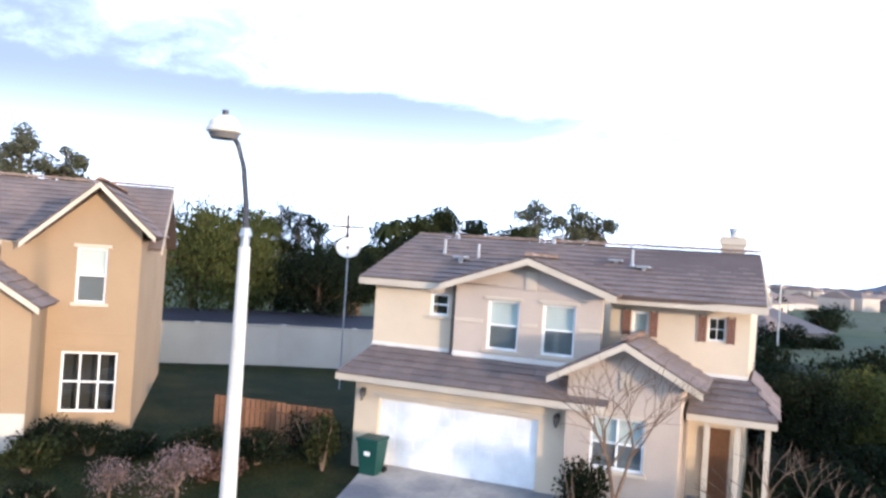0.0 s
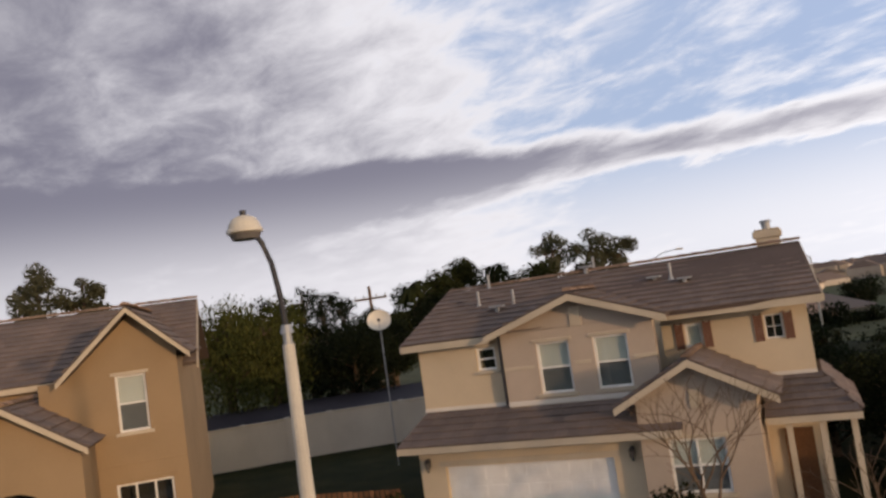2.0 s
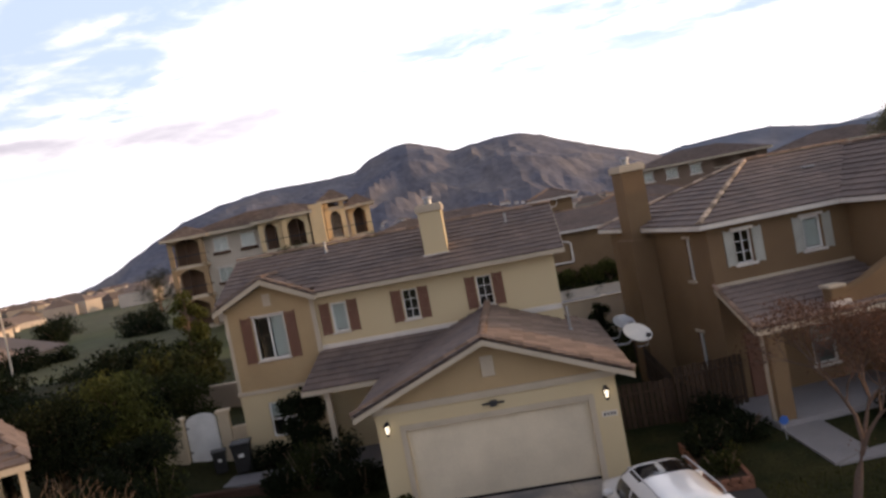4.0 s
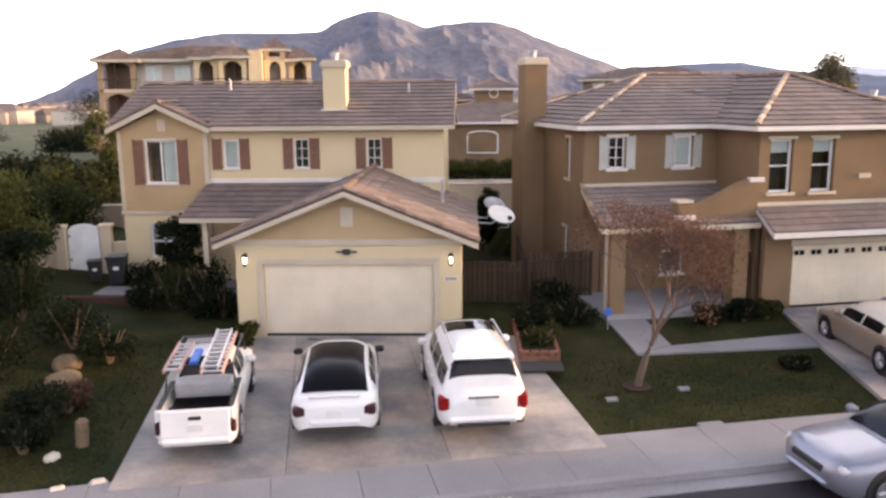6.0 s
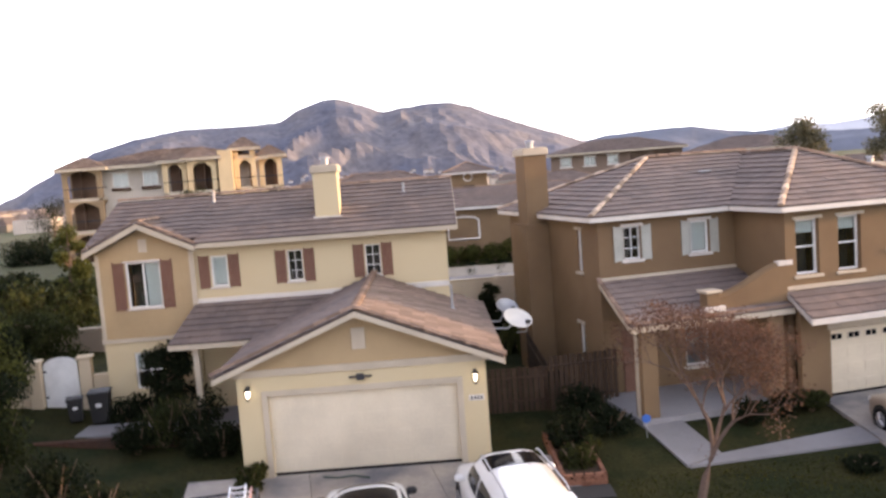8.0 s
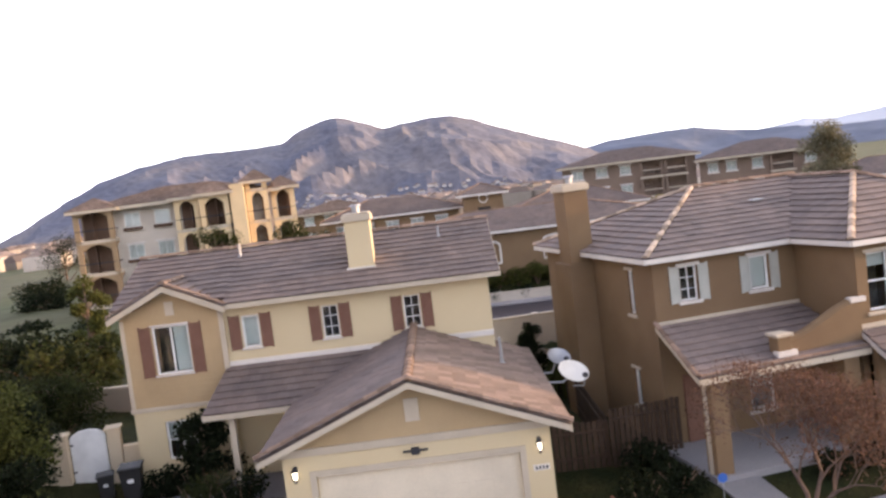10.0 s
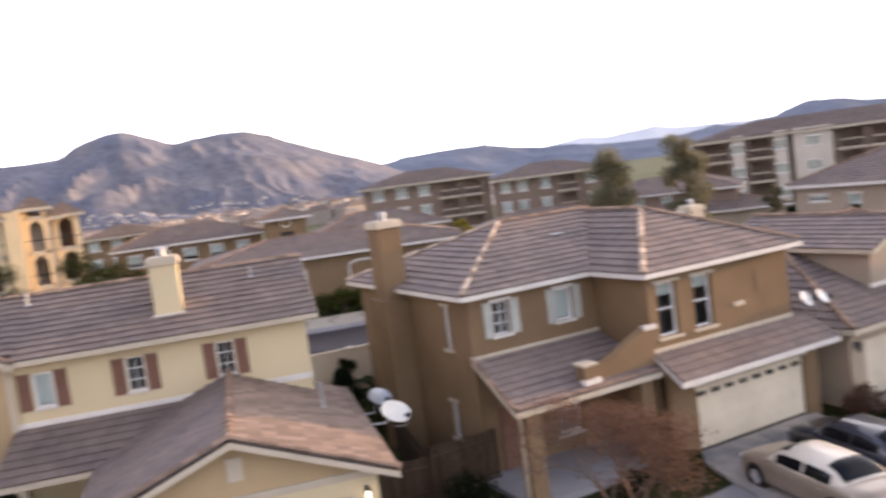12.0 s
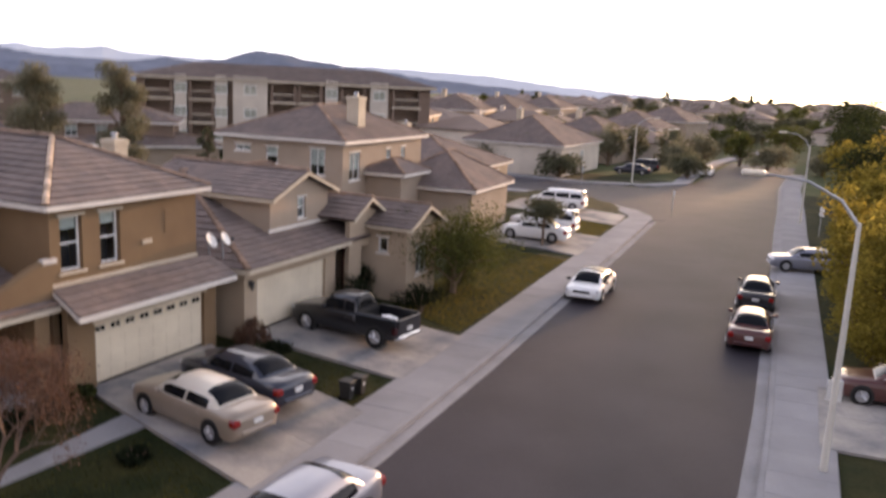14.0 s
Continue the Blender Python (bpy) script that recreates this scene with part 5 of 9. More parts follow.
    for x0 in (-7.1, -3.36):
        roof_slope(h, [(x0, 6.45, 5.74), (x0, 8.3, 5.74), (ax, 8.6, 6.62), (ax, 6.45, 6.62)], seed=4, label="small gable roof of concrete tiles")
        board(h, (x0, 6.43, 5.74), (ax, 6.43, 6.62), 0.18)
        ridge(h, (x0, 6.52, 5.78), (ax, 6.52, 6.66), TILE_WARM, r=0.08)
    ridge(h, (ax, 6.45, 6.63), (ax, 8.6, 6.63), TILE_WARM)
    # main roof
    ry, rz, x0, x1 = 10.3, 7.32, -7.15, 5.38
    zm = 5.80 + (6.95 - 6.55) * (rz - 5.80) / (ry - 6.55)
    roof_slope(h, [(-3.45, 6.55, 5.80), (x1, 6.55, 5.80), (x1, ry, rz), (-3.45, ry, rz)], seed=5)
    roof_slope(h, [(x0, 6.95, zm), (-3.45, 6.95, zm), (-3.45, ry, rz), (x0, ry, rz)], seed=55)
    roof_slope(h, [(x1, 14.05, 5.80), (x0, 14.05, 5.80), (x0, ry, rz), (x1, ry, rz)], seed=6)
    ridge(h, (x0, ry, rz), (x1, ry, rz))
    board(h, (-3.4, 6.53, 5.80), (x1, 6.53, 5.80), 0.15)
    board(h, (x0, 14.07, 5.80), (x1, 14.07, 5.80), 0.2)
    board(h, (x0, 6.95, zm), (x0, ry, rz), 0.15)
    board(h, (x1, 6.55, 5.80), (x1, ry, rz), 0.15)
    for x in (x0, x1):
        board(h, (x, 14.05, 5.80), (x, ry, rz), 0.2)
    for p0, p1, z0 in (((5.0, 7.0), (5.0, 13.6), -0.3), ((-6.85, 13.6), (-6.85, 6.88), -0.3), ((5.0, 13.6), (-6.85, 13.6), -0.3)):
        fs = Face(p0, p1)
        fs.wall(h, z0, 5.62, STUCCO_CREAM, label="cream stucco wall")
        if p0[0] == p1[0]:
            fs.gable(h, [(0, 5.62), (fs.length, 5.62), (fs.length / 2, 6.95)], STUCCO_CREAM, label="cream stucco gable end")
    chimney(h, 0.55, 1.38, 7.75, 8.6, 6.1, 8.12, STUCCO_CREAM)
    part("flashing", boxes((0.48, 1.45, 7.66, 8.6, 6.16, 6.34)), TRIM_WHITE, h, "white chimney flashing")
    vent_pipe(h, 3.6, 9.3, 6.9, 0.3); vent_pipe(h, -3.4, 9.6, 7.05, 0.35)
    # porch roof and entry
    roof_slope(h, [(-4.0, 4.7, 2.78), (-0.9, 4.7, 2.78), (1.35, 7.05, 3.75), (-3.65, 7.05, 3.75)], seed=7, label="porch roof of concrete tiles")
    board(h, (-4.0, 4.68, 2.78), (-0.9, 4.68, 2.78), 0.16)
    board(h, (-4.0, 4.7, 2.78), (-3.65, 7.05, 3.75), 0.14)
    part("porch_post", boxes((-3.3, -3.12, 4.85, 5.03, -0.2, 2.65)), TRIM_CREAM, h, "square cream porch post")
    part("porch_slab", boxes((-4.0, -0.78, 4.6, 7.0, -0.3, 0.08)), CONCRETE, h, "concrete porch slab")
    part("front_door", boxes((-1.95, -1.05, 6.94, 7.0, 0.08, 2.1), (-1.85, -1.15, 6.92, 6.95, 1.2, 2.0), (-1.85, -1.15, 6.92, 6.95, 0.25, 1.05)), SHUTTER, h, "dark panelled front door")
    return h


house_b()


# ---- brown house beside it ----
def house_c():
    h = thing("house", "two-storey brown stucco house with a hipped tile roof and grey shutters", "house", pose(16.15, 3.08, 0, 0, 0, 12.5), "houses along the street")
    # garage
    f = Face((-1.0, 0), (5.5, 0))
    f.wall(h, -0.3, 2.75, STUCCO_BROWN, [(1.0, 5.87, -0.3, 2.02)], label="brown stucco garage wall")
    garage_door(h, f, 1.0, 5.87, 2.02, lights=True)
    f.trim(h, [(0.9, 5.97, -0.04, 0.02, 2.04, 2.22)], TRIM_CREAM, label="cream lintel band")
    roof_slope(h, [(-1.2, -0.75, 2.62), (5.75, -0.75, 2.62), (5.75, 0.62, 3.22), (-1.0, 0.62, 3.22)], seed=12, label="pent roof of concrete tiles over the garage")
    board(h, (-1.2, -0.77, 2.62), (5.75, -0.77, 2.62), 0.18, material=TRIM_WHITE)
    board(h, (-1.2, -0.75, 2.62), (-1.0, 0.62, 3.22), 0.14, material=TRIM_WHITE)
    # upper bay over the garage
    fb = Face((-1.0, 0.6), (5.15, 0.6))
    wins = [(0.37, 1.18, 3.66, 5.34), (1.85, 2.66, 3.66, 5.34)]
    fb.wall(h, 2.7, 5.68, STUCCO_BROWN, wins, label="brown stucco upper bay")
    for w in wins:
        window(h, fb, *w, cols=1, rows=2, blind=0.25, trim_mat=TRIM_CREAM, depth=0.16)
    fb.trim(h, [(-0.02, 6.17, -0.06, 0.02, 3.18, 3.36)], TRIM_CREAM, "flashing", "cream flashing over the pent roof")
    fb.trim(h, [(3.55, 4.0, -0.05, 0.0, 4.05, 4.20)], TRIM_CREAM, "vent_panel", "small cream wall vent")
    fb.trim(h, [(4.6, 4.95, -0.02, 0.0, 4.3, 5.1)], STUCCO_BROWN, "meter_recess", "shallow stucco panel")
    fl = Face((-1.0, 3.2), (-1.0, 0.6))
    fl.wall(h, -0.3, 5.68, STUCCO_BROWN, label="brown stucco return wall")
    # scooped parapet sweeping down from the bay to a short pier on the porch roof
    fp = Face((-3.75, 0.52), (-1.004, 0.52))
    sweep = [(0.38 + 2.36 * k / 14, 3.26 + 0.76 * smooth01(k / 14)) for k in range(15)]
    fp.gable(h, [(0.38, 2.55), (2.74, 2.55)] + sweep[::-1], STUCCO_BROWN, 0.26, "parapet", "brown stucco parapet with a scooped top")
    lip = bmesh.new()
    tube(lip, [(u, 0.13, z + 0.015) for u, z in sweep], [0.145] * len(sweep), 8)
    part("parapet_lip", lip, STUCCO_BROWN, h, "rounded stucco lip along the scoop", m=fp.m)
    pier = part("parapet_pier", boxes((0.0, 0.42, -0.06, 0.36, 2.72, 3.44), bevel=0.02), STUCCO_BROWN, h, "short stucco pier at the parapet's foot", m=fp.m)
    part("pier_cap", boxes((-0.06, 0.48, -0.12, 0.42, 3.44, 3.53), bevel=0.015), TRIM_CREAM, pier, "cream cap")
    part("pier_base", boxes((-0.07, 0.56, -0.14, 0.10, 2.90, 3.06), bevel=0.015), TRIM_WHITE, pier, "white moulded base")
    fb.trim(h, [(-0.34, 0.16, -0.12, 0.10, 4.03, 4.17)], TRIM_WHITE, "ledge", "white moulded ledge at the bay's corner")
    # recessed part
    f2 = Face((-5.85, 3.2), (-1.0, 3.2))
    wins = [(0.89, 1.46, 4.33, 5.38), (3.25, 3.90, 4.33, 5.38)]
    low = (2.9, 3.75, 0.6, 2.1)
    f2.wall(h, -0.3, 5.68, STUCCO_BROWN, wins + [low], label="brown stucco front wall")
    window(h, f2, *wins[0], cols=2, rows=3, blind=0.0, trim_mat=TRIM_WHITE, shutters=SHUTTER_GREEN, grid=True, sw=0.32)
    window(h, f2, *wins[1], cols=1, rows=1, blind=0.9, trim_mat=TRIM_WHITE, shutters=SHUTTER_GREEN, sw=0.3)
    window(h, f2, *low, cols=1, rows=2, blind=0.5, trim_mat=TRIM_WHITE)
    f2.trim(h, [(-0.02, 4.85, -0.05, 0.02, 3.66, 3.82)], TRIM_CREAM, "flashing", "cream flashing over the porch roof")
    # left side wall and chimney
    fs = Face((-5.85, 12.0), (-5.85, 3.2))
    hs = [(7.1, 7.45, 3.9, 5.3), (6.9, 7.3, 0.9, 2.1)]
    fs.wall(h, -0.3, 5.68, STUCCO_BROWN, hs, label="brown stucco side wall")
    for w in hs:
        window(h, fs, *w, cols=1, rows=1, blind=0.6, trim_mat=TRIM_CREAM)
    Face((5.15, 0.6), (5.15, 12.0)).wall(h, -0.3, 5.68, STUCCO_BROWN, label="brown stucco side wall")
    Face((5.15, 12.0), (-5.85, 12.0)).wall(h, -0.3, 5.68, STUCCO_BROWN, label="brown stucco rear wall")
    part("chimney_breast", boxes((-6.75, -5.87, 7.4, 8.9, -0.3, 5.4)), STUCCO_BROWN, h, "brown stucco chimney breast")
    chimney(h, -6.6, -5.75, 7.6, 8.6, 5.4, 8.2, STUCCO_BROWN)
    # main hip roof
    x0, x1, y0, y1, ez, rz = -6.2, 5.5, 2.85, 12.4, 5.80, 7.5
    ym = 7.3
    rl, rr = (-1.9, ym, rz), (2.2, ym, rz)
    roof_slope(h, [(x0, y0, ez), (x1, y0, ez), rr, rl], seed=13)
    roof_slope(h, [(x1, y1, ez), (x0, y1, ez), rl, rr], seed=14)
    roof_slope(h, [(x0, y1, ez), (x0, y0, ez), rl], seed=15)
    roof_slope(h, [(x1, y0, ez), (x1, y1, ez), rr], seed=16)
    ridge(h, (x0, y0, ez), rl, CAP_LIGHT, r=0.11)
    ridge(h, (x0, y1, ez), rl, CAP_LIGHT)
    ridge(h, rl, rr, CAP)
    board(h, (x0, y0 - 0.02, ez), (-1.0, y0 - 0.02, ez), 0.15, material=TRIM_WHITE)
    board(h, (x0 - 0.02, y0, ez), (x0 - 0.02, y1, ez), 0.15, material=TRIM_WHITE)
    board(h, (x0, y1, ez), (x1, y1, ez), 0.15, material=TRIM_WHITE)
    # bay hip roof
    bx0, bx1, byy = -1.38, 5.5, 0.22
    ap = ((bx0 + bx1) / 2 - 0.05, 4.0, 7.42)
    bk = (ap[0], 7.3, 7.42)
    roof_slope(h, [(bx0, byy, ez), (bx1, byy, ez), ap], seed=17)
    roof_slope(h, [(bx0, 6.0, ez), (bx0, byy, ez), ap, bk], seed=18)
    roof_slope(h, [(bx1, byy, ez), (bx1, 7.3, ez), bk, ap], seed=19)
    ridge(h, (bx0, byy, ez), ap, CAP_LIGHT, r=0.11)
    ridge(h, (bx1, byy, ez), ap, CAP)
    ridge(h, ap, bk, CAP)
    board(h, (bx0, byy - 0.02, ez), (bx1, byy - 0.02, ez), 0.15, material=TRIM_WHITE)
    board(h, (bx0 - 0.02, byy, ez), (bx0 - 0.02, 2.9, ez), 0.15, material=TRIM_WHITE)
    board(h, (bx1 + 0.02, byy, ez), (bx1 + 0.02, 12.4, ez), 0.15, material=TRIM_WHITE)
    roof_vent(h, -0.6, 5.6, 6.75)
    roof_vent(h, 3.6, 4.0, 6.9)
    # porch
    roof_slope(h, [(-6.35, 0.2, 2.80), (-1.05, 0.2, 2.80), (-1.05, 3.2, 3.72), (-5.9, 3.2, 3.72)], seed=20, label="porch roof of concrete tiles")
    board(h, (-6.35, 0.18, 2.80), (-1.05, 0.18, 2.80), 0.16, material=TRIM_CREAM)
    board(h, (-6.35, 0.2, 2.80), (-5.9, 3.2, 3.72), 0.14, material=TRIM_CREAM)
    ridge(h, (-6.35, 0.25, 2.84), (-5.9, 3.2, 3.76), CAP, r=0.09)
    ridge(h, (-6.3, 0.22, 2.83), (-1.1, 0.22, 2.83), CAP, r=0.07, step=0.3)
    for x in (-5.75, -1.6):
        part("porch_column", boxes((x - 0.25, x + 0.25, 0.3, 0.8, -0.3, 2.66), bevel=0.02), STUCCO_BROWN, h, "square brown stucco porch column")
    part("downspout", boxes((-6.08, -6.0, 0.5, 0.58, -0.1, 2.6)), TRIM_CREAM, h, "cream downspout")
    part("porch_slab", boxes((-6.1, -1.0, 0.2, 3.2, -0.4, 0.06)), CONCRETE, h, "concrete porch slab")
    part("front_door", boxes((-5.2, -4.3, 3.12, 3.2, 0.06, 2.1), (-5.1, -4.4, 3.10, 3.13, 1.2, 2.0)), SHUTTER, h, "dark panelled front door")
    return h


house_c()


# ---- beige house across the bend ----
def house_a():
    h = thing("house", "two-storey beige stucco house with twin gables and a white garage door", "house", pose(-17.37, -9.01, 1.0, 0, 0, 33.7), "houses along the street")
    f = Face((-0.95, 0), (5.75, 0))
    f.wall(h, -0.4, 2.7, STUCCO_BEIGE, [(0.79, 5.63, -0.4, 1.95)], label="beige stucco garage wall")
    garage_door(h, f, 0.79, 5.63, 1.95, material=VINYL, z0=-0.06)
    f.trim(h, [(0.63, 5.79, -0.04, 0.02, 1.98, 2.12)], TRIM_CREAM, label="cream lintel band")
    wall_lantern(h, f, 0.30, 2.05, False); wall_lantern(h, f, 6.15, 2.05, False)
    Face((-0.95, 1.0), (-0.95, 0.0)).wall(h, -0.4, 2.7, STUCCO_BEIGE, label="beige stucco side wall")
    roof_slope(h, [(-1.3, -0.62, 2.66), (6.6, -0.62, 2.66), (6.6, 1.1, 3.36), (-1.0, 1.1, 3.36)], seed=32, label="skirt roof of brown tiles over the garage")
    board(h, (-1.3, -0.64, 2.66), (6.6, -0.64, 2.66), 0.18)
    board(h, (-1.3, -0.62, 2.66), (-1.0, 1.1, 3.36), 0.14)
    # upper walls
    fl = Face((-1.05, 1.1), (1.7, 1.1))
    fl.wall(h, 2.6, 5.4, STUCCO_BEIGE, [(1.86, 2.46, 4.44, 5.10)], label="beige stucco upper wall")
    window(h, fl, 1.86, 2.46, 4.44, 5.10, cols=1, rows=2, blind=0.0, trim_mat=TRIM_CREAM)
    fl.trim(h, [(0, 2.75, -0.05, 0.02, 3.34, 3.48)], TRIM_WHITE, "flashing", "white flashing over the skirt roof")
    fb = Face((1.7, 0.9), (6.05, 0.9))
    wins = [(1.02, 1.97, 3.62, 5.06), (2.66, 3.61, 3.62, 5.06)]
    fb.wall(h, 2.6, 5.45, STUCCO_MAUVE, wins, label="mauve-grey stucco gable wall")
    for w in wins:
        window(h, fb, *w, cols=1, rows=2, blind=0.5, trim_mat=TRIM_CREAM)
    fb.trim(h, [(0, 0.90, -0.03, 0.0, 4.36, 4.46), (2.09, 2.54, -0.03, 0.0, 4.36, 4.46), (3.73, 4.35, -0.03, 0.0, 4.36, 4.46)], TRIM_CREAM, "belt", "cream belt course")
    fb.trim(h, [(0, 4.35, -0.05, 0.02, 3.34, 3.48)], TRIM_WHITE, "flashing", "white flashing over the skirt roof")
    fb.gable(h, [(-0.1, 5.42), (4.45, 5.42), (2.28, 6.20)], STUCCO_MAUVE, label="mauve-grey gable")
    fb.trim(h, [(2.12, 2.44, -0.05, 0.0, 5.42, 5.95)], TRIM_CREAM, "vent_panel", "cream gable vent panel")
    part("downspout", boxes((1.61, 1.68, 0.86, 0.93, 3.4, 5.4)), METAL_DARK, h, "dark downspout")
    ax = 3.98
    for x0 in (1.38, 6.5):
        roof_slope(h, [(x0, 0.42, 5.46), (x0, 4.0, 5.46), (ax, 4.4, 6.34), (ax, 0.42, 6.34)], seed=33)
        board(h, (x0, 0.40, 5.46), (ax, 0.40, 6.34), 0.18)
    ridge(h, (ax, 0.42, 6.36), (ax, 4.4, 6.36), CAP)
    fr = Face((6.05, 2.15), (9.85, 2.15))
    wins = [(0.62, 1.08, 4.37, 5.02), (2.70, 3.16, 4.37, 5.02)]
    fr.wall(h, -0.4, 5.4, STUCCO_BEIGE, wins, label="beige stucco upper wall")
    window(h, fr, *wins[0], cols=1, rows=1, blind=0.9, shutters=SHUTTER, sw=0.22, trim_mat=None)
    window(h, fr, *wins[1], cols=2, rows=2, blind=0.0, shutters=SHUTTER, sw=0.22, trim_mat=None, grid=True)
    fr.trim(h, [(0, 3.8, -0.05, 0.02, 3.34, 3.48)], TRIM_WHITE, "flashing", "white flashing over the porch roof")
    Face((9.85, 2.15), (9.85, 12.0)).wall(h, -0.4, 5.4, STUCCO_BEIGE, label="beige stucco side wall")
    Face((9.85, 12.0), (-1.05, 12.0)).wall(h, -0.4, 5.4, STUCCO_BEIGE, label="beige stucco rear wall")
    Face((-1.05, 12.0), (-1.05, 1.1)).wall(h, 2.7, 5.4, STUCCO_BEIGE, label="beige stucco side wall")
    # main roof
    ez, ry, rz = 5.45, 4.7, 6.90
    rl, rr = (-1.25, ry, rz), (9.95, ry, rz)
    roof_slope(h, [(-1.45, 0.75, ez), (10.25, 1.3, ez), rr, rl], seed=34)
    roof_slope(h, [(10.25, 8.6, ez), (-1.45, 8.6, ez), rl, rr], seed=35)
    ridge(h, rl, rr)
    board(h, (-1.45, 0.73, ez), (1.4, 0.73, ez), 0.2)
    board(h, (6.2, 1.28, ez), (10.25, 1.28, ez), 0.2)
    for e, y0, rp in ((-1.47, 0.75, rl), (10.27, 1.3, rr)):
        board(h, (e, y0, ez), rp, 0.18)
        board(h, (e, 8.6, ez), rp, 0.18)
    for p0, p1 in (((9.85, 1.6), (9.85, 8.2)), ((-1.05, 8.2), (-1.05, 1.1))):
        fg = Face(p0, p1)
        fg.gable(h, [(0, 5.38), (fg.length, 5.38), (fg.length / 2, 6.68)], STUCCO_BEIGE, label="beige stucco gable end")
    chimney(h, 8.75, 9.45, 5.75, 6.45, 5.9, 7.45, TRIM_CREAM)
    for x, y, z in ((0.4, 3.0, 6.3), (1.6, 2.9, 6.2), (0.3, 4.4, 6.85), (6.4, 3.2, 6.3), (3.8, 4.9, 6.9)):
        vent_pipe(h, x, y, z, 0.4)
    for x, y, z in ((1.2, 2.4, 6.1), (6.8, 2.9, 6.15), (5.9, 3.3, 6.3), (3.6, 4.6, 6.95)):
        roof_vent(h, x, y, z)
    # window bay with its own gable
    fw = Face((5.5, -0.35), (8.4, -0.35))
    fw.wall(h, -0.4, 3.3, STUCCO_MAUVE, [(0.66, 2.05, 1.0, 2.36)], label="mauve-grey stucco window bay")
    window(h, fw, 0.66, 2.05, 1.0, 2.36, cols=2, rows=2, blind=0.5, trim_mat=TRIM_CREAM)
    fw.gable(h, [(-0.1, 3.3), (3.0, 3.3), (1.5, 4.17)], STUCCO_MAUVE, label="mauve-grey gable over the window bay")
    fw.trim(h, [(1.36, 1.64, -0.05, 0.0, 3.1, 3.55)], TRIM_CREAM, "vent_panel", "cream gable vent panel")
    for p0, p1 in (((8.4, -0.35), (8.4, 2.15)), ((5.5, 2.15), (5.5, -0.35))):
        Face(p0, p1).wall(h, -0.4, 3.2, STUCCO_MAUVE, label="mauve-grey stucco return")
    for x0 in (5.05, 8.95):
        roof_slope(h, [(x0, -0.85, 3.32), (x0, 2.2, 3.32), (7.0, 2.2, 4.36), (7.0, -0.85, 4.36)], seed=38)
        board(h, (x0, -0.87, 3.32), (7.0, -0.87, 4.36), 0.18)
    ridge(h, (7.0, -0.85, 4.36), (7.0, 2.2, 4.36))
    # side porch
    roof_slope(h, [(8.5, 0.2, 2.64), (10.66, 0.2, 2.64), (9.95, 2.2, 3.40), (8.5, 2.2, 3.40)], seed=39)
    roof_slope(h, [(10.66, 0.2, 2.64), (10.66, 5.0, 2.64), (9.95, 5.0, 3.40), (9.95, 2.2, 3.40)], seed=40)
    board(h, (8.5, 0.18, 2.64), (10.66, 0.18, 2.64), 0.16)
    for x in (9.0, 9.75, 10.45):
        part("porch_post", boxes((x - 0.07, x + 0.07, 0.35, 0.49, -0.3, 2.48)), TRIM_CREAM, h, "cream square porch post")
    part("porch_slab", boxes((8.45, 10.66, 0.2, 2.15, -0.5, 0.05)), CONCRETE, h, "concrete porch slab")
    part("front_door", boxes((8.8, 9.5, 2.06, 2.14, 0.05, 2.0)), WOOD_RED, h, "reddish wooden front door")
    return h


house_a()


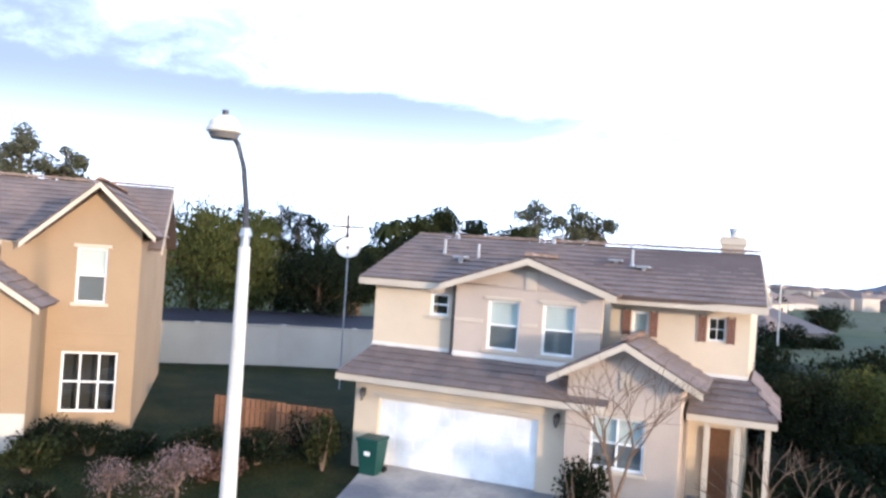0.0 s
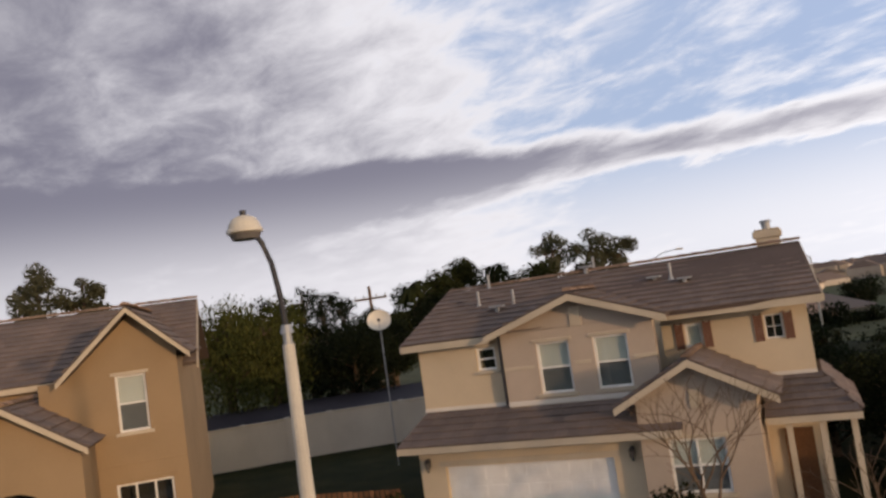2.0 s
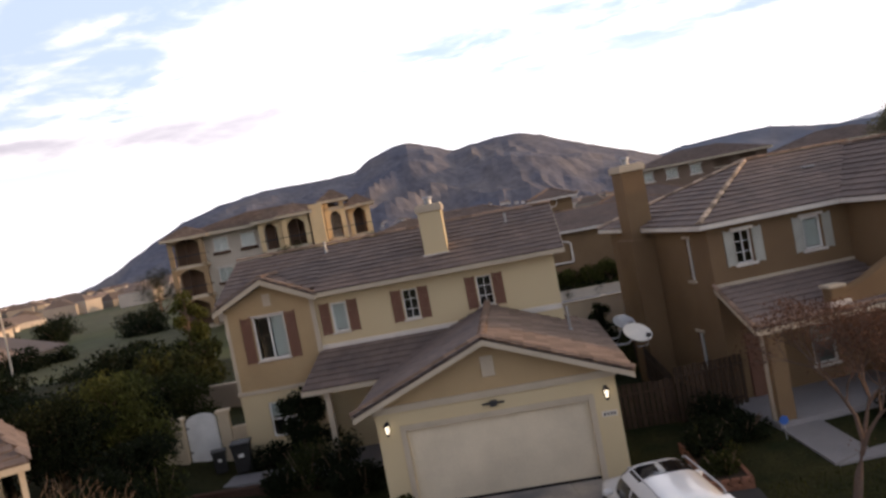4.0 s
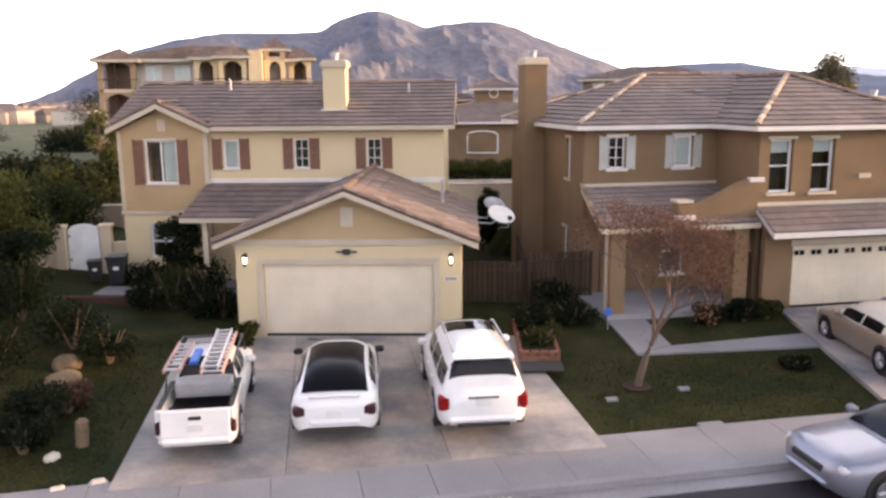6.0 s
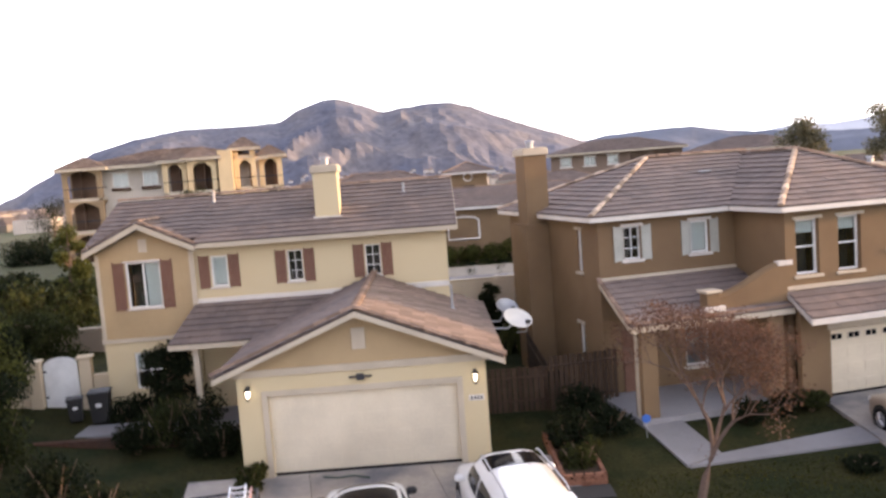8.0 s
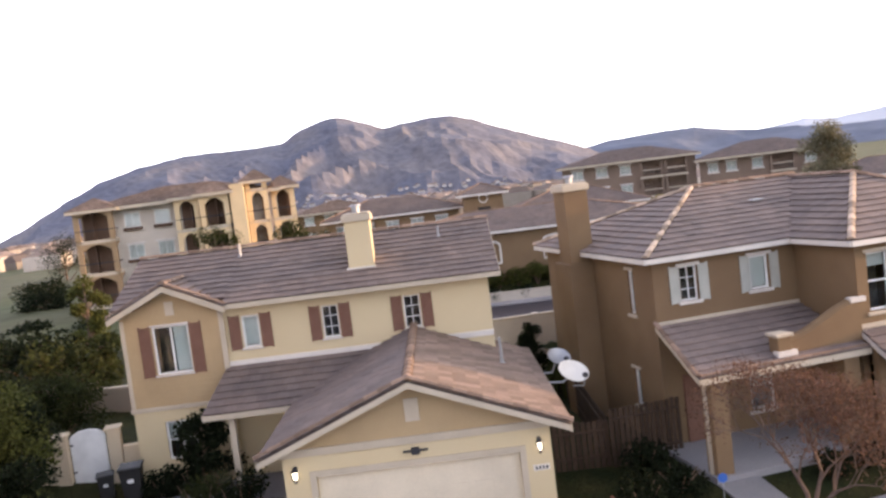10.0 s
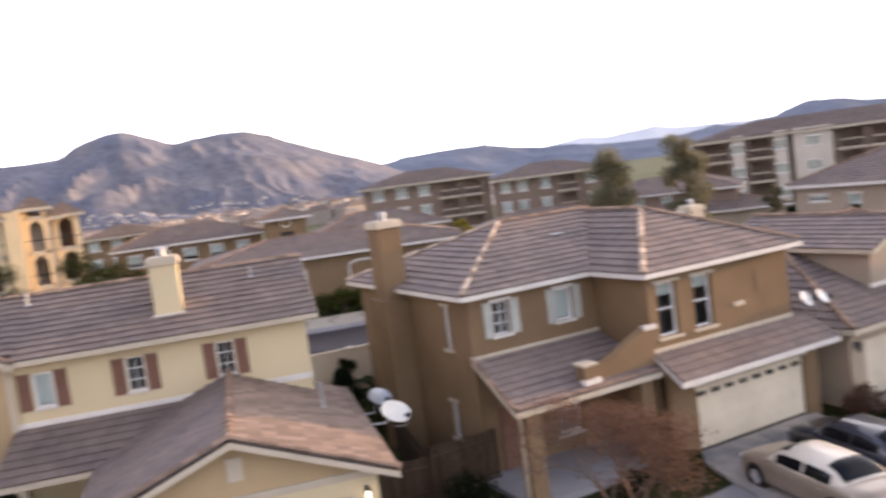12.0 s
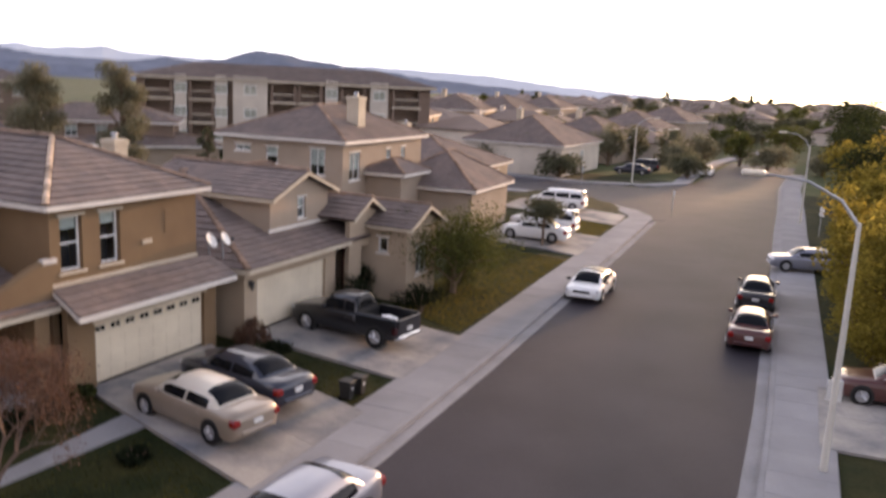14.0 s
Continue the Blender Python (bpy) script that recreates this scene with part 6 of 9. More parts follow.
# ---- ochre house at the end of the bend ----
def house_h():
    h = thing("house", "two-storey ochre stucco house with a steep gable and an arched entry", "house", pose(-21.95, -16.30, 1.75, 0, 0, 71.1), "houses along the street")
    f = Face((-2.6, 0.45), (1.2, 0.45))
    w1, w2 = (2.04, 2.88, 3.42, 5.05), (1.79, 3.35, 0.2, 1.98)
    f.wall(h, -0.5, 5.1, STUCCO_OCHRE, [w1, w2], label="ochre stucco front wall")
    window(h, f, *w1, cols=1, rows=2, blind=0.5, trim_mat=TRIM_CREAM)
    window(h, f, *w2, cols=3, rows=2, blind=0.0, trim_mat=None)
    f.trim(h, [(1.6, 3.5, -0.05, 0.02, 2.03, 2.14), (0.9, 3.8, -0.02, 0.0, 2.5, 2.56)], STUCCO_OCHRE, "belt", "ochre belt course")
    f.gable(h, [(0.72, 5.1), (3.8, 5.1), (3.8, 5.62), (2.6, 6.78)], STUCCO_OCHRE, label="steep ochre gable")
    Face((1.2, 0.45), (1.2, 12)).wall(h, -0.5, 5.4, STUCCO_OCHRE, label="ochre stucco side wall")
    Face((1.2, 12), (-9, 12)).wall(h, -0.5, 5.1, STUCCO_OCHRE, label="ochre stucco rear wall")
    for x0, z0, k in ((-2.02, 5.12, 51), (1.62, 5.49, 53)):
        roof_slope(h, [(x0, -0.1, z0), (x0, 5.4, z0), (0, 6.2, 7.0), (0, -0.1, 7.0)], seed=k)
        board(h, (x0, -0.12, z0), (0, -0.12, 7.0), 0.16)
    ridge(h, (0, -0.1, 7.0), (0, 6.2, 7.0))
    # long main roof behind
    roof_slope(h, [(-9.5, 2.6, 5.12), (1.62, 2.6, 5.12), (1.62, 7.0, 7.35), (-9.5, 7.0, 7.35)], seed=55)
    roof_slope(h, [(1.62, 11.8, 5.12), (-9.5, 11.8, 5.12), (-9.5, 7.0, 7.35), (1.62, 7.0, 7.35)], seed=56)
    ridge(h, (-9.5, 7.0, 7.35), (1.62, 7.0, 7.35))
    board(h, (1.64, 2.6, 5.12), (1.64, 7.0, 7.35), 0.18)
    board(h, (-9.5, 2.58, 5.12), (-1.9, 2.58, 5.12), 0.18)
    f2 = Face((-9.0, 3.0), (-1.5, 3.0))
    f2.wall(h, -0.5, 5.1, STUCCO_OCHRE, label="ochre stucco upper wall")
    # entry gable with arch
    fe = Face((-4.65, -1.6), (-1.25, -1.6))
    bm = bmesh.new()
    arch = [(1.7 + 0.95 * math.cos(radians(a)), 1.55 + 0.95 * math.sin(radians(a))) for a in range(0, 181, 20)]
    pts = [(0, -0.5), (0.75, -0.5)] + [(u, z) for u, z in arch[::-1]] + [(2.65, -0.5), (3.4, -0.5), (3.4, 3.45), (1.7, 4.58), (0, 3.45)]
    slab(bm, [(u, 0, z) for u, z in pts], (0, -1, 0), 0.3)
    bmesh.ops.recalc_face_normals(bm, faces=bm.faces)
    e = part("entry_wall", bm, STUCCO_OCHRE, h, "ochre stucco entry with a round arch")
    e.matrix_basis = fe.m
    for p0, p1 in (((-1.25, -1.6), (-1.25, 0.5)), ((-4.65, 3.0), (-4.65, -1.6))):
        Face(p0, p1).wall(h, -0.5, 3.45, STUCCO_OCHRE, label="ochre stucco return wall")
    # dark sheet paints the shade behind the arch
    part("entry_back", boxes((-4.6, -2.6, 0.2, 0.4, -0.5, 3.4)), SHADE_DARK, h, "dark sheet standing for shade in the entry")
    for s in (-1, 1):
        roof_slope(h, [(-2.95 + s * 1.95, -2.0, 3.42), (-2.95 + s * 1.95, 2.9, 3.42), (-2.95, 2.9, 4.74), (-2.95, -2.0, 4.74)], seed=57 + s)
        board(h, (-2.95 + s * 1.95, -2.02, 3.42), (-2.95, -2.02, 4.74), 0.16)
    ridge(h, (-2.95, -2.0, 4.74), (-2.95, 2.9, 4.74))
    fe.trim(h, [(2.68, 3.4, -0.06, 0.0, -0.5, 0.55)], BLOCK, "stone_base", "pale stacked stone base")
    return h


house_h()

# ---- driveways ----
drive("driveway_1", [(-2.3, 0.1, -0.02), (7.2, 0.1, -0.02), (8.75, -6.55, -0.44), (-0.95, -8.6, -0.44)], "stained concrete driveway in three wide bays", 3, 3)
CM = pose(16.15, 3.08, 0, 0, 0, 12.5)
drive("driveway_2", [CM @ Vector((-0.3, 0.1, -0.02)), CM @ Vector((5.2, 0.1, -0.02)), (21.3, -3.55, -0.44), (15.7, -4.95, -0.44)], "pale concrete driveway", 2, 3)
DM = pose(23.3, 4.1, 0, 0, 0, 14)
drive("driveway_3", [DM @ Vector((-0.3, 0.1, -0.02)), DM @ Vector((5.5, 0.1, -0.02)), (29.9, -1.0, -0.44), (24.3, -2.5, -0.44)], "pale concrete driveway", 2, 3)
drive("driveway_4", [(47.9, 11.2, -0.02), (55.0, 13.2, -0.02), (56.6, 6.4, -0.44), (49.3, 4.35, -0.44)], "pale concrete driveway", 2, 3)
drive("driveway_5", [(61.5, 18.6, -0.02), (67.5, 20.3, -0.02), (68.4, 10.2, -0.44), (62.8, 8.4, -0.44)], "pale concrete driveway", 2, 3)
AM = pose(-17.37, -9.01, 1.0, 0, 0, 33.7)
drive("driveway_6", [AM @ Vector((-0.4, 0.1, 0.03)), AM @ Vector((5.3, 0.1, 0.03)), (-6.6, -13.2, 0.12), (-10.6, -16.2, 0.3)], "pale concrete driveway", 2, 3)
drive("driveway_7", [(54.2, -9.9, -0.43), (59.4, -8.5, -0.43), (62.5, -20, -0.3), (57.3, -21.5, -0.3)], "pale concrete driveway", 2, 3)
drive("driveway_8", [(30.6, -21.5, -0.3), (36.0, -20.0, -0.3), (34.6, -13.75, -0.43), (28.9, -15.2, -0.43)], "pale concrete driveway", 2, 3)
walkway = bmesh.new()
for q in ([(10.1, 2.4), (11.3, 2.6), (11.6, -0.2), (10.5, -0.9)], [(10.55, -0.95), (11.62, -0.25), (15.9, 0.95), (16.1, -0.1)]):
    slab(walkway, [(x, y, lot_z(x, y) + 0.06) for x, y in q], (0, 0, 1), 0.3)
bmesh.ops.recalc_face_normals(walkway, faces=walkway.faces)
solid("garden_path", walkway, CONCRETE, "narrow concrete path to the porch", "path", kind="structure")


# ---- more houses down the street ----
def house_d():
    h = thing("house", "single-storey sand stucco house with three small gables", "house", DM, "houses along the street")
    f = Face((-0.8, 0), (5.7, 0))
    f.wall(h, -0.3, 2.75, STUCCO_SAND, [(0.8, 5.68, -0.3, 2.1)], label="sand stucco garage wall")
    garage_door(h, f, 0.8, 5.68, 2.1)
    Face((-0.8, 13), (-0.8, 0)).wall(h, -0.3, 2.75, STUCCO_SAND, label="sand stucco side wall")
    wall_lantern(h, f, 0.3, 2.0, False)
    # big hip roof
    rl, rr = (3.2, 6.5, 5.5), (9.5, 6.5, 5.5)
    roof_slope(h, [(-1.2, -0.5, 2.75), (12.0, -0.5, 2.75), rr, rl], seed=62)
    roof_slope(h, [(-1.2, 13.5, 2.75), (-1.2, -0.5, 2.75), rl], seed=63)
    roof_slope(h, [(12.0, 13.5, 2.75), (-1.2, 13.5, 2.75), rl, rr], seed=64)
    roof_slope(h, [(12.0, -0.5, 2.75), (12.0, 13.5, 2.75), rr], seed=65)
    ridge(h, (-1.2, -0.5, 2.75), rl); ridge(h, rl, rr); ridge(h, (12, -0.5, 2.75), rr)
    board(h, (-1.2, -0.52, 2.75), (6.2, -0.52, 2.75), 0.18)
    board(h, (-1.22, -0.5, 2.75), (-1.22, 13.5, 2.75), 0.18)
    # dormer
    fd = Face((2.3, 1.1), (6.7, 1.1))
    fd.wall(h, 3.2, 4.9, STUCCO_DUN, [(2.0, 2.6, 3.8, 4.75)], label="dun stucco dormer wall")
    window(h, fd, 2.0, 2.6, 3.8, 4.75, cols=1, rows=2, blind=0.5, trim_mat=TRIM_WHITE, trim_w=0.06)
    fd.gable(h, [(-0.05, 4.9), (4.45, 4.9), (2.2, 5.72)], STUCCO_DUN, label="dun stucco dormer gable")
    fd.trim(h, [(-0.1, 4.5, -0.06, 0.02, 3.45, 3.6)], TRIM_WHITE, "flashing", "white flashing under the dormer")
    Face((2.3, 5.0), (2.3, 1.1)).wall(h, 3.0, 4.9, STUCCO_DUN, label="dun stucco dormer cheek")
    for x0 in (1.95, 7.05):
        roof_slope(h, [(x0, 0.7, 4.92), (x0, 8.0, 4.92), (4.5, 8.0, 5.9), (4.5, 0.7, 5.9)], seed=66)
        board(h, (x0, 0.68, 4.92), (4.5, 0.68, 5.9), 0.16, material=TRIM_CREAM)
        board(h, (x0, 0.7, 4.92), (x0, 8.0, 4.92), 0.16, material=TRIM_CREAM)
    ridge(h, (4.5, 0.7, 5.9), (4.5, 8.0, 5.9))
    # entry gable
    fe = Face((6.2, -0.4), (8.8, -0.4))
    fe.wall(h, -0.3, 3.7, STUCCO_SAND, [(1.1, 2.2, -0.3, 2.3)], label="sand stucco entry wall")
    part("front_door", boxes((7.4, 8.3, 0.6, 0.7, -0.1, 2.1)), SHUTTER, h, "dark recessed front door")
    fe.gable(h, [(-0.05, 3.7), (2.65, 3.7), (1.3, 4.3)], STUCCO_SAND)
    for x0 in (5.9, 9.1):
        roof_slope(h, [(x0, -0.8, 3.75), (x0, 4.5, 3.75), (7.5, 4.5, 4.6), (7.5, -0.8, 4.6)], seed=67)
        board(h, (x0, -0.82, 3.75), (7.5, -0.82, 4.6), 0.16)
    ridge(h, (7.5, -0.8, 4.6), (7.5, 4.5, 4.6))
    # front wing
    fw = Face((8.0, -2.4), (11.2, -2.4))
    fw.wall(h, -0.3, 3.3, STUCCO_SAND, [(1.0, 2.2, 0.9, 2.2)], label="sand stucco wing wall")
    window(h, fw, 1.0, 2.2, 0.9, 2.2, cols=2, rows=1, blind=0.5, trim_mat=TRIM_WHITE)
    fw.gable(h, [(-0.05, 3.3), (3.25, 3.3), (1.6, 3.95)], STUCCO_SAND)
    fs = Face((8.0, 3.0), (8.0, -2.4))
    fs.wall(h, -0.3, 3.3, STUCCO_SAND, [(3.9, 4.4, 2.0, 2.7)], label="sand stucco wing side")
    window(h, fs, 3.9, 4.4, 2.0, 2.7, cols=1, rows=1, blind=0.0, trim_mat=TRIM_WHITE)
    Face((11.2, -2.4), (11.2, 13)).wall(h, -0.3, 3.0, STUCCO_SAND)
    for x0 in (7.6, 11.6):
        roof_slope(h, [(x0, -2.8, 3.3), (x0, 4.0, 3.3), (9.6, 4.0, 4.2), (9.6, -2.8, 4.2)], seed=68)
        board(h, (x0, -2.82, 3.3), (9.6, -2.82, 4.2), 0.16)
    ridge(h, (9.6, -2.8, 4.2), (9.6, 4.0, 4.2))
    board(h, (7.58, -2.8, 3.3), (7.58, 1.0, 3.3), 0.14)
    chimney(h, 3.4, 4.2, 10.6, 11.4, 3.5, 6.6, TRIM_CREAM)
    return h


house_d()


def hip_block(h, x0, x1, y0, y1, z0, ez, rise_, wall_mat, tile_mat=None, over=0.4, seed=1, holes=None, trim=None):
    """Four walls under a hip roof. holes: windows of the front wall."""
    holes = holes or {}
    fs = [Face((x0, y0), (x1, y0)), Face((x1, y0), (x1, y1)), Face((x1, y1), (x0, y1)), Face((x0, y1), (x0, y0))]
    for k, f in enumerate(fs):
        hs = holes.get(k, [])
        f.wall(h, z0, ez - 0.1, wall_mat, hs)
        for w in hs:
            window(h, f, *w, cols=2 if w[1] - w[0] > 1.0 else 1, rows=2 if w[1] - w[0] <= 1.0 else 1, blind=0.6, trim_mat=TRIM_WHITE)
    a, b, c, d = x0 - over, x1 + over, y0 - over, y1 + over
    if b - a > d - c:
        m, k = (c + d) / 2, (d - c) / 2
        rl, rr = (a + k, m, ez + rise_), (b - k, m, ez + rise_)
        polys = [[(a, c, ez), (b, c, ez), rr, rl], [(b, d, ez), (a, d, ez), rl, rr], [(a, d, ez), (a, c, ez), rl], [(b, c, ez), (b, d, ez), rr]]
        hips = [((a, c, ez), rl), ((a, d, ez), rl), ((b, c, ez), rr), ((b, d, ez), rr), (rl, rr)]
    else:
        m, k = (a + b) / 2, (b - a) / 2
        rl, rr = (m, c + k, ez + rise_), (m, d - k, ez + rise_)
        polys = [[(a, c, ez), (b, c, ez), rl], [(b, c, ez), (b, d, ez), rr, rl], [(b, d, ez), (a, d, ez), rr], [(a, d, ez), (a, c, ez), rl, rr]]
        hips = [((a, c, ez), rl), ((b, c, ez), rl), ((a, d, ez), rr), ((b, d, ez), rr), (rl, rr)]
    for q in polys:
        roof_slope(h, q, tile_mat, seed=seed)
    for q in hips:
        ridge(h, *q, step=0.8)
    for p, q in (((a, c), (b, c)), ((b, c), (b, d)), ((b, d), (a, d)), ((a, d), (a, c))):
        board(h, (*p, ez), (*q, ez), 0.2, material=trim or TRIM_WHITE)


def house_e():
    h = thing("house", "two-storey dun stucco house with a hipped roof and front garage wing", "house", pose(39.8, 15.9, 0.1, 0, 0, 16), "houses along the street")
    hip_block(h, 0.4, 12.6, 0.4, 9.5, -0.4, 6.0, 2.0, STUCCO_DUN, seed=72, holes={0: [(0.9, 2.3, 3.4, 5.2), (6.2, 6.9, 3.9, 5.2), (8.6, 9.3, 3.9, 5.2)], 3: [(1.0, 2.2, 4.9, 5.3), (3.4, 4.3, 4.2, 5.3), (6.7, 7.8, 3.7, 5.4)]})
    chimney(h, 4.6, 5.6, 1.6, 2.5, 6.2, 8.7, TRIM_CREAM)
    # curved entry bay
    hip_block(h, 3.6, 7.2, -2.2, 0.4, -0.4, 3.9, 0.8, STUCCO_DUN, seed=73)
    # garage wing
    hip_block(h, 6.6, 14.4, -6.1, 0.4, -0.4, 2.9, 2.2, STUCCO_DUN, seed=74)
    fg = Face((7.6, -6.13), (13.4, -6.13))
    garage_door(h, fg, 0.4, 5.3, 2.2)
    return h


house_e()


def plain_house(m, w, d, ez, rz, wall_mat, label, seed, wins=(), door=None, ch=True):
    h = thing("house", label, "house", m, "houses along the street")
    hip_block(h, 0, w, 0, d, -0.6, ez, rz, wall_mat, seed=seed, holes={0: list(wins)})
    if door:
        garage_door(h, Face((door, -0.12), (door + 5, -0.12)), 0, 4.88, 2.1)
    if ch:
        chimney(h, w * 0.55, w * 0.55 + 0.8, d * 0.7, d * 0.7 + 0.7, ez, ez + rz + 0.8, TRIM_CREAM)
    return h


plain_house(pose(58.5, 20.5, 0, 0, 0, 16), 12.0, 12.0, 3.0, 2.4, STUCCO_SAND, "single-storey sand stucco house with a hipped roof", 81, [(7.6, 9.2, 1.0, 2.3)], 1.0)
plain_house(pose(92, 30.5, 0, 0, 0, 12), 17.0, 13.0, 3.3, 3.2, STUCCO_PALE, "long pale stucco corner house with a brown roof", 82, [(3, 4.6, 1.0, 2.3), (8, 9.6, 1.0, 2.3)], 11.5)
plain_house(pose(117, 36, 0, 0, 0, 10), 15.0, 12.0, 3.3, 3.0, STUCCO_DUN, "single-storey dun stucco house far down the street", 83, [(2, 3.6, 1.0, 2.3)], 8)
plain_house(pose(141, 40, 0.5, 0, 0, 8), 15.0, 12.0, 3.6, 3.0, STUCCO_SAND, "single-storey sand stucco house far down the street", 84, [(2, 3.6, 1.0, 2.3)], 8)
plain_house(pose(96, 56, 0, 0, 0, 30), 15.0, 12.0, 5.4, 2.6, STUCCO_DUN, "two-storey dun house beyond the side street", 85, [(2, 3.6, 3.6, 5.0), (8, 9.6, 3.6, 5.0)])
plain_house(pose(124, 66, 0.5, 0, 0, 25), 15.0, 12.0, 5.4, 2.6, STUCCO_SAND, "two-storey sand house beyond the side street", 86, [(2, 3.6, 3.6, 5.0)])
plain_house(pose(170, 46, 0.4, 0, 0, 5), 16.0, 12.0, 4.5, 3.0, STUCCO_DUN, "dun house on the far rise", 87)
plain_house(pose(155, 78, 0.4, 0, 0, 15), 18.0, 12.0, 5.0, 3.0, STUCCO_SAND, "sand house on the far rise", 88)
plain_house(pose(190, 88, 0.8, 0, 0, 15), 18.0, 12.0, 5.0, 3.0, STUCCO_DUN, "dun house on the wooded rise", 89)


# ---- apartment blocks behind ----
def apartments(m, w, d, storeys, wall_mat, label, seed, bays, z0=-1.0, roof_mat=None, storey=3.0, over=0.7, rz=2.0):
    """A block with a hipped roof; bays along the front: ('w', a, b) windows, ('b', a, b) open balconies, ('p', a, b, mat) a projecting plain bay."""
    h = thing("apartment_building", label, "apartment building", m, "apartment blocks behind")
    top = z0 + storeys * storey
    holes = []
    for b in bays:
        for k in range(storeys):
            z = z0 + k * storey
            if b[0] == "w":
                holes.append((b[1], b[2], z + 0.95, z + 2.3))
            elif b[0] == "b":
                holes.append((b[1], b[2], z + 0.25, z + 2.6))
    f = Face((0, 0), (w, 0))
    f.wall(h, z0, top, wall_mat, holes, t=0.3, label="stuccoed front wall")
    for q in ((Face((w, 0), (w, d))), Face((w, d), (0, d)), Face((0, d), (0, 0))):
        q.wall(h, z0, top, wall_mat, t=0.3, label="stuccoed wall")
    for b in bays:
        for k in range(storeys):
            z = z0 + k * storey
            if b[0] == "w":
                window(h, f, b[1], b[2], z + 0.95, z + 2.3, cols=2, rows=1, blind=0.9, trim_mat=TRIM_WHITE, trim_w=0.2)
            elif b[0] == "b":
                bal = part("balcony", boxes((b[1] - 0.2, b[2] + 0.2, -0.8, 1.6, z - 0.02, z + 0.26), (b[1] - 0.1, b[2] + 0.1, -0.75, -0.65, z + 1.15, z + 1.3)), TRIM_CREAM, h, "balcony with a pale slab and rail", m=f.m)
                part("baluster", boxes(*[(u, u + 0.03, -0.72, -0.69, z + 0.25, z + 1.15) for u in np.arange(b[1] + 0.1, b[2], 0.22)]), METAL_DARK, bal, kind="stuff")
                part("post", boxes((b[1] - 0.17, b[1] + 0.17, -0.76, -0.4, z + 0.25, z + 2.98)), wall_mat, bal)
                part("post", boxes((b[2] - 0.17, b[2] + 0.17, -0.76, -0.4, z + 0.25, z + 2.98)), wall_mat, bal)
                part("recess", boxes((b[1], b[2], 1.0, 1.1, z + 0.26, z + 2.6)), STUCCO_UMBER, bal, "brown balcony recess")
        if b[0] == "p":
            part("bay", boxes((b[1], b[2], -1.0, 0.0, z0, top + 0.3)), b[3], h, "projecting plain stucco bay", m=f.m)
            for k in range(storeys):
                fb = Face((b[1], -1.02), (b[2], -1.02))
                mid = (b[2] - b[1]) / 2
                window(h, fb, mid - 0.8, mid + 0.8, z0 + k * storey + 1.0, z0 + k * storey + 2.2, cols=2, rows=1, blind=0.0, trim_mat=TRIM_WHITE, depth=-0.02)
    if wall_mat is STUCCO_DUN:
        for k in range(1, storeys):
            f.trim(h, [(0, w, -0.08, 0.0, z0 + k * storey - 0.1, z0 + k * storey + 0.1)], TRIM_CREAM, "belt", "pale floor band")
    a, b_, c, e = -over, w + over, -over - 0.6, d + over
    k = (e - c) / 2
    rl, rr = (a + k, (c + e) / 2, top + rz), (b_ - k, (c + e) / 2, top + rz)
    for q in ([(a, c, top), (b_, c, top), rr, rl], [(b_, e, top), (a, e, top), rl, rr], [(a, e, top), (a, c, top), rl], [(b_, c, top), (b_, e, top), rr]):
        roof_slope(h, q, roof_mat or TILE_WARM, seed=seed)
    board(h, (a, c, top), (b_, c, top), 0.3, material=TRIM_CREAM); board(h, (a, c, top), (a, e, top), 0.3, material=TRIM_CREAM); board(h, (b_, c, top), (b_, e, top), 0.3, material=TRIM_CREAM)
    return h


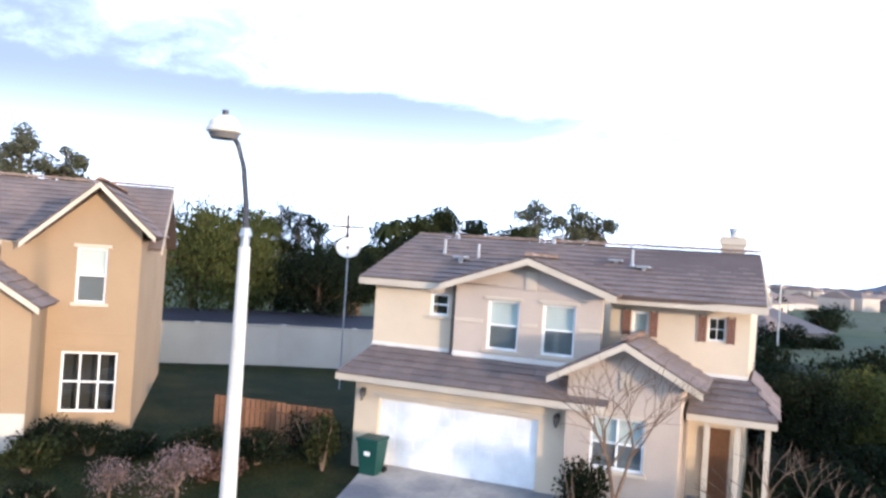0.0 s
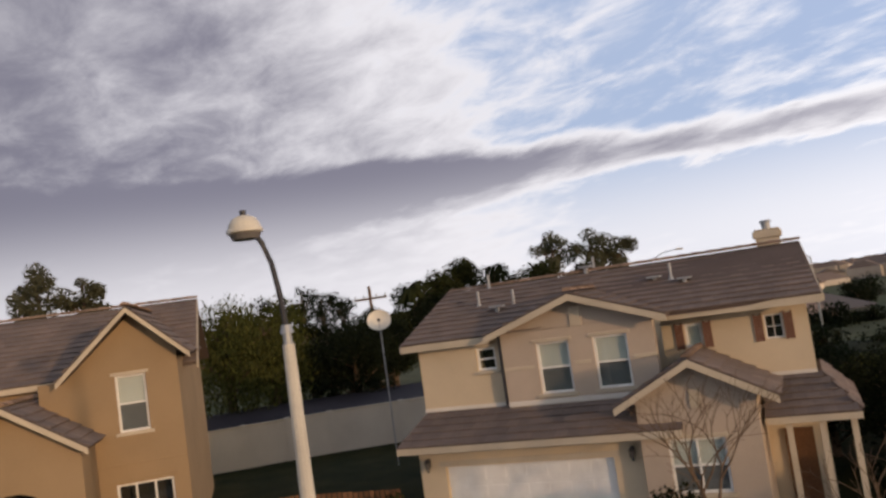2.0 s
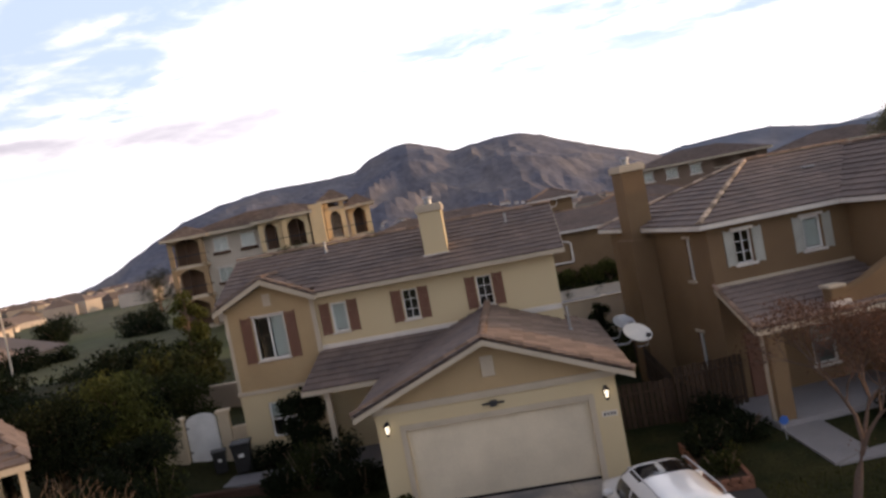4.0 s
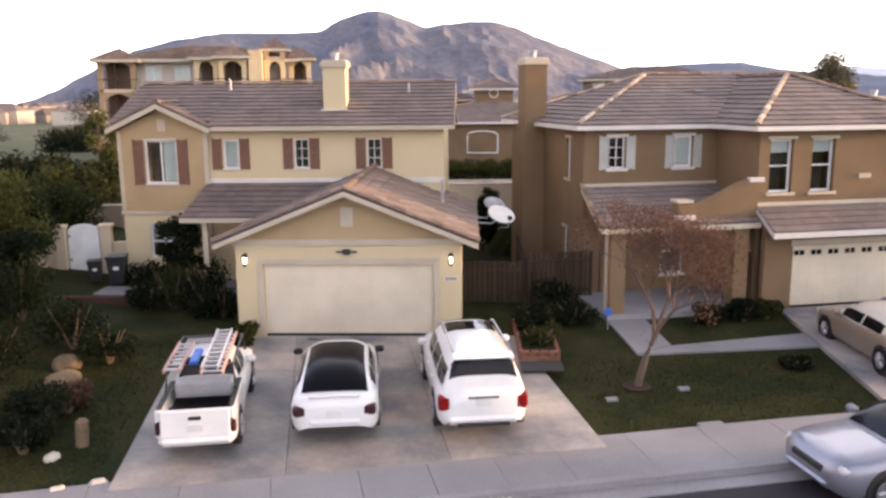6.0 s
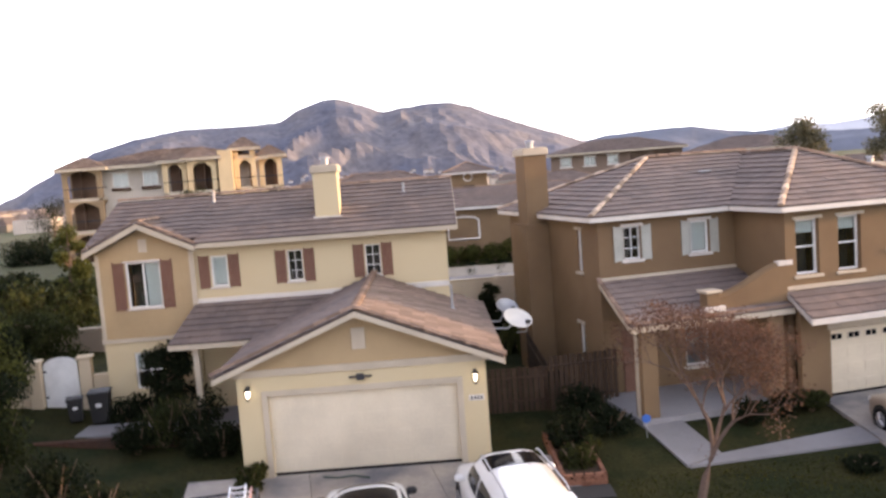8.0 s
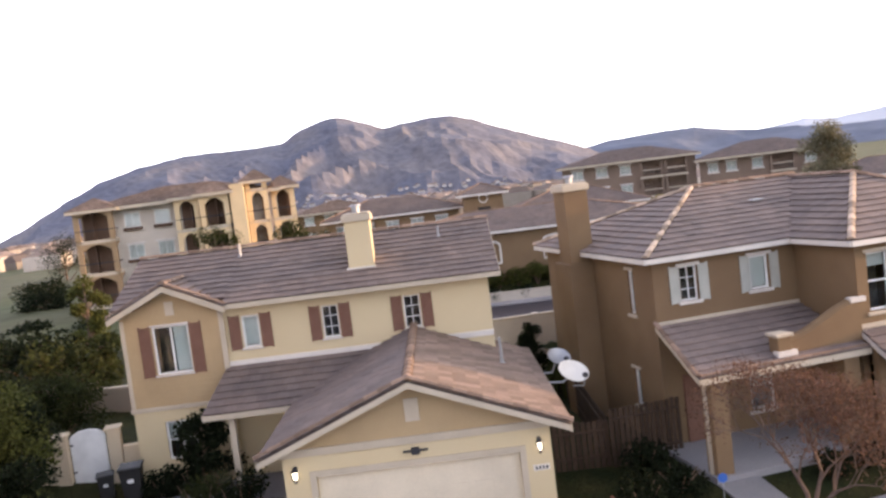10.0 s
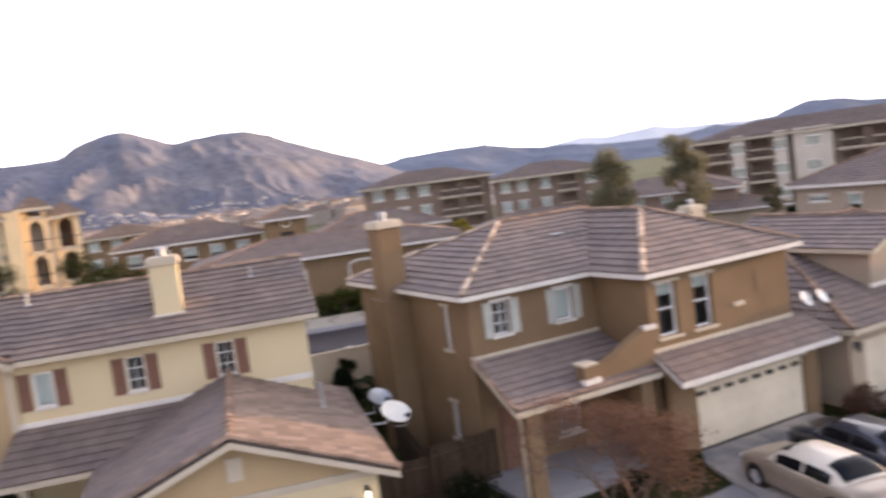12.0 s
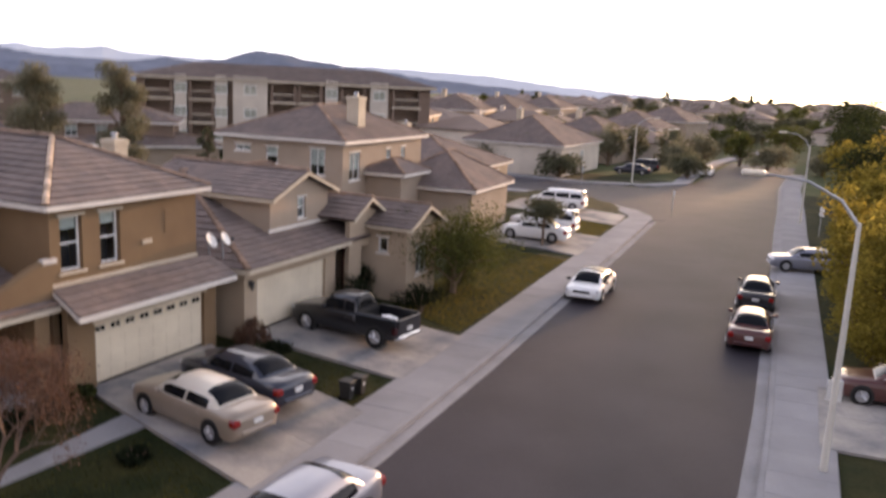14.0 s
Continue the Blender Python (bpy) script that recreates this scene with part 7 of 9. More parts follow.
def tower(h, x, y, w, d, z0, z1, material, storeys, storey=3.0, open_sides=(0, 1, 3)):
    """A corner stack of open porches with posts, slabs and a small roof."""
    t = part("porch_tower", boxes((x, x + w, y, y + d, z0 - 0.15, z0 + 0.15)), TRIM_CREAM, h, "stack of open corner porches")
    for k in range(1, storeys + 1):
        part("porch_slab", boxes((x, x + w, y, y + d, z0 + k * storey - 0.15, z0 + k * storey + 0.15)), TRIM_CREAM, t, "pale porch slab")
    for px in (x, x + w - 0.45):
        for py in (y, y + d - 0.45):
            part("pillar", boxes((px, px + 0.45, py, py + 0.45, z0, z1)), material, t, "square stucco pillar")
    for k in range(storeys):
        z = z0 + k * storey
        part("rail", boxes((x, x + w, y, y + 0.06, z + 1.0, z + 1.1), (x, x + 0.06, y, y + d, z + 1.0, z + 1.1), (x + w - 0.06, x + w, y, y + d, z + 1.0, z + 1.1)), METAL_DARK, t)
        zt = z + storey - 0.15
        for side_ in (0, 1):
            ln = (w if side_ == 0 else d) - 0.9
            curve = [(ln * q / 10, zt - 0.12 - 0.55 * (1 - math.sin(math.pi * q / 10))) for q in range(11)]
            ring = [(0, zt)] + curve + [(ln, zt)]
            if side_ == 0:
                pts = [(x + 0.45 + u, y + 0.05, v) for u, v in ring]
            else:
                pts = [(x + w - 0.05, y + 0.45 + u, v) for u, v in ring]
            ar = bmesh.new()
            slab(ar, pts, (0, -1, 0) if side_ == 0 else (1, 0, 0), 0.35)
            bmesh.ops.recalc_face_normals(ar, faces=ar.faces)
            part("arch", ar, material, t, "arched porch head")
        # brown sheets close the view through and paint the porch's shade
        part("recess", boxes((x + 0.5, x + w - 0.5, y + 1.6, y + 1.7, z + 0.15, z + storey - 0.15), (x + 1.4, x + 1.5, y + 0.6, y + 1.6, z + 0.15, z + storey - 0.15)), PORCH, t, "brown sheets with porch shade put into their colour")
    ez = z1 + 0.1
    ap = (x + w / 2, y + d / 2, ez + 1.1)
    o = 0.5
    cs = [(x - o, y - o, ez), (x + w + o, y - o, ez), (x + w + o, y + d + o, ez), (x - o, y + d + o, ez)]
    for i in range(4):
        roof_slope(h, [cs[i], cs[(i + 1) % 4], ap], TILE_WARM, seed=90 + i)
        board(h, cs[i], cs[(i + 1) % 4], 0.25, material=TRIM_CREAM)


def apartment_one():
    h = apartments(pose(-28.2, 56.8, 1.3, 0, 0, 11), 16.8, 12, 3, STUCCO_PALE, "three-storey cream apartment block with arched porches, sunlight painted on its right bays", 101,
                   [("w", 3.0, 4.4), ("w", 5.7, 7.1)], z0=0.2, rz=1.6)
    tower(h, -1.0, -2.2, 3.4, 3.6, 0.2, 9.0, STUCCO_OCHRE, 3)
    # right-hand towers and bay: golden sunlight painted into their stucco
    tower(h, 7.8, -2.4, 2.2, 3.2, 0.2, 9.2, STUCCO_SUNLIT, 3)
    tower(h, 10.1, -2.9, 2.6, 3.2, 0.2, 9.3, STUCCO_SUNLIT, 3)
    part("end_bay", boxes((12.9, 14.2, -3.1, 2, 0.2, 9.9), bevel=0.03), STUCCO_SUNLIT, h, "projecting stucco bay with sunlight put into its colour")
    tower(h, 14.3, -1.6, 2.0, 3.0, 0.2, 10.0, STUCCO_SUNLIT, 3)
    tower(h, 16.6, -0.2, 2.2, 3.4, 0.2, 9.2, STUCCO_SUNLIT, 3)
    part("plinth", boxes((-0.9, 18.6, -2.6, 11.8, -3.0, 0.04)), STUCCO_DUN, h, "dun stucco plinth")
    fa = Face((0, 0), (16.8, 0))
    for u0, u1 in ((3.0, 4.4), (5.7, 7.1)):
        for k in range(3):
            part("window_box", boxes((u0 - 0.15, u1 + 0.15, -0.3, 0.0, 0.2 + k * 3 + 0.62, 0.2 + k * 3 + 0.92), bevel=0.02), PORCH, h, "brown box under the window", m=fa.m)
    return h


apartment_one()
apartments(pose(24.0, 108.5, 2.0, 0, 0, -14), 20, 13, 3, STUCCO_UMBER, "three-storey brown apartment block with white windows", 102,
           [("w", 1.5, 3.2), ("w", 5.2, 6.9), ("w", 8.8, 10.4), ("b", 12.0, 15.0), ("b", 15.6, 18.6)], z0=-1.9, roof_mat=TILE)
apartments(pose(43.5, 102.5, 0, 0, 0, -18), 18, 13, 3, STUCCO_UMBER, "three-storey brown apartment block with a broad tile roof", 103,
           [("w", 1.2, 2.6), ("w", 3.8, 5.2), ("w", 7.4, 8.8), ("b", 10, 13), ("w", 14.5, 16)], z0=-1.1, roof_mat=TILE)
apartments(pose(63.5, 77.5, 0, 0, 0, -41.5), 38.5, 13, 3, STUCCO_UMBER, "long three-storey brown and white apartment block with balconies", 104,
           [("b", 1.0, 4.4), ("p", 4.9, 6.3, STUCCO_PALE), ("b", 6.8, 9.6), ("p", 10.0, 11.4, STUCCO_PALE), ("p", 12.2, 16.6, STUCCO_PALE), ("b", 17.2, 20.2), ("b", 20.8, 23.6), ("p", 24.2, 25.8, STUCCO_PALE), ("b", 26.4, 29.4), ("p", 30.2, 32.6, STUCCO_PALE), ("b", 33.4, 37.0)], z0=0.5, roof_mat=TILE)
apartments(pose(-22, 132, 0, 0, 0, 3), 14, 12, 2, STUCCO_BROWN, "brown apartment block far behind", 105, [("w", 1.5, 3.2), ("w", 5.2, 6.9), ("w", 8.8, 10.4)], z0=0.6)


def clubhouse(m, w, d, ez, rz, label, seed, material, arch=None, z0=-1.2, wins=()):
    h = thing("low_building", label, "building", m, "low buildings behind")
    hip_block(h, 0, w, 0, d, z0, ez, rz, material, seed=seed, over=0.6, holes={0: list(wins)})
    if arch:
        f = Face((0, -0.02), (w, -0.02))
        for a in arch:
            bm = bmesh.new()
            u, wd, zb, zt = a
            pts = [(u + wd / 2 + wd / 2 * math.cos(radians(k)), -0.05, zt - 0.35 + 0.35 * math.sin(radians(k))) for k in range(0, 181, 20)]
            tube(bm, [(u + wd, -0.05, zb), *pts, (u, -0.05, zb), (u + wd, -0.05, zb)], [0.09] * (len(pts) + 3), 6)
            part("arch_frame", bm, TRIM_WHITE, h, "white arched frame on the wall", m=f.m)
    return h


clubhouse(pose(-0.2, 45.6, 0, 0, 0, -3), 22, 12, 4.7, 1.4, "low brown building with a broad tile roof and white arched frames", 111, STUCCO_BROWN, [(6.05, 2.5, 2.1, 3.9), (11.95, 2.5, 2.1, 3.9), (16.6, 2.3, 2.1, 3.9)])
clubhouse(pose(-7.8, 66, 0, 0, 0, 4), 14, 9, 6.4, 1.7, "two-storey brown building with small white windows", 112, STUCCO_BROWN,
          wins=[(u, u + 1.3, z, z + 1.2) for u in (1.0, 3.6, 6.2, 8.8, 11.4) for z in (1.6, 4.5)])
club_tower = clubhouse(pose(6.6, 64, 0, 0, 0, 0), 4, 4, 7.5, 1.0, "small square tower with a round window", 113, STUCCO_BROWN)
bm = bmesh.new(); tube(bm, [(2.0 + 0.45 * math.cos(k * math.tau / 16), -0.06, 6.95 + 0.4 * math.sin(k * math.tau / 16)) for k in range(17)], [0.07] * 17, 6)
part("round_window", bm, TRIM_WHITE, club_tower, "white round window frame")
# dark plate on the wall paints the shade of an opening
part("opening", boxes((1.35, 2.65, -0.03, 0.0, 4.5, 6.1), bevel=0.01), SHADE_DARK, club_tower, "dark plate standing for a shaded opening")
clubhouse(pose(11.4, 66.5, 0, 0, 0, -4), 14, 10, 4.9, 1.9, "low stucco building with garages behind", 114, STUCCO_DUN)
clubhouse(pose(30, 70, 0, 0, 0, -20), 16, 10, 2.7, 1.6, "low dun building with a tile roof", 115, STUCCO_DUN)
clubhouse(pose(45, 60, 0, 0, 0, -25), 15, 8, 2.3, 1.2, "low carport building with a tile roof", 116, STUCCO_DUN)
clubhouse(pose(43.5, 66.5, 0, 0, 0, -38), 15, 9, 4.6, 1.6, "brown two-storey building with small white windows", 117, STUCCO_UMBER,
          wins=[(u, u + 1.2, z, z + 1.2) for u in (1.2, 4.2, 7.2, 10.2) for z in (0.4, 2.9)])

# road, wall and hedge behind the gardens
back = [(-70, 40), (-40, 36), (-15, 33.8), (10, 33.4), (35, 34.5), (58, 37)]
bk = dense(back, 3)
strip("road_back", bk, offset(bk, 7.0), -0.60, ASPHALT, "asphalt road behind the gardens", "road", 0.3)
strip("pavement_back", offset(bk, 7.05), offset(bk, 8.6), -0.5, CONCRETE, "pale pavement along the back road", "pavement", 0.3)


def block_wall(name, pts, h, label, material=None, cap=True, cell=1.2):
    """A garden wall of block panels between piers, along a line of (x, y)."""
    root = thing(name, label, "wall")
    material = material or BLOCK
    d = dense(pts, cell * 2)
    for (x0, y0), (x1, y1) in zip(d, d[1:]):
        f = Face((x0, y0), (x1, y1))
        z = min(lot_z(x0, y0), lot_z(x1, y1))
        part("wall_panel", boxes((0.01, f.length - 0.01, 0, 0.15, z - 0.3, z + h)), material, root, m=f.m)
        part("coping", boxes((0, f.length, -0.04, 0.19, z + h, z + h + 0.08)), TRIM_CREAM if cap else material, root, m=f.m)
        part("pier", boxes((-0.12, 0.12, -0.06, 0.22, z - 0.3, z + h + 0.12)), material, root, m=f.m)
    return root


block_wall("garden_wall", [(-14, 15.7), (-7.2, 15.4)], 1.2, "low dull block wall at the back of the garden", STUCCO_DUN)
block_wall("garden_wall", [(4.9, 15.2), (24, 17)], 2.75, "tall cream rendered wall at the back of the gardens", STUCCO_PALE)
path = bmesh.new()
slab(path, [(-9.8, 4.2, -0.02), (-4.6, 4.0, 0.0), (-4.6, 5.5, 0.02), (-9.8, 5.6, 0.0)], (0, 0, 1), 0.4)
bmesh.ops.recalc_face_normals(path, faces=path.faces)
solid("garden_path", path, CONCRETE, "pale paved path to the garden gate", "path", kind="structure")
solid("garden_path", boxes((-2.65, 2.65, -0.58, 0.58, -0.3, 0.05), bevel=0.01), CONCRETE, "pale concrete path to the side gate", "path", pose(-6.75, 4.9, lot_z(-6.75, 4.9)))
solid("edging_wall", boxes((-3.0, 3.0, -0.12, 0.12, -0.4, 0.2), bevel=0.02), BRICK_DARK, "low dark reddish edging wall along the path", "low wall", pose(-6.6, 3.5, lot_z(-6.6, 3.5)))
block_wall("garden_wall", [(-37.5, -16.0), (-36.2, -10.8), (-34.3, -5.0), (-32.7, -1.9), (-29.0, 6.5), (-27.0, 16.0)], 1.9, "long pale rendered garden wall behind the lawns", STUCCO_PALE)
upper = bmesh.new()
inner = [(-39.0, -18.0), (-37.2, -10.4), (-35.3, -4.6), (-33.7, -1.5), (-30.0, 6.9)]
slab(upper, [(x, y, 2.9) for x, y in inner] + [(x - 9, y + 3.8, 3.2) for x, y in inner[::-1]], (0, 0, 1), 2.9)
bmesh.ops.recalc_face_normals(upper, faces=upper.faces)
solid("road_upper", upper, ASPHALT, "asphalt lane on higher ground behind the wall", "road", kind="structure")
block_wall("roadside_wall", [(-20, 42.2), (10, 41.9), (30, 42.6)], 0.9, "low pale wall beside the back road")


def fence(name, pts, h, label, material):
    root = thing(name, label, "fence")
    d = dense(pts, 0.16)
    me = mesh_of("board", boxes((-0.065, 0.065, -0.012, 0.012, 0, h)), material)
    for i, (x, y) in enumerate(d):
        part("board", me, None, root, m=pose(x, y, lot_z(x, y) - 0.05 + random.uniform(-0.02, 0.02), 0, 0, math.degrees(math.atan2(pts[-1][1] - pts[0][1], pts[-1][0] - pts[0][0]))))
    for k in (0.35, h - 0.35):
        for a, b in zip(pts, pts[1:]):
            bm = bmesh.new()
            tube(bm, [(*a, lot_z(*a) + k), (*b, lot_z(*b) + k)], [0.04, 0.04], 4)
            part("rail", bm, material, root)
    return root


fence("side_fence", [(5.75, 4.2), (7.75, 4.2)], 1.45, "weathered brown wooden side fence", WOOD)
fence("side_fence", [(7.8, 4.2), (7.8, 12.5)], 1.5, "weathered brown wooden boundary fence", WOOD)
fence("side_gate", [(7.9, 4.1), (10.0, 4.6)], 1.75, "dark wooden side gate and fence", WOOD)
fence("low_fence", [(-21.4, -12.6), (-19.4, -9.7)], 1.3, "reddish-brown wooden garden fence", WOOD_RED)


def garden_gate():
    g = thing("garden_gate", "white arched garden gate between cream pillars", "gate", pose(-8.6, 7.2, lot_z(-8.6, 7.2), 0, 0, 12))
    pts = [(-0.55, 0), (0.55, 0), (0.55, 1.5)] + [(0.55 * math.cos(radians(a)), 1.5 + 0.28 * math.sin(radians(a))) for a in range(20, 180, 20)] + [(-0.55, 1.5)]
    bm = bmesh.new()
    slab(bm, [(x, 0, z) for x, z in pts], (0, -1, 0), 0.05)
    bmesh.ops.recalc_face_normals(bm, faces=bm.faces)
    part("gate_leaf", bm, VINYL, g, "white painted arched leaf")
    part("hinge", boxes((-0.57, -0.45, -0.02, 0, 0.4, 0.46), (-0.57, -0.45, -0.02, 0, 1.3, 1.36)), METAL_DARK, g)
    for s in (-1, 1):
        part("pillar", boxes((s * 0.82 - 0.2, s * 0.82 + 0.2, -0.2, 0.2, -0.3, 1.65), (s * 0.82 - 0.26, s * 0.82 + 0.26, -0.26, 0.26, 1.65, 1.75), bevel=0.01), STUCCO_BEIGE, g, "cream stucco pillar")
    for x0, x1 in ((-2.8, -1.05), (1.05, 1.75)):
        part("low_wall", boxes((x0, x1, -0.1, 0.1, -0.3, 0.95), (x0, x1, -0.14, 0.14, 0.95, 1.05)), STUCCO_BEIGE, g, "low cream wall beside the gate")
    return g


garden_gate()

from mathutils.bvhtree import BVHTree

# ---- vehicles where they stand ----
def on(x, y, yaw, z):
    return pose(x, y, z, 0, 0, yaw)


vehicle("pickup", WHITE_PAINT, "white pickup with a ladder rack, backed out on the driveway", on(0.1, -5.4, 100, -0.24), "pickup truck", "cars on the wide driveway")
vehicle("coupe", WHITE_PAINT, "white two-door coupe with a black glass roof on the driveway", on(2.83, -4.65, 97, -0.2), group="cars on the wide driveway")
vehicle("suv", WHITE_PAINT, "white sport utility car with roof rails on the driveway", on(5.85, -4.35, 97.5, -0.2), group="cars on the wide driveway")


def ladder_rack():
    """Roof rack with ladders of two colours, carried on the pickup's cab and bed."""
    r = thing("ladder_rack", "dark truck rack carrying pinkish and silver ladders", "ladder rack", on(0.1, -5.4, 100, -0.24))
    for x in (0.7, -1.4):
        bm = bmesh.new()
        tube(bm, [(x, -0.70, 1.06 if x < 0.2 else 1.3), (x, -0.66, 1.66), (x, 0.66, 1.66), (x, 0.70, 1.06 if x < 0.2 else 1.3)], [0.03] * 4, 6)
        part("hoop", bm, METAL_DARK, r, "dark tube hoop")
    for y in (-0.66, 0.66):
        bm = bmesh.new()
        tube(bm, [(-1.4, y, 1.66), (0.7, y, 1.66)], [0.025] * 2, 6)
        part("side_bar", bm, METAL_DARK, r, "dark tube side bar")
    for y, side_mat, rung_mat, wd, x0, x1, z in ((-0.34, RED_PLASTIC, ALUMINIUM, 0.22, -2.2, 0.6, 1.70), (-0.30, ALUMINIUM, ALUMINIUM, 0.17, -2.15, 0.55, 1.79), (0.46, RED_PLASTIC, ALUMINIUM, 0.17, -1.95, 0.0, 1.70)):
        lad = part("ladder", boxes((x0, x1, y - wd, y - wd + 0.035, z, z + 0.08), (x0, x1, y + wd - 0.035, y + wd, z, z + 0.08)), side_mat, r, "long ladder rails")
        for x in np.arange(x0 + 0.12, x1, 0.28):
            part("rung", boxes((x - 0.02, x + 0.02, y - wd + 0.035, y + wd - 0.035, z + 0.02, z + 0.06)), rung_mat, lad)
    part("bundle", boxes((-1.5, -0.6, 0.02, 0.2, 1.69, 1.78), bevel=0.03), SIGN_BLUE, r, "blue bundle tied to the rack")
    part("tool_box", boxes((-1.25, -0.85, -0.6, 0.55, 0.9, 1.22), bevel=0.03), METAL_GREY, r, "pale box across the bed")
    return r


ladder_rack()
vehicle("sedan", SILVER, "silver sedan parked at the kerb", on(14.75, -7.55, 192, -0.62) @ Matrix.Scale(1.1, 4), group="cars along the kerb")
vehicle("sedan", TAN_PAINT, "tan sedan with a pale roof on the driveway", on(17.15, -0.95, 93, -0.25), group="cars on the driveways", roof_paint=CREAM_PAINT)
vehicle("sedan", NAVY, "dark blue sedan on the driveway", on(19.35, -0.15, 93, -0.17), group="cars on the driveways")
vehicle("pickup", BLACK, "black pickup with an open bed on the driveway", on(26.3, 1.85, 97, -0.2) @ Matrix.Scale(1.12, 4), "pickup truck", "cars on the driveways")
bag = bmesh.new(); bmesh.ops.create_icosphere(bag, subdivisions=3, radius=0.3)
for v in bag.verts:
    v.co = Vector((v.co.x * 1.3, v.co.y, v.co.z * 0.55)) * (1 + 0.25 * noise.noise(v.co * 5))
solid("sack", bag, VINYL, "crumpled white sack in the pickup's bed", "sack", on(26.3, 1.85, 97, -0.2) @ pose(-1.75, 0.1, 0.96))
vehicle("coupe", WHITE_PAINT, "white sedan parked at the kerb facing down the street", on(41.3, -0.85, 195.5, -0.62), group="cars along the kerb")
vehicle("sedan", MAROON, "dark maroon sedan parked at the kerb", on(39.4, -9.75, 15.5, -0.62), group="cars along the kerb")
vehicle("sedan", BLACK, "black sedan parked at the kerb", on(46.4, -7.8, 15.5, -0.62), group="cars along the kerb")
vehicle("sedan", MAROON, "dark red sedan on a driveway behind the lamp", on(34.9, -16.6, 105, -0.42), group="cars on the driveways")
vehicle("sedan", SILVER, "pale silver sedan across a driveway", on(56.7, -7.7, 118, -0.42), group="cars on the driveways")
vehicle("sedan", WHITE_PAINT, "white sedan on a driveway behind a small tree", on(50.9, 8.6, 106, -0.2), group="cars on the driveways")
vehicle("van", WHITE_PAINT, "white van on a driveway", on(54.2, 9.9, 106, -0.2), "van", "cars on the driveways")
vehicle("van", WHITE_PAINT, "white minivan on a driveway by the corner", on(65.8, 15.5, 106, -0.25), "van", "cars on the driveways")
vehicle("sedan", WHITE_PAINT, "white car far down the street", on(115, 20.6, 195, -0.62), group="cars along the kerb")
vehicle("sedan", SILVER, "silver car far down the street", on(160, 27.0, 190, -0.62), group="cars along the kerb")
vehicle("sedan", NAVY, "dark car before a far house", on(104, 26.5, 105, -0.4), group="cars on the driveways")
vehicle("suv", BLACK, "dark utility car before a far house", on(109, 27.5, 105, -0.4), group="cars on the driveways")


# ---- street furniture ----
def street_lamp_post():
    x, y = -10.1, -16.25
    z = lot_z(x, y) + 0.05
    r = thing("street_lamp", "tall tapered concrete street lamp with a domed head", "street lamp", pose(x, y, z))
    bm = bmesh.new()
    tube(bm, [(0, 0, -0.4), (0, 0, 3), (0, 0, 7.15)], [0.17, 0.14, 0.10], 12)
    part("pole", bm, POLE, r, "pale concrete pole")
    c = bmesh.new()
    cyl(c, (0, 0, 7.22), 0.075, 0.22, 12)
    cyl(c, (0, 0, 7.40), 0.115, 0.14, 12, 0.08)
    part("collar", c, METAL_GREY, r, "grey metal collar")
    a = bmesh.new()
    tube(a, [(0, 0, 7.35), (-0.015, -0.022, 7.9), (-0.06, -0.09, 8.5), (-0.13, -0.19, 8.88), (-0.19, -0.28, 9.04)], [0.055, 0.052, 0.048, 0.045, 0.042], 8)
    part("arm", a, METAL_DARK, r, "curved dark metal arm")
    hx, hy, hz = -0.27, -0.40, 9.06
    d = bmesh.new()
    rings = [(0.27, 0.0), (0.305, 0.02), (0.30, 0.07), (0.275, 0.09), (0.255, 0.17), (0.20, 0.25), (0.10, 0.30)]
    vs = [[d.verts.new((hx + rr * math.cos(k * math.tau / 20), hy + rr * math.sin(k * math.tau / 20), hz + zz_)) for k in range(20)] for rr, zz_ in rings]
    for p, q in zip(vs, vs[1:]):
        for k in range(20):
            d.faces.new((p[k], p[(k + 1) % 20], q[(k + 1) % 20], q[k]))
    d.faces.new(vs[-1]); d.faces.new(vs[0][::-1])
    head = part("lamp_head", d, LAMP_CAP, r, "cream domed lamp housing with a rim")
    e = bmesh.new(); cyl(e, (hx, hy, hz - 0.05), 0.22, 0.1, 20, 0.265)
    part("lens", e, LENS, head, "dark glass lens under the dome")
    e = bmesh.new(); cyl(e, (hx, hy, hz + 0.34), 0.055, 0.1, 10)
    part("photocell", e, METAL_DARK, head, "small dark light sensor")
    return r


street_lamp_post()


def arm_lamp(x, y, yaw, label, h=6.6, arm=2.0, sign=True):
    r = thing("street_lamp", label, "street lamp", pose(x, y, -0.45, 0, 0, yaw), "arm lamps along the street")
    bm = bmesh.new()
    tube(bm, [(0, 0, -0.3), (0, 0, h * 0.5), (0, 0, h)], [0.11, 0.085, 0.06], 10)
    part("pole", bm, POLE, r, "pale tapered pole")
    a = bmesh.new()
    tube(a, [(0, 0, h - 0.1), (arm * 0.2, 0, h + 0.55), (arm * 0.55, 0, h + 1.0), (arm, 0, h + 1.12)], [0.05, 0.045, 0.04, 0.035], 8)
    part("arm", a, METAL_GREY, r, "curved metal arm")
    part("lamp_head", boxes((arm - 0.05, arm + 0.6, -0.14, 0.14, h + 1.04, h + 1.2), bevel=0.05), LAMP_CAP, r, "flat cobra lamp head")
    if sign:
        s = part("sign", boxes((-0.2, 0.2, -0.13, -0.115, 2.05, 2.65)), PLATE, r, "white sign with dark bars")
        part("sign_bars", boxes((-0.14, 0.14, -0.134, -0.13, 2.45, 2.5), (-0.14, 0.14, -0.134, -0.13, 2.32, 2.36), (-0.14, 0.1, -0.134, -0.13, 2.2, 2.24)), METAL_DARK, s)
    return r


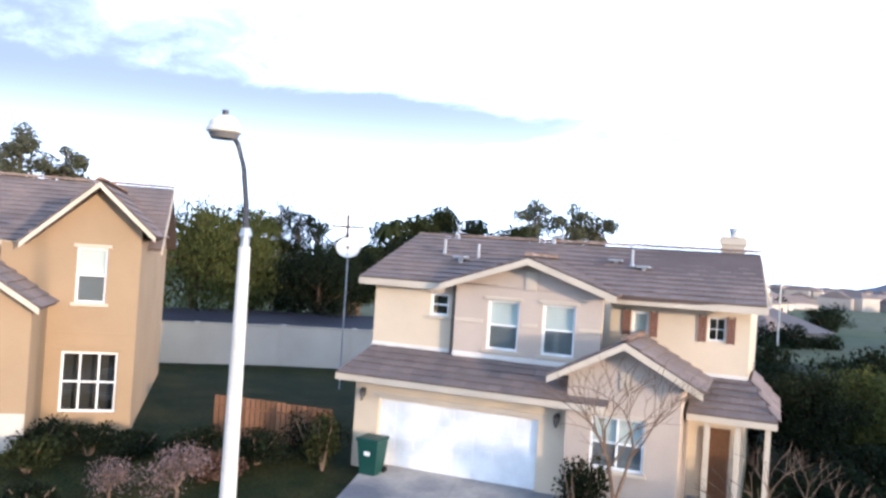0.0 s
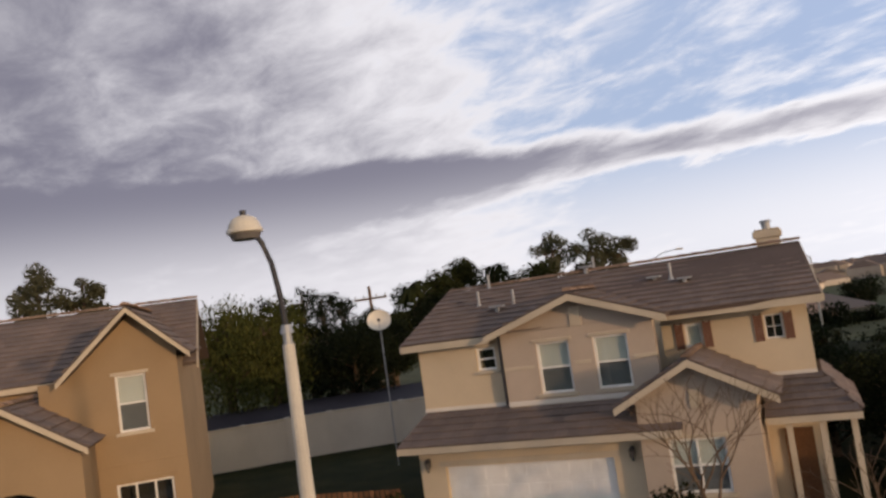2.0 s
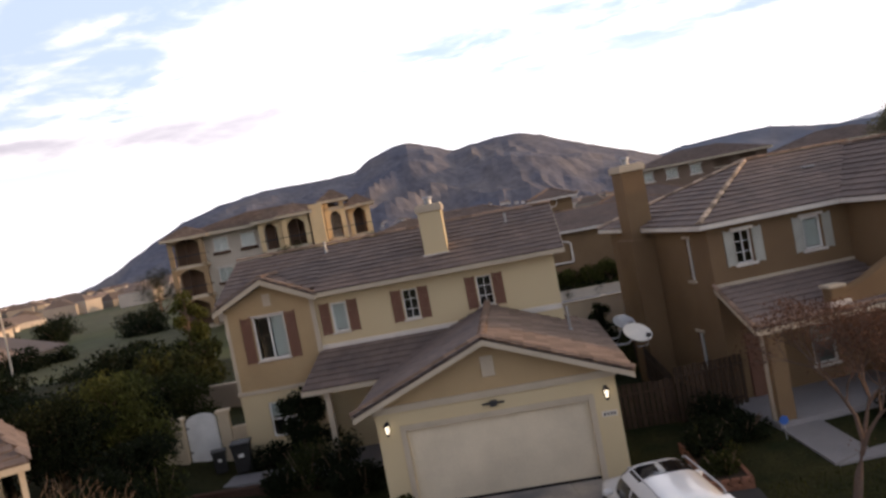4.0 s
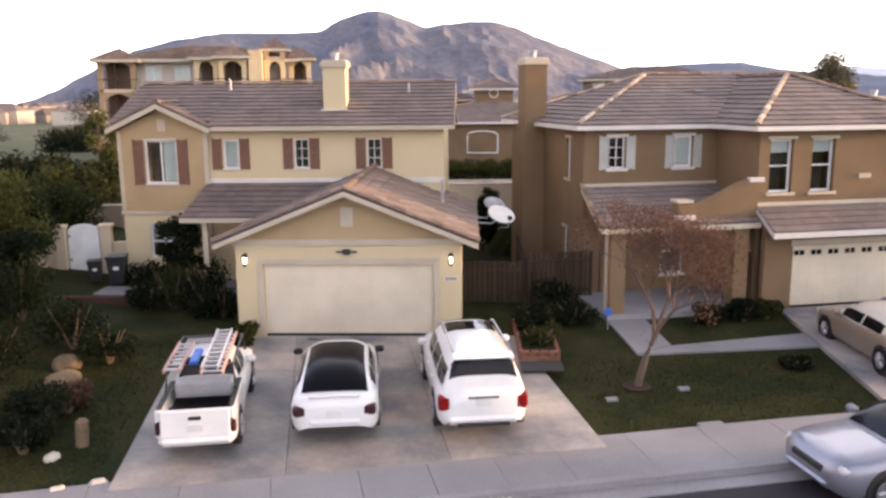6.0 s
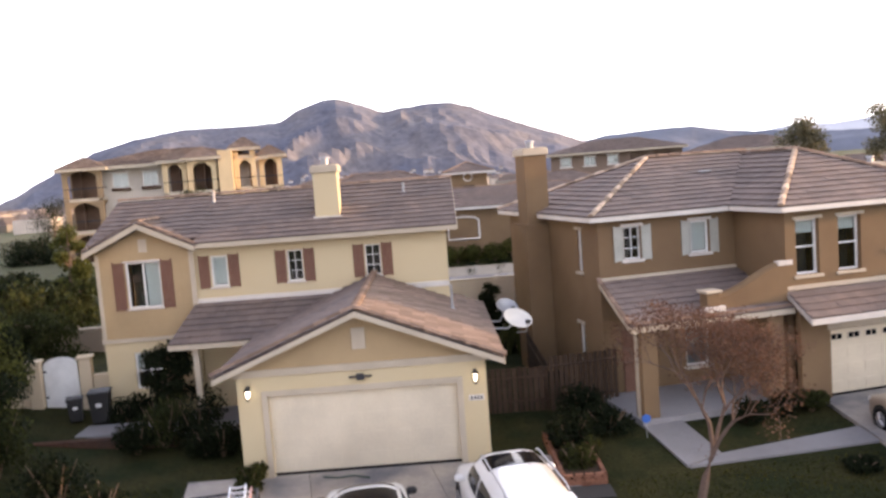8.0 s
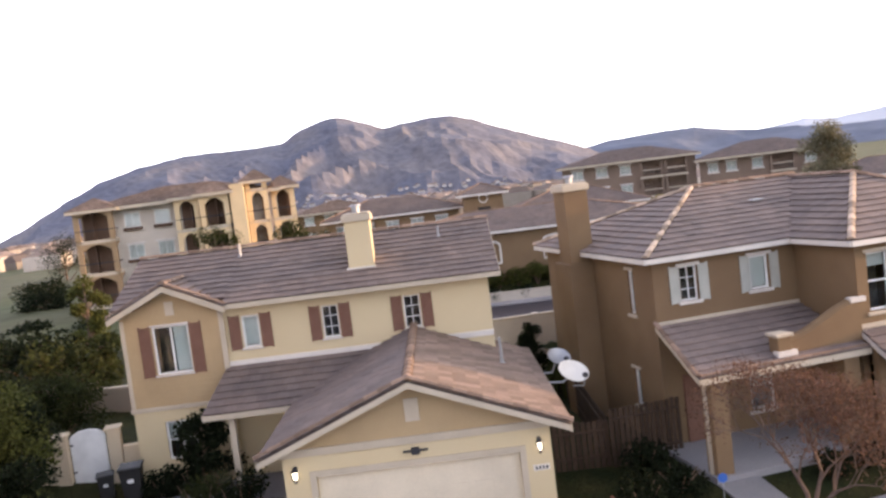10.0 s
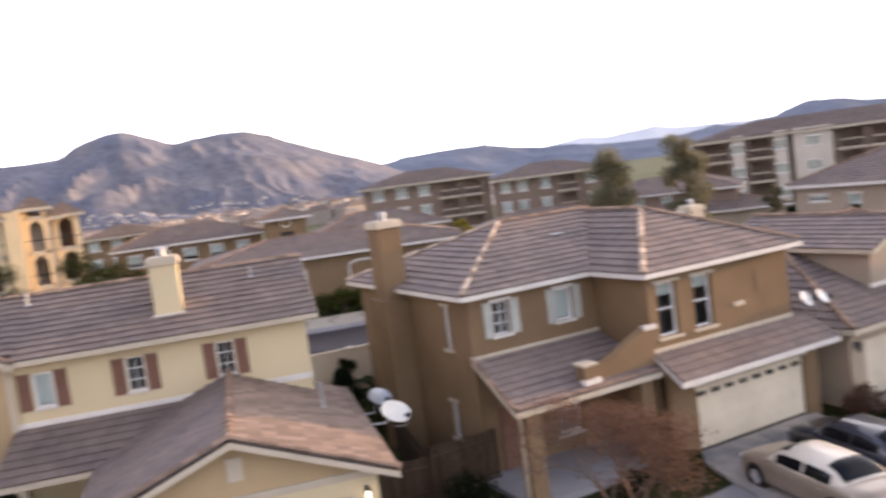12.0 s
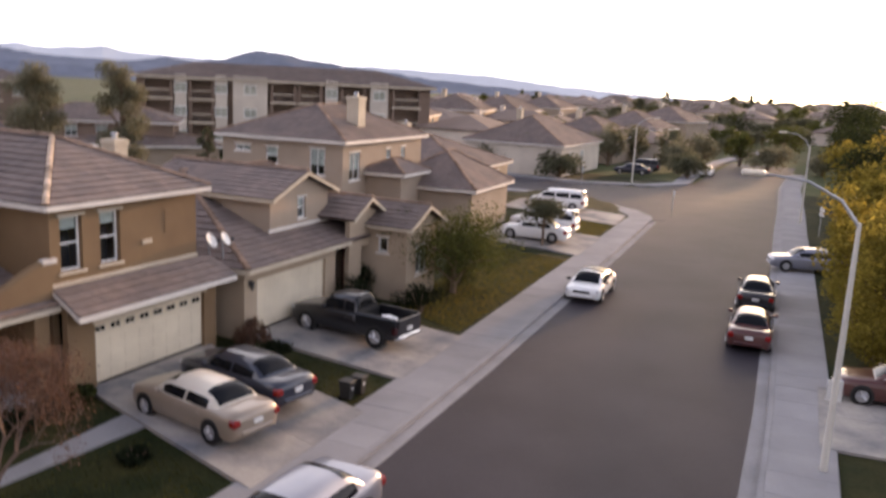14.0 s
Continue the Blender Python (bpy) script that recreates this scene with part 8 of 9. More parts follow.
arm_lamp(27.3, -15.7, 105, "pale arm lamp with a white sign beside the pavement", 7.1, 2.5)
arm_lamp(95.5, 22.5, -75, "arm lamp at the corner of the side street", sign=False)
arm_lamp(-38.2, 41.8, -146, "tall arm lamp beyond the gardens", 8.0, 3.6, False)
arm_lamp(-48.5, 33.5, 34, "tall arm lamp beyond the gardens", 9.2, 2.6, False)
arm_lamp(78, -1.6, 105, "arm lamp farther down the street", sign=False)


def sign_post(x, y, h, w, label):
    r = thing("street_sign", label, "street sign", pose(x, y, lot_z(x, y), 0, 0, 40))
    bm = bmesh.new(); tube(bm, [(0, 0, -0.2), (0, 0, h)], [0.03, 0.03], 8)
    part("post", bm, METAL_GREY, r)
    part("plate", boxes((-w / 2, w / 2, -0.05, -0.03, h - w, h)), PLATE, r, "pale sign plate")
    return r


sign_post(86.5, 24.5, 2.4, 0.8, "pale sign on a post at the corner")
sign_post(73, 8.0, 2.4, 0.5, "small sign at the corner pavement")
sign_post(72, -4.6, 2.3, 0.7, "white notice on a post by the pavement")


def bin_(x, y, yaw, z, label, material):
    r = thing("wheelie_bin", label, "bin", pose(x, y, z, 0, 0, yaw))
    bm = bmesh.new()
    loft(bm, [[(-0.24, -0.26, 0.06), (0.24, -0.26, 0.06), (0.24, 0.26, 0.06), (-0.24, 0.26, 0.06), (-0.24, -0.26, 0.06)], [(-0.32, -0.34, 1.0), (0.32, -0.34, 1.0), (0.32, 0.34, 1.0), (-0.32, 0.34, 1.0), (-0.32, -0.34, 1.0)]], close=False)
    bm.faces.new([bm.verts.new(p) for p in ((-0.24, -0.26, 0.06), (-0.24, 0.26, 0.06), (0.24, 0.26, 0.06), (0.24, -0.26, 0.06))])
    bmesh.ops.recalc_face_normals(bm, faces=bm.faces)
    part("body", bm, material, r, "tapered plastic body")
    part("lid", boxes((-0.36, 0.36, -0.4, 0.37, 1.0, 1.09), bevel=0.03), material, r, "closed lid")
    for s in (-1, 1):
        w = bmesh.new(); cyl(w, (s * 0.28, 0.28, 0.12), 0.12, 0.06, 12, axis="x")
        part("wheel", w, RUBBER, r)
    part("handle", boxes((-0.25, 0.25, 0.37, 0.41, 0.93, 0.97)), material, r)
    part("emblem", boxes((-0.09, 0.09, -0.325, -0.315, 0.6, 0.72)), PLATE, r, "pale printed mark")
    return r


pb = AM @ Vector((0.1, -0.75, -0.02))
bin_(pb.x, pb.y, 33, 0.9, "dark green wheeled bin beside the garage door", BIN_GREEN)
for x, y in ((21.75, -2.35), (22.35, -2.3)):
    b_ = bin_(x, y, 14, lot_z(x, y), "small dark bin on the lawn", PLASTIC_BLACK)
    b_.scale = (0.62, 0.62, 0.62)
bin_(-6.75, 5.75, 12, lot_z(-6.75, 5.75) + 0.05, "dark wheeled bin beside the white garden gate", PLASTIC_BLACK)
b_ = bin_(-7.55, 5.7, 20, lot_z(-7.55, 5.7) + 0.05, "low dark bin beside the white garden gate", PLASTIC_BLACK)
b_.scale = (0.75, 0.75, 0.75)


def dish(x, y, z, yaw, r0, label, base, foot=None, material=None, tilt=36):
    d = thing("satellite_dish", label, "satellite dish", pose(x, y, z, 0, 0, yaw))
    bm = bmesh.new()
    n, vs = 20, []
    for i in range(6):
        q = r0 * i / 5
        vs.append([bm.verts.new((q * math.cos(k * math.tau / n), q * math.sin(k * math.tau / n) * 0.9, 0.35 * (q / r0) ** 2 * r0)) for k in range(n)])
    for a, b in zip(vs[1:], vs[2:]):
        for k in range(n):
            bm.faces.new((a[k], a[(k + 1) % n], b[(k + 1) % n], b[k]))
    bm.faces.new(vs[1])
    top = bmesh.ops.extrude_face_region(bm, geom=list(bm.faces))
    bmesh.ops.translate(bm, verts=[v for v in top["geom"] if isinstance(v, bmesh.types.BMVert)], vec=(0, 0, -0.02))
    bmesh.ops.recalc_face_normals(bm, faces=bm.faces)
    part("reflector", bm, material or DISH, d, "pale shallow reflector", m=pose(0, 0, 0, tilt, 0, 0))
    a = bmesh.new(); tube(a, [(0, 0, -r0 * 0.7), (0, -r0 * 0.9, -r0 * 0.55), (0, -r0 * 1.15, 0.05)], [0.02] * 3, 6)
    part("feed_arm", a, METAL_GREY, d, "feed arm")
    part("feed_horn", boxes((-0.06, 0.06, -r0 * 1.15 - 0.06, -r0 * 1.15 + 0.08, 0.0, 0.12), bevel=0.02), METAL_DARK, d)
    end = (0, 0.12, -base)
    if foot:
        end = tuple(pose(x, y, z, 0, 0, yaw).inverted() @ Vector(foot))
    m_ = bmesh.new(); tube(m_, [(0, 0.05, -0.02), (end[0] * 0.3, end[1] * 0.3 + 0.04, end[2] - 0.02), end], [0.03] * 3, 8)
    part("mast", m_, METAL_GREY, d, "mounting mast")
    return d


dish(6.9, 3.9, 2.85, 35, 0.48, "large pale satellite dish on a strut from the eave", 0.5, (6.08, 4.1, 2.66))
dish(6.72, 5.2, 3.05, 30, 0.38, "grey satellite dish on a strut from the eave", 0.5, (6.08, 5.3, 2.66), METAL_GREY)
dish(21.75, 4.95, 3.65, 30, 0.33, "bright white satellite dish on the roof edge", 0.4, (22.0, 4.95, 2.8), WHITE_PAINT, 58)
dish(22.2, 4.7, 3.7, 34, 0.3, "bright white satellite dish on the roof edge", 0.4, (22.3, 4.75, 2.85), WHITE_PAINT, 58)
dish(-27.4, -5.3, 7.3, 60, 0.5, "pale dish on a tall post behind the house", 6.2, tilt=70)


# planter of red bricks at the driveway's edge
def planter():
    r = thing("planter", "low red brick planter with dark soil", "planter")
    z = -0.12
    me = mesh_of("brick", boxes((-0.1, 0.1, -0.05, 0.05, -0.03, 0.03), bevel=0.004), BRICK)
    for k in range(4):
        for x0, y0, x1, y1 in ((7.25, -1.75, 8.25, -1.75), (8.25, -1.75, 8.25, 1.6), (7.25, -1.75, 7.25, 1.6)):
            ln = math.hypot(x1 - x0, y1 - y0)
            n = int(ln / 0.21)
            for i in range(n):
                t = (i + (0.5 if k % 2 else 0.25)) / n
                if t < 1:
                    part("brick", me, None, r, m=pose(x0 + (x1 - x0) * t, y0 + (y1 - y0) * t, z + k * 0.068, 0, 0, math.degrees(math.atan2(y1 - y0, x1 - x0)) + random.uniform(-1, 1)))
    part("soil", boxes((7.3, 8.2, -1.7, 1.6, -0.3, 0.06)), SOIL, r, "dark soil")
    part("backing", boxes((7.21, 8.29, -1.79, 1.6, -0.4, -0.06)), BRICK, r)
    return r


planter()
marker = thing("kerb_marker", "faded pale painted bars on the kerb", "kerb marker", pose(6.35, -8.73, -0.45, 0, 0, 11.5))
for u in (-0.24, -0.12, 0.0, 0.12, 0.24):
    part("bar", boxes((u - 0.035, u + 0.035, -0.15, -0.06, 0.0, 0.005)), STUCCO_PALE, marker)
solid("garden_mat", boxes((7.2, 8.3, -2.75, -2.0, -0.12, -0.09)), PLASTIC_BLACK, "dark mat with pale scraps on the concrete", "mat")
bx = boxes((-0.3, 0.3, -0.2, 0.2, -0.2, 0.04), bevel=0.02)
solid("utility_box", bx, CONCRETE, "small concrete utility cover in the lawn", "utility cover", pose(11.3, -5.3, lot_z(11.3, -5.3) + 0.03, 0, 0, 14))
for x, y, rr in ((-4.7, -2.4, 0.34), (-4.3, -3.5, 0.38)):
    bm = bmesh.new(); bmesh.ops.create_icosphere(bm, subdivisions=3, radius=rr)
    for v in bm.verts:
        v.co *= 1 + 0.45 * noise.noise(v.co * 2.0 + Vector((x, y, 0)))
        v.co.z *= 0.62
    solid("boulder", bm, BOULDER, "rounded tan boulder on the lawn", "boulder", pose(x, y, lot_z(x, y) + rr * 0.3), "lawn boulders")
for x, y in ((-2.35, -6.6),):
    solid("standing_stone", boxes((-0.13, 0.13, -0.11, 0.11, -0.1, 0.62), bevel=0.07), BOULDER, "short upright tan stone on the lawn", "stone", pose(x, y, lot_z(x, y), 3, 4, 20))
for x, y in ((-2.7, -7.2), (-1.95, -8.5), (-1.3, -8.2)):
    solid("garden_stone", boxes((-0.17, 0.17, -0.13, 0.13, -0.1, 0.12), bevel=0.07), STUCCO_PALE, "pale rounded edging stone at the lawn corner", "stone", pose(x, y, lot_z(x, y), 0, 0, random.uniform(0, 90)), "edging stones")
for x, y in ((9.3, -3.9), (11.2, -3.2)):
    solid("sprinkler_cover", boxes((-0.14, 0.14, -0.1, 0.1, -0.05, 0.03), bevel=0.01), CONCRETE, "small pale valve cover in the grass", "valve cover", pose(x, y, lot_z(x, y) + 0.02, 0, 0, 10))
sb = thing("alarm_sign", "small blue alarm sign on a stake", "sign", pose(10.05, 1.2, lot_z(10.05, 1.2)))
bm = bmesh.new(); cyl(bm, (0, 0, 0.55), 0.13, 0.02, 8, axis="y")
part("plate", bm, SIGN_BLUE, sb, "blue octagonal plate")
part("stake", boxes((-0.012, 0.012, 0.0, 0.02, -0.1, 0.5)), METAL_GREY, sb)
hose = bmesh.new()
tube(hose, [(1.3, -0.35, 0.02), (1.7, -0.5, 0.02), (2.1, -0.42, 0.02), (2.5, -0.6, 0.0)], [0.02] * 4, 6)
solid("garden_hose", hose, BIN_GREEN, "green garden hose lying before the garage", "hose")


mulch = bmesh.new(); cyl(mulch, (0, 0, 0), 0.36, 0.05, 18)
solid("mulch_ring", mulch, SOIL, "ring of dark mulch round the young tree", "mulch", pose(10.05, -3.1, lot_z(10, -3.1) + 0.02))


# ---- planting ----
bare_tree("street_tree", (10.05, -3.1, lot_z(10, -3.1)), 9.3, 2.4, "nearly bare russet young tree on the lawn", 11, LEAF_RED, 11000, BARK_RED, lean=(0.30, 0.1), trunk_r=0.11, first=0.16, wide=1.05, haze=0.35, leaf_size=0.032, orders=7, lift=0.26)
p = AM @ Vector((7.4, -3.4, 0))
bare_tree("street_tree", (p.x, p.y, lot_z(p.x, p.y)), 6.6, 2.4, "bare branched tree before the house", 12, None, 0, BARK, trunk_r=0.09)
p = AM @ Vector((11.0, -3.4, 0))
bare_tree("street_tree", (p.x, p.y, lot_z(p.x, p.y)), 4.6, 2.2, "bare branched tree beside dark shrubs", 13, None, 0, BARK, trunk_r=0.08)
bare_tree("blossom_tree", (-17.0, -15.0, lot_z(-17.0, -15.0)), 5.2, 2.2, "wide low tree with sparse pale pink blossom", 14, BLOSSOM, 2400, BARK, trunk_r=0.06, first=0.10, wide=1.5, haze=0.45, leaf_size=0.04)
bare_tree("blossom_tree", (-17.8, -16.4, lot_z(-17.8, -16.4)), 3.6, 1.8, "wide low tree with sparse pale pink blossom", 15, BLOSSOM, 1300, BARK, trunk_r=0.05, first=0.10, wide=1.5, haze=0.45, leaf_size=0.035)
p = AM @ Vector((-1.35, -1.0, 0)); shrub("shrub", (p.x, p.y, lot_z(p.x, p.y)), 0.55, 1.7, LEAF, "upright clipped green shrub beside the garage", 21)
p = AM @ Vector((6.1, -1.3, 0)); shrub("shrub", (p.x, p.y, lot_z(p.x, p.y)), 0.8, 1.9, LEAF_DARK, "rounded dark shrub beside the garage", 22)
p = AM @ Vector((7.6, -1.4, 0)); shrub("shrub", (p.x, p.y, lot_z(p.x, p.y)), 0.9, 0.9, LEAF_RED, "low reddish shrub under the window", 23)
for i, (x, y, r, h, lf) in enumerate(((-20.6, -16.4, 0.8, 0.9, LEAF_DARK), (-20.2, -15.2, 0.8, 0.8, LEAF_DARK), (-19.6, -13.8, 0.9, 1.0, LEAF_DARK), (-18.9, -12.2, 1.0, 1.1, LEAF_DARK), (-18.6, -10.6, 1.0, 1.7, LEAF_DARK), (-20.9, -17.6, 0.9, 1.1, LEAF_DARK), (-19.8, -18.0, 0.9, 0.9, LEAF), (-17.4, -18.2, 0.8, 0.8, LEAF_DARK), (-15.4, -17.6, 0.7, 0.7, LEAF_DARK), (-18.2, -13.6, 0.8, 0.9, LEAF_RED))):
    shrub("shrub", (x, y, lot_z(x, y)), r, h, lf, "dark green garden shrub", 30 + i)
# thicket between the beige and the cream house
thicket = [(-11.0, 2.2, 4.4, 1.5, LEAF_DARK), (-10.3, 4.6, 4.7, 1.5, LEAF_WILLOW), (-12.2, 5.6, 3.6, 1.6, LEAF_WILLOW), (-12.6, 9.2, 3.2, 1.7, LEAF), (-13.6, 3.4, 4.0, 1.7, LEAF_DARK), (-11.6, 12.4, 2.9, 1.5, LEAF), (-15.0, 13.5, 3.2, 1.8, LEAF_DARK), (-16.5, 8.5, 3.6, 1.8, LEAF_DARK), (-8.2, -1.2, 2.6, 1.2, LEAF_DARK)]
for i, (x, y, hh, sp, lf) in enumerate(thicket):
    tree("garden_tree", (x, y, lot_z(x, y)), hh * 0.86, sp, lf, "dense dark garden tree between the houses", 40 + i, 4200, 0.10, 0.5, 8, 0.12, fork=0.15, group="trees between the houses", tall=1.0)
for i, (x, y, r, h, lf) in enumerate(((-7.2, -3.4, 1.1, 1.7, LEAF), (-7.6, 0.8, 1.1, 2.1, LEAF), (-4.6, 2.9, 0.8, 1.1, LEAF_DARK), (-5.9, 5.9, 0.7, 0.9, LEAF_DARK), (-5.2, 6.2, 0.7, 1.0, LEAF_DARK), (-3.9, 3.3, 1.0, 1.7, LEAF), (-2.9, 3.2, 0.9, 1.6, LEAF_DARK), (-2.4, 2.4, 0.6, 1.0, LEAF_DARK),
                                      (-1.9, 2.2, 0.7, 1.1, LEAF_DARK), (-0.45, -0.75, 0.45, 0.8, LEAF), (-3.6, -5.9, 0.8, 1.1, LEAF_DARK), (-3.75, -2.0, 0.8, 1.2, LEAF_DARK), (-5.2, -1.0, 1.0, 1.6, LEAF_DARK), (-6.2, -3.2, 1.1, 1.5, LEAF_DARK), (-3.4, -5.0, 0.5, 0.7, LEAF_RED), (-5.6, -6.2, 0.8, 0.9, LEAF_DARK), (-3.4, -7.0, 0.6, 0.8, LEAF_DARK))):
    shrub("shrub", (x, y, lot_z(x, y)), r, h, lf, "garden shrub at the lawn's edge", 60 + i)
# the flat one at (14.6, -1.6) stands for a dark patch of grass
for i, (x, y, r, h, lf) in enumerate(((7.8, -0.9, 0.7, 0.9, LEAF), (7.8, 0.6, 0.8, 1.1, LEAF_DARK), (9.1, 1.8, 0.9, 0.8, LEAF_DARK), (8.6, 3.2, 0.8, 1.1, LEAF_DARK), (13.2, 1.9, 0.6, 0.7, LEAF_DARK), (14.4, 2.2, 0.6, 0.7, LEAF_DARK), (15.2, 2.4, 0.55, 0.7, LEAF), (14.6, -1.6, 0.5, 0.3, LEAF_DARK),
                                      (22.3, 3.2, 0.7, 1.2, LEAF_RED), (22.2, 1.6, 0.6, 0.8, LEAF_DARK), (29.4, 4.6, 0.9, 1.5, LEAF_DARK), (31.2, 2.4, 1.2, 1.4, LEAF_DARK), (30.6, 5.6, 0.8, 1.6, LEAF_DARK), (36.6, 4.4, 1.0, 1.4, LEAF))):
    shrub("shrub", (x, y, lot_z(x, y)), r, h, lf, "garden shrub before the house", 80 + i)
for i, (x, y, hh, sp) in enumerate(((-4.3, 5.4, 2.9, 0.8), (-8.6, 2.2, 2.4, 1.0), (-10.2, 5.6, 3.0, 1.1))):
    tree("garden_tree", (x, y, lot_z(x, y)), hh, sp, LEAF_DARK, "slender dark garden tree before the cream house", 700 + i, 2600, 0.10, 0.5, 9, 0.07, fork=0.2, group="trees between the houses", tall=1.0)
# behind the cream house and in the side garden
tree("cypress", (6.7, 13.5, -0.1), 3.6, 0.42, LEAF_DARK, "narrow dark conifer beside the wall", 95, 5000, 0.08, 0.85, 14, 0.08, up=0.9, fork=0.1, tall=0.8)
bank = bmesh.new()
slab(bank, [(-4, 43.0, -0.6), (24, 43.0, -0.6), (24, 44.9, 0.75), (-4, 44.9, 0.75)], (0, -0.58, 0.81), 0.3)
bmesh.ops.recalc_face_normals(bank, faces=bank.faces)
solid("bank", bank, LAWN, "low planted bank above the back road", "bank", kind="structure")
for i in range(17):
    x = -2.6 + 1.5 * i
    shrub("hedge_shrub", (x, 44.2, 0.25), 1.05, 1.5 + 0.2 * math.sin(i * 2.3), LEAF_WILLOW, "clipped yellow-green hedge shrub on the bank", 100 + i, 800, 0.14, group="hedge on the bank")
for i in range(9):
    shrub("hedge_shrub", (0.4 + 2.3 * i, 42.5, -0.55), 0.75, 1.1, LEAF_DARK, "dark low shrub beside the back road", 130 + i, 500, 0.13, group="roadside shrubs")
# big trees behind the bend
W1 = lambda x, y: (x, y, lot_z(x, y) if -60 < x else 0.2)
tree("willow", W1(-46.9, -5.6), 8.7, 3.2, LEAF_WILLOW, "large drooping yellow-green willow behind the wall", 111, 9500, 0.17, 0.55, 10, 0.3, droop=1.7, squash=0.9, tall=1.05)
tree("willow", W1(-47.4, -2.6), 8.4, 2.7, LEAF_WILLOW, "large drooping yellow-green willow behind the wall", 112, 7000, 0.17, 0.55, 9, 0.26, droop=1.6, tall=1.05)
tree("oak", W1(-44.2, 1.5), 6.4, 2.7, LEAF_DARK, "dark rounded evergreen tree behind the wall", 113, 7000, 0.15, 0.62, 10, 0.25, fork=0.15, tall=1.0)
for i, (x, y, hh, sp) in enumerate(((-51.6, -1.4, 8.6, 1.1), (-51.8, 0.2, 8.2, 1.1), (-51.4, 1.6, 9.0, 1.0), (-50.8, 2.8, 8.4, 1.0), (-50.4, 4.2, 8.0, 1.1), (-50.0, 5.4, 6.9, 1.1))):
    tree("conifer", W1(x, y), hh, sp, LEAF_DARK, "dark pointed conifer on the slope behind", 114 + i, 2600, 0.16, 0.75, 12, 0.16, up=1.1, fork=0.06, group="conifers behind the bend", tall=1.02)
for i, (x, y, hh, sp, lf) in enumerate(((-56.9, -14.5, 12.4, 1.9, LEAF_OLIVE), (-56.6, -11.8, 11.2, 1.7, LEAF_OLIVE), (-52.0, -8.8, 8.6, 2.4, LEAF_DARK), (-48.5, 6.8, 6.2, 2.4, LEAF), (-48.0, 9.2, 6.6, 2.4, LEAF_DARK), (-53.7, 13.2, 9.0, 2.4, LEAF), (-52.5, 15.4, 9.7, 2.2, LEAF), (-50.9, 17.6, 9.2, 2.4, LEAF_DARK), (-49.3, 20.0, 8.6, 2.2, LEAF),
                                          (-50.4, 24.3, 11.0, 2.0, LEAF_OLIVE), (-48.4, 26.8, 10.8, 2.1, LEAF_OLIVE), (-47.2, 28.6, 9.8, 1.8, LEAF_OLIVE), (-41.0, 33.5, 6.0, 2.2, LEAF_DARK), (-50.0, -15.5, 7.2, 2.6, LEAF_DARK), (-49.0, 12.0, 7.4, 2.4, LEAF_DARK), (-46.5, 5.0, 5.6, 2.2, LEAF_DARK), (-45.0, 23.0, 7.2, 2.4, LEAF_DARK))):
    tree("backdrop_tree", W1(x, y), hh, sp, lf, "tall tree on the slope behind the houses", 120 + i, 3600, 0.2, 0.5, 9, 0.22, group="trees behind the bend", tall=1.05)


def palm(x, y, h, name="palm_tree", label="tall palm with a ragged crown behind the houses", category="palm tree"):
    r = thing(name, label, category, Matrix.Translation(W1(x, y)))
    bm = bmesh.new(); tube(bm, [(0, 0, -0.2), (0.1, 0, h * 0.5), (0.05, 0.1, h)], [0.22, 0.17, 0.14], 8)
    part("trunk", bm, BARK, r, "slender ringed trunk")
    rnd = random.Random(8)
    for k in range(22):
        a, up_ = k * 2.4, rnd.uniform(-0.5, 1.0)
        vs, fs = [], []
        for q in range(7):
            t = q / 6
            p_ = Vector((0.05 + math.cos(a) * t * 1.7, 0.1 + math.sin(a) * t * 1.7, h + up_ * t * 1.4 - 1.5 * t * t))
            wv = Vector((-math.sin(a), math.cos(a), 0)) * 0.22 * math.sin(math.pi * (0.15 + 0.8 * t))
            vs += [tuple(p_ - wv - Vector((0, 0, 0.1))), tuple(p_), tuple(p_ + wv - Vector((0, 0, 0.1)))]
        for q in range(6):
            fs += [(3 * q, 3 * q + 1, 3 * q + 4, 3 * q + 3), (3 * q + 1, 3 * q + 2, 3 * q + 5, 3 * q + 4)]
        part("frond", mesh_of("frond", (vs, fs), LEAF), LEAF, r)
    return r


palm(-51.5, 10.7, 8.3)
palm(7.9, 13.3, 1.5, "banana_plant", "broad-leaved banana plant beside the garden wall", "plant")
palm(9.3, 13.6, 1.1, "banana_plant", "broad-leaved banana plant beside the garden wall", "plant")


def utility_pole(x, y, h):
    r = thing("utility_pole", "wooden utility pole with one crossarm", "utility pole", Matrix.Translation(W1(x, y)) @ pose(0, 0, 0, 0, 0, 40))
    bm = bmesh.new(); tube(bm, [(0, 0, -0.3), (0, 0, h)], [0.17, 0.12], 8)
    part("post", bm, BARK, r, "weathered wooden post")
    part("crossarm", boxes((-1.3, 1.3, -0.07, 0.07, h - 1.0, h - 0.84)), BARK, r, "wooden crossarm")
    for u in (-1.2, -0.5, 0.5, 1.2):
        bm = bmesh.new(); cyl(bm, (u, 0, h - 0.74), 0.06, 0.2, 8)
        part("insulator", bm, METAL_GREY, r)
    return r


utility_pole(-51.2, 6.9, 8.6)
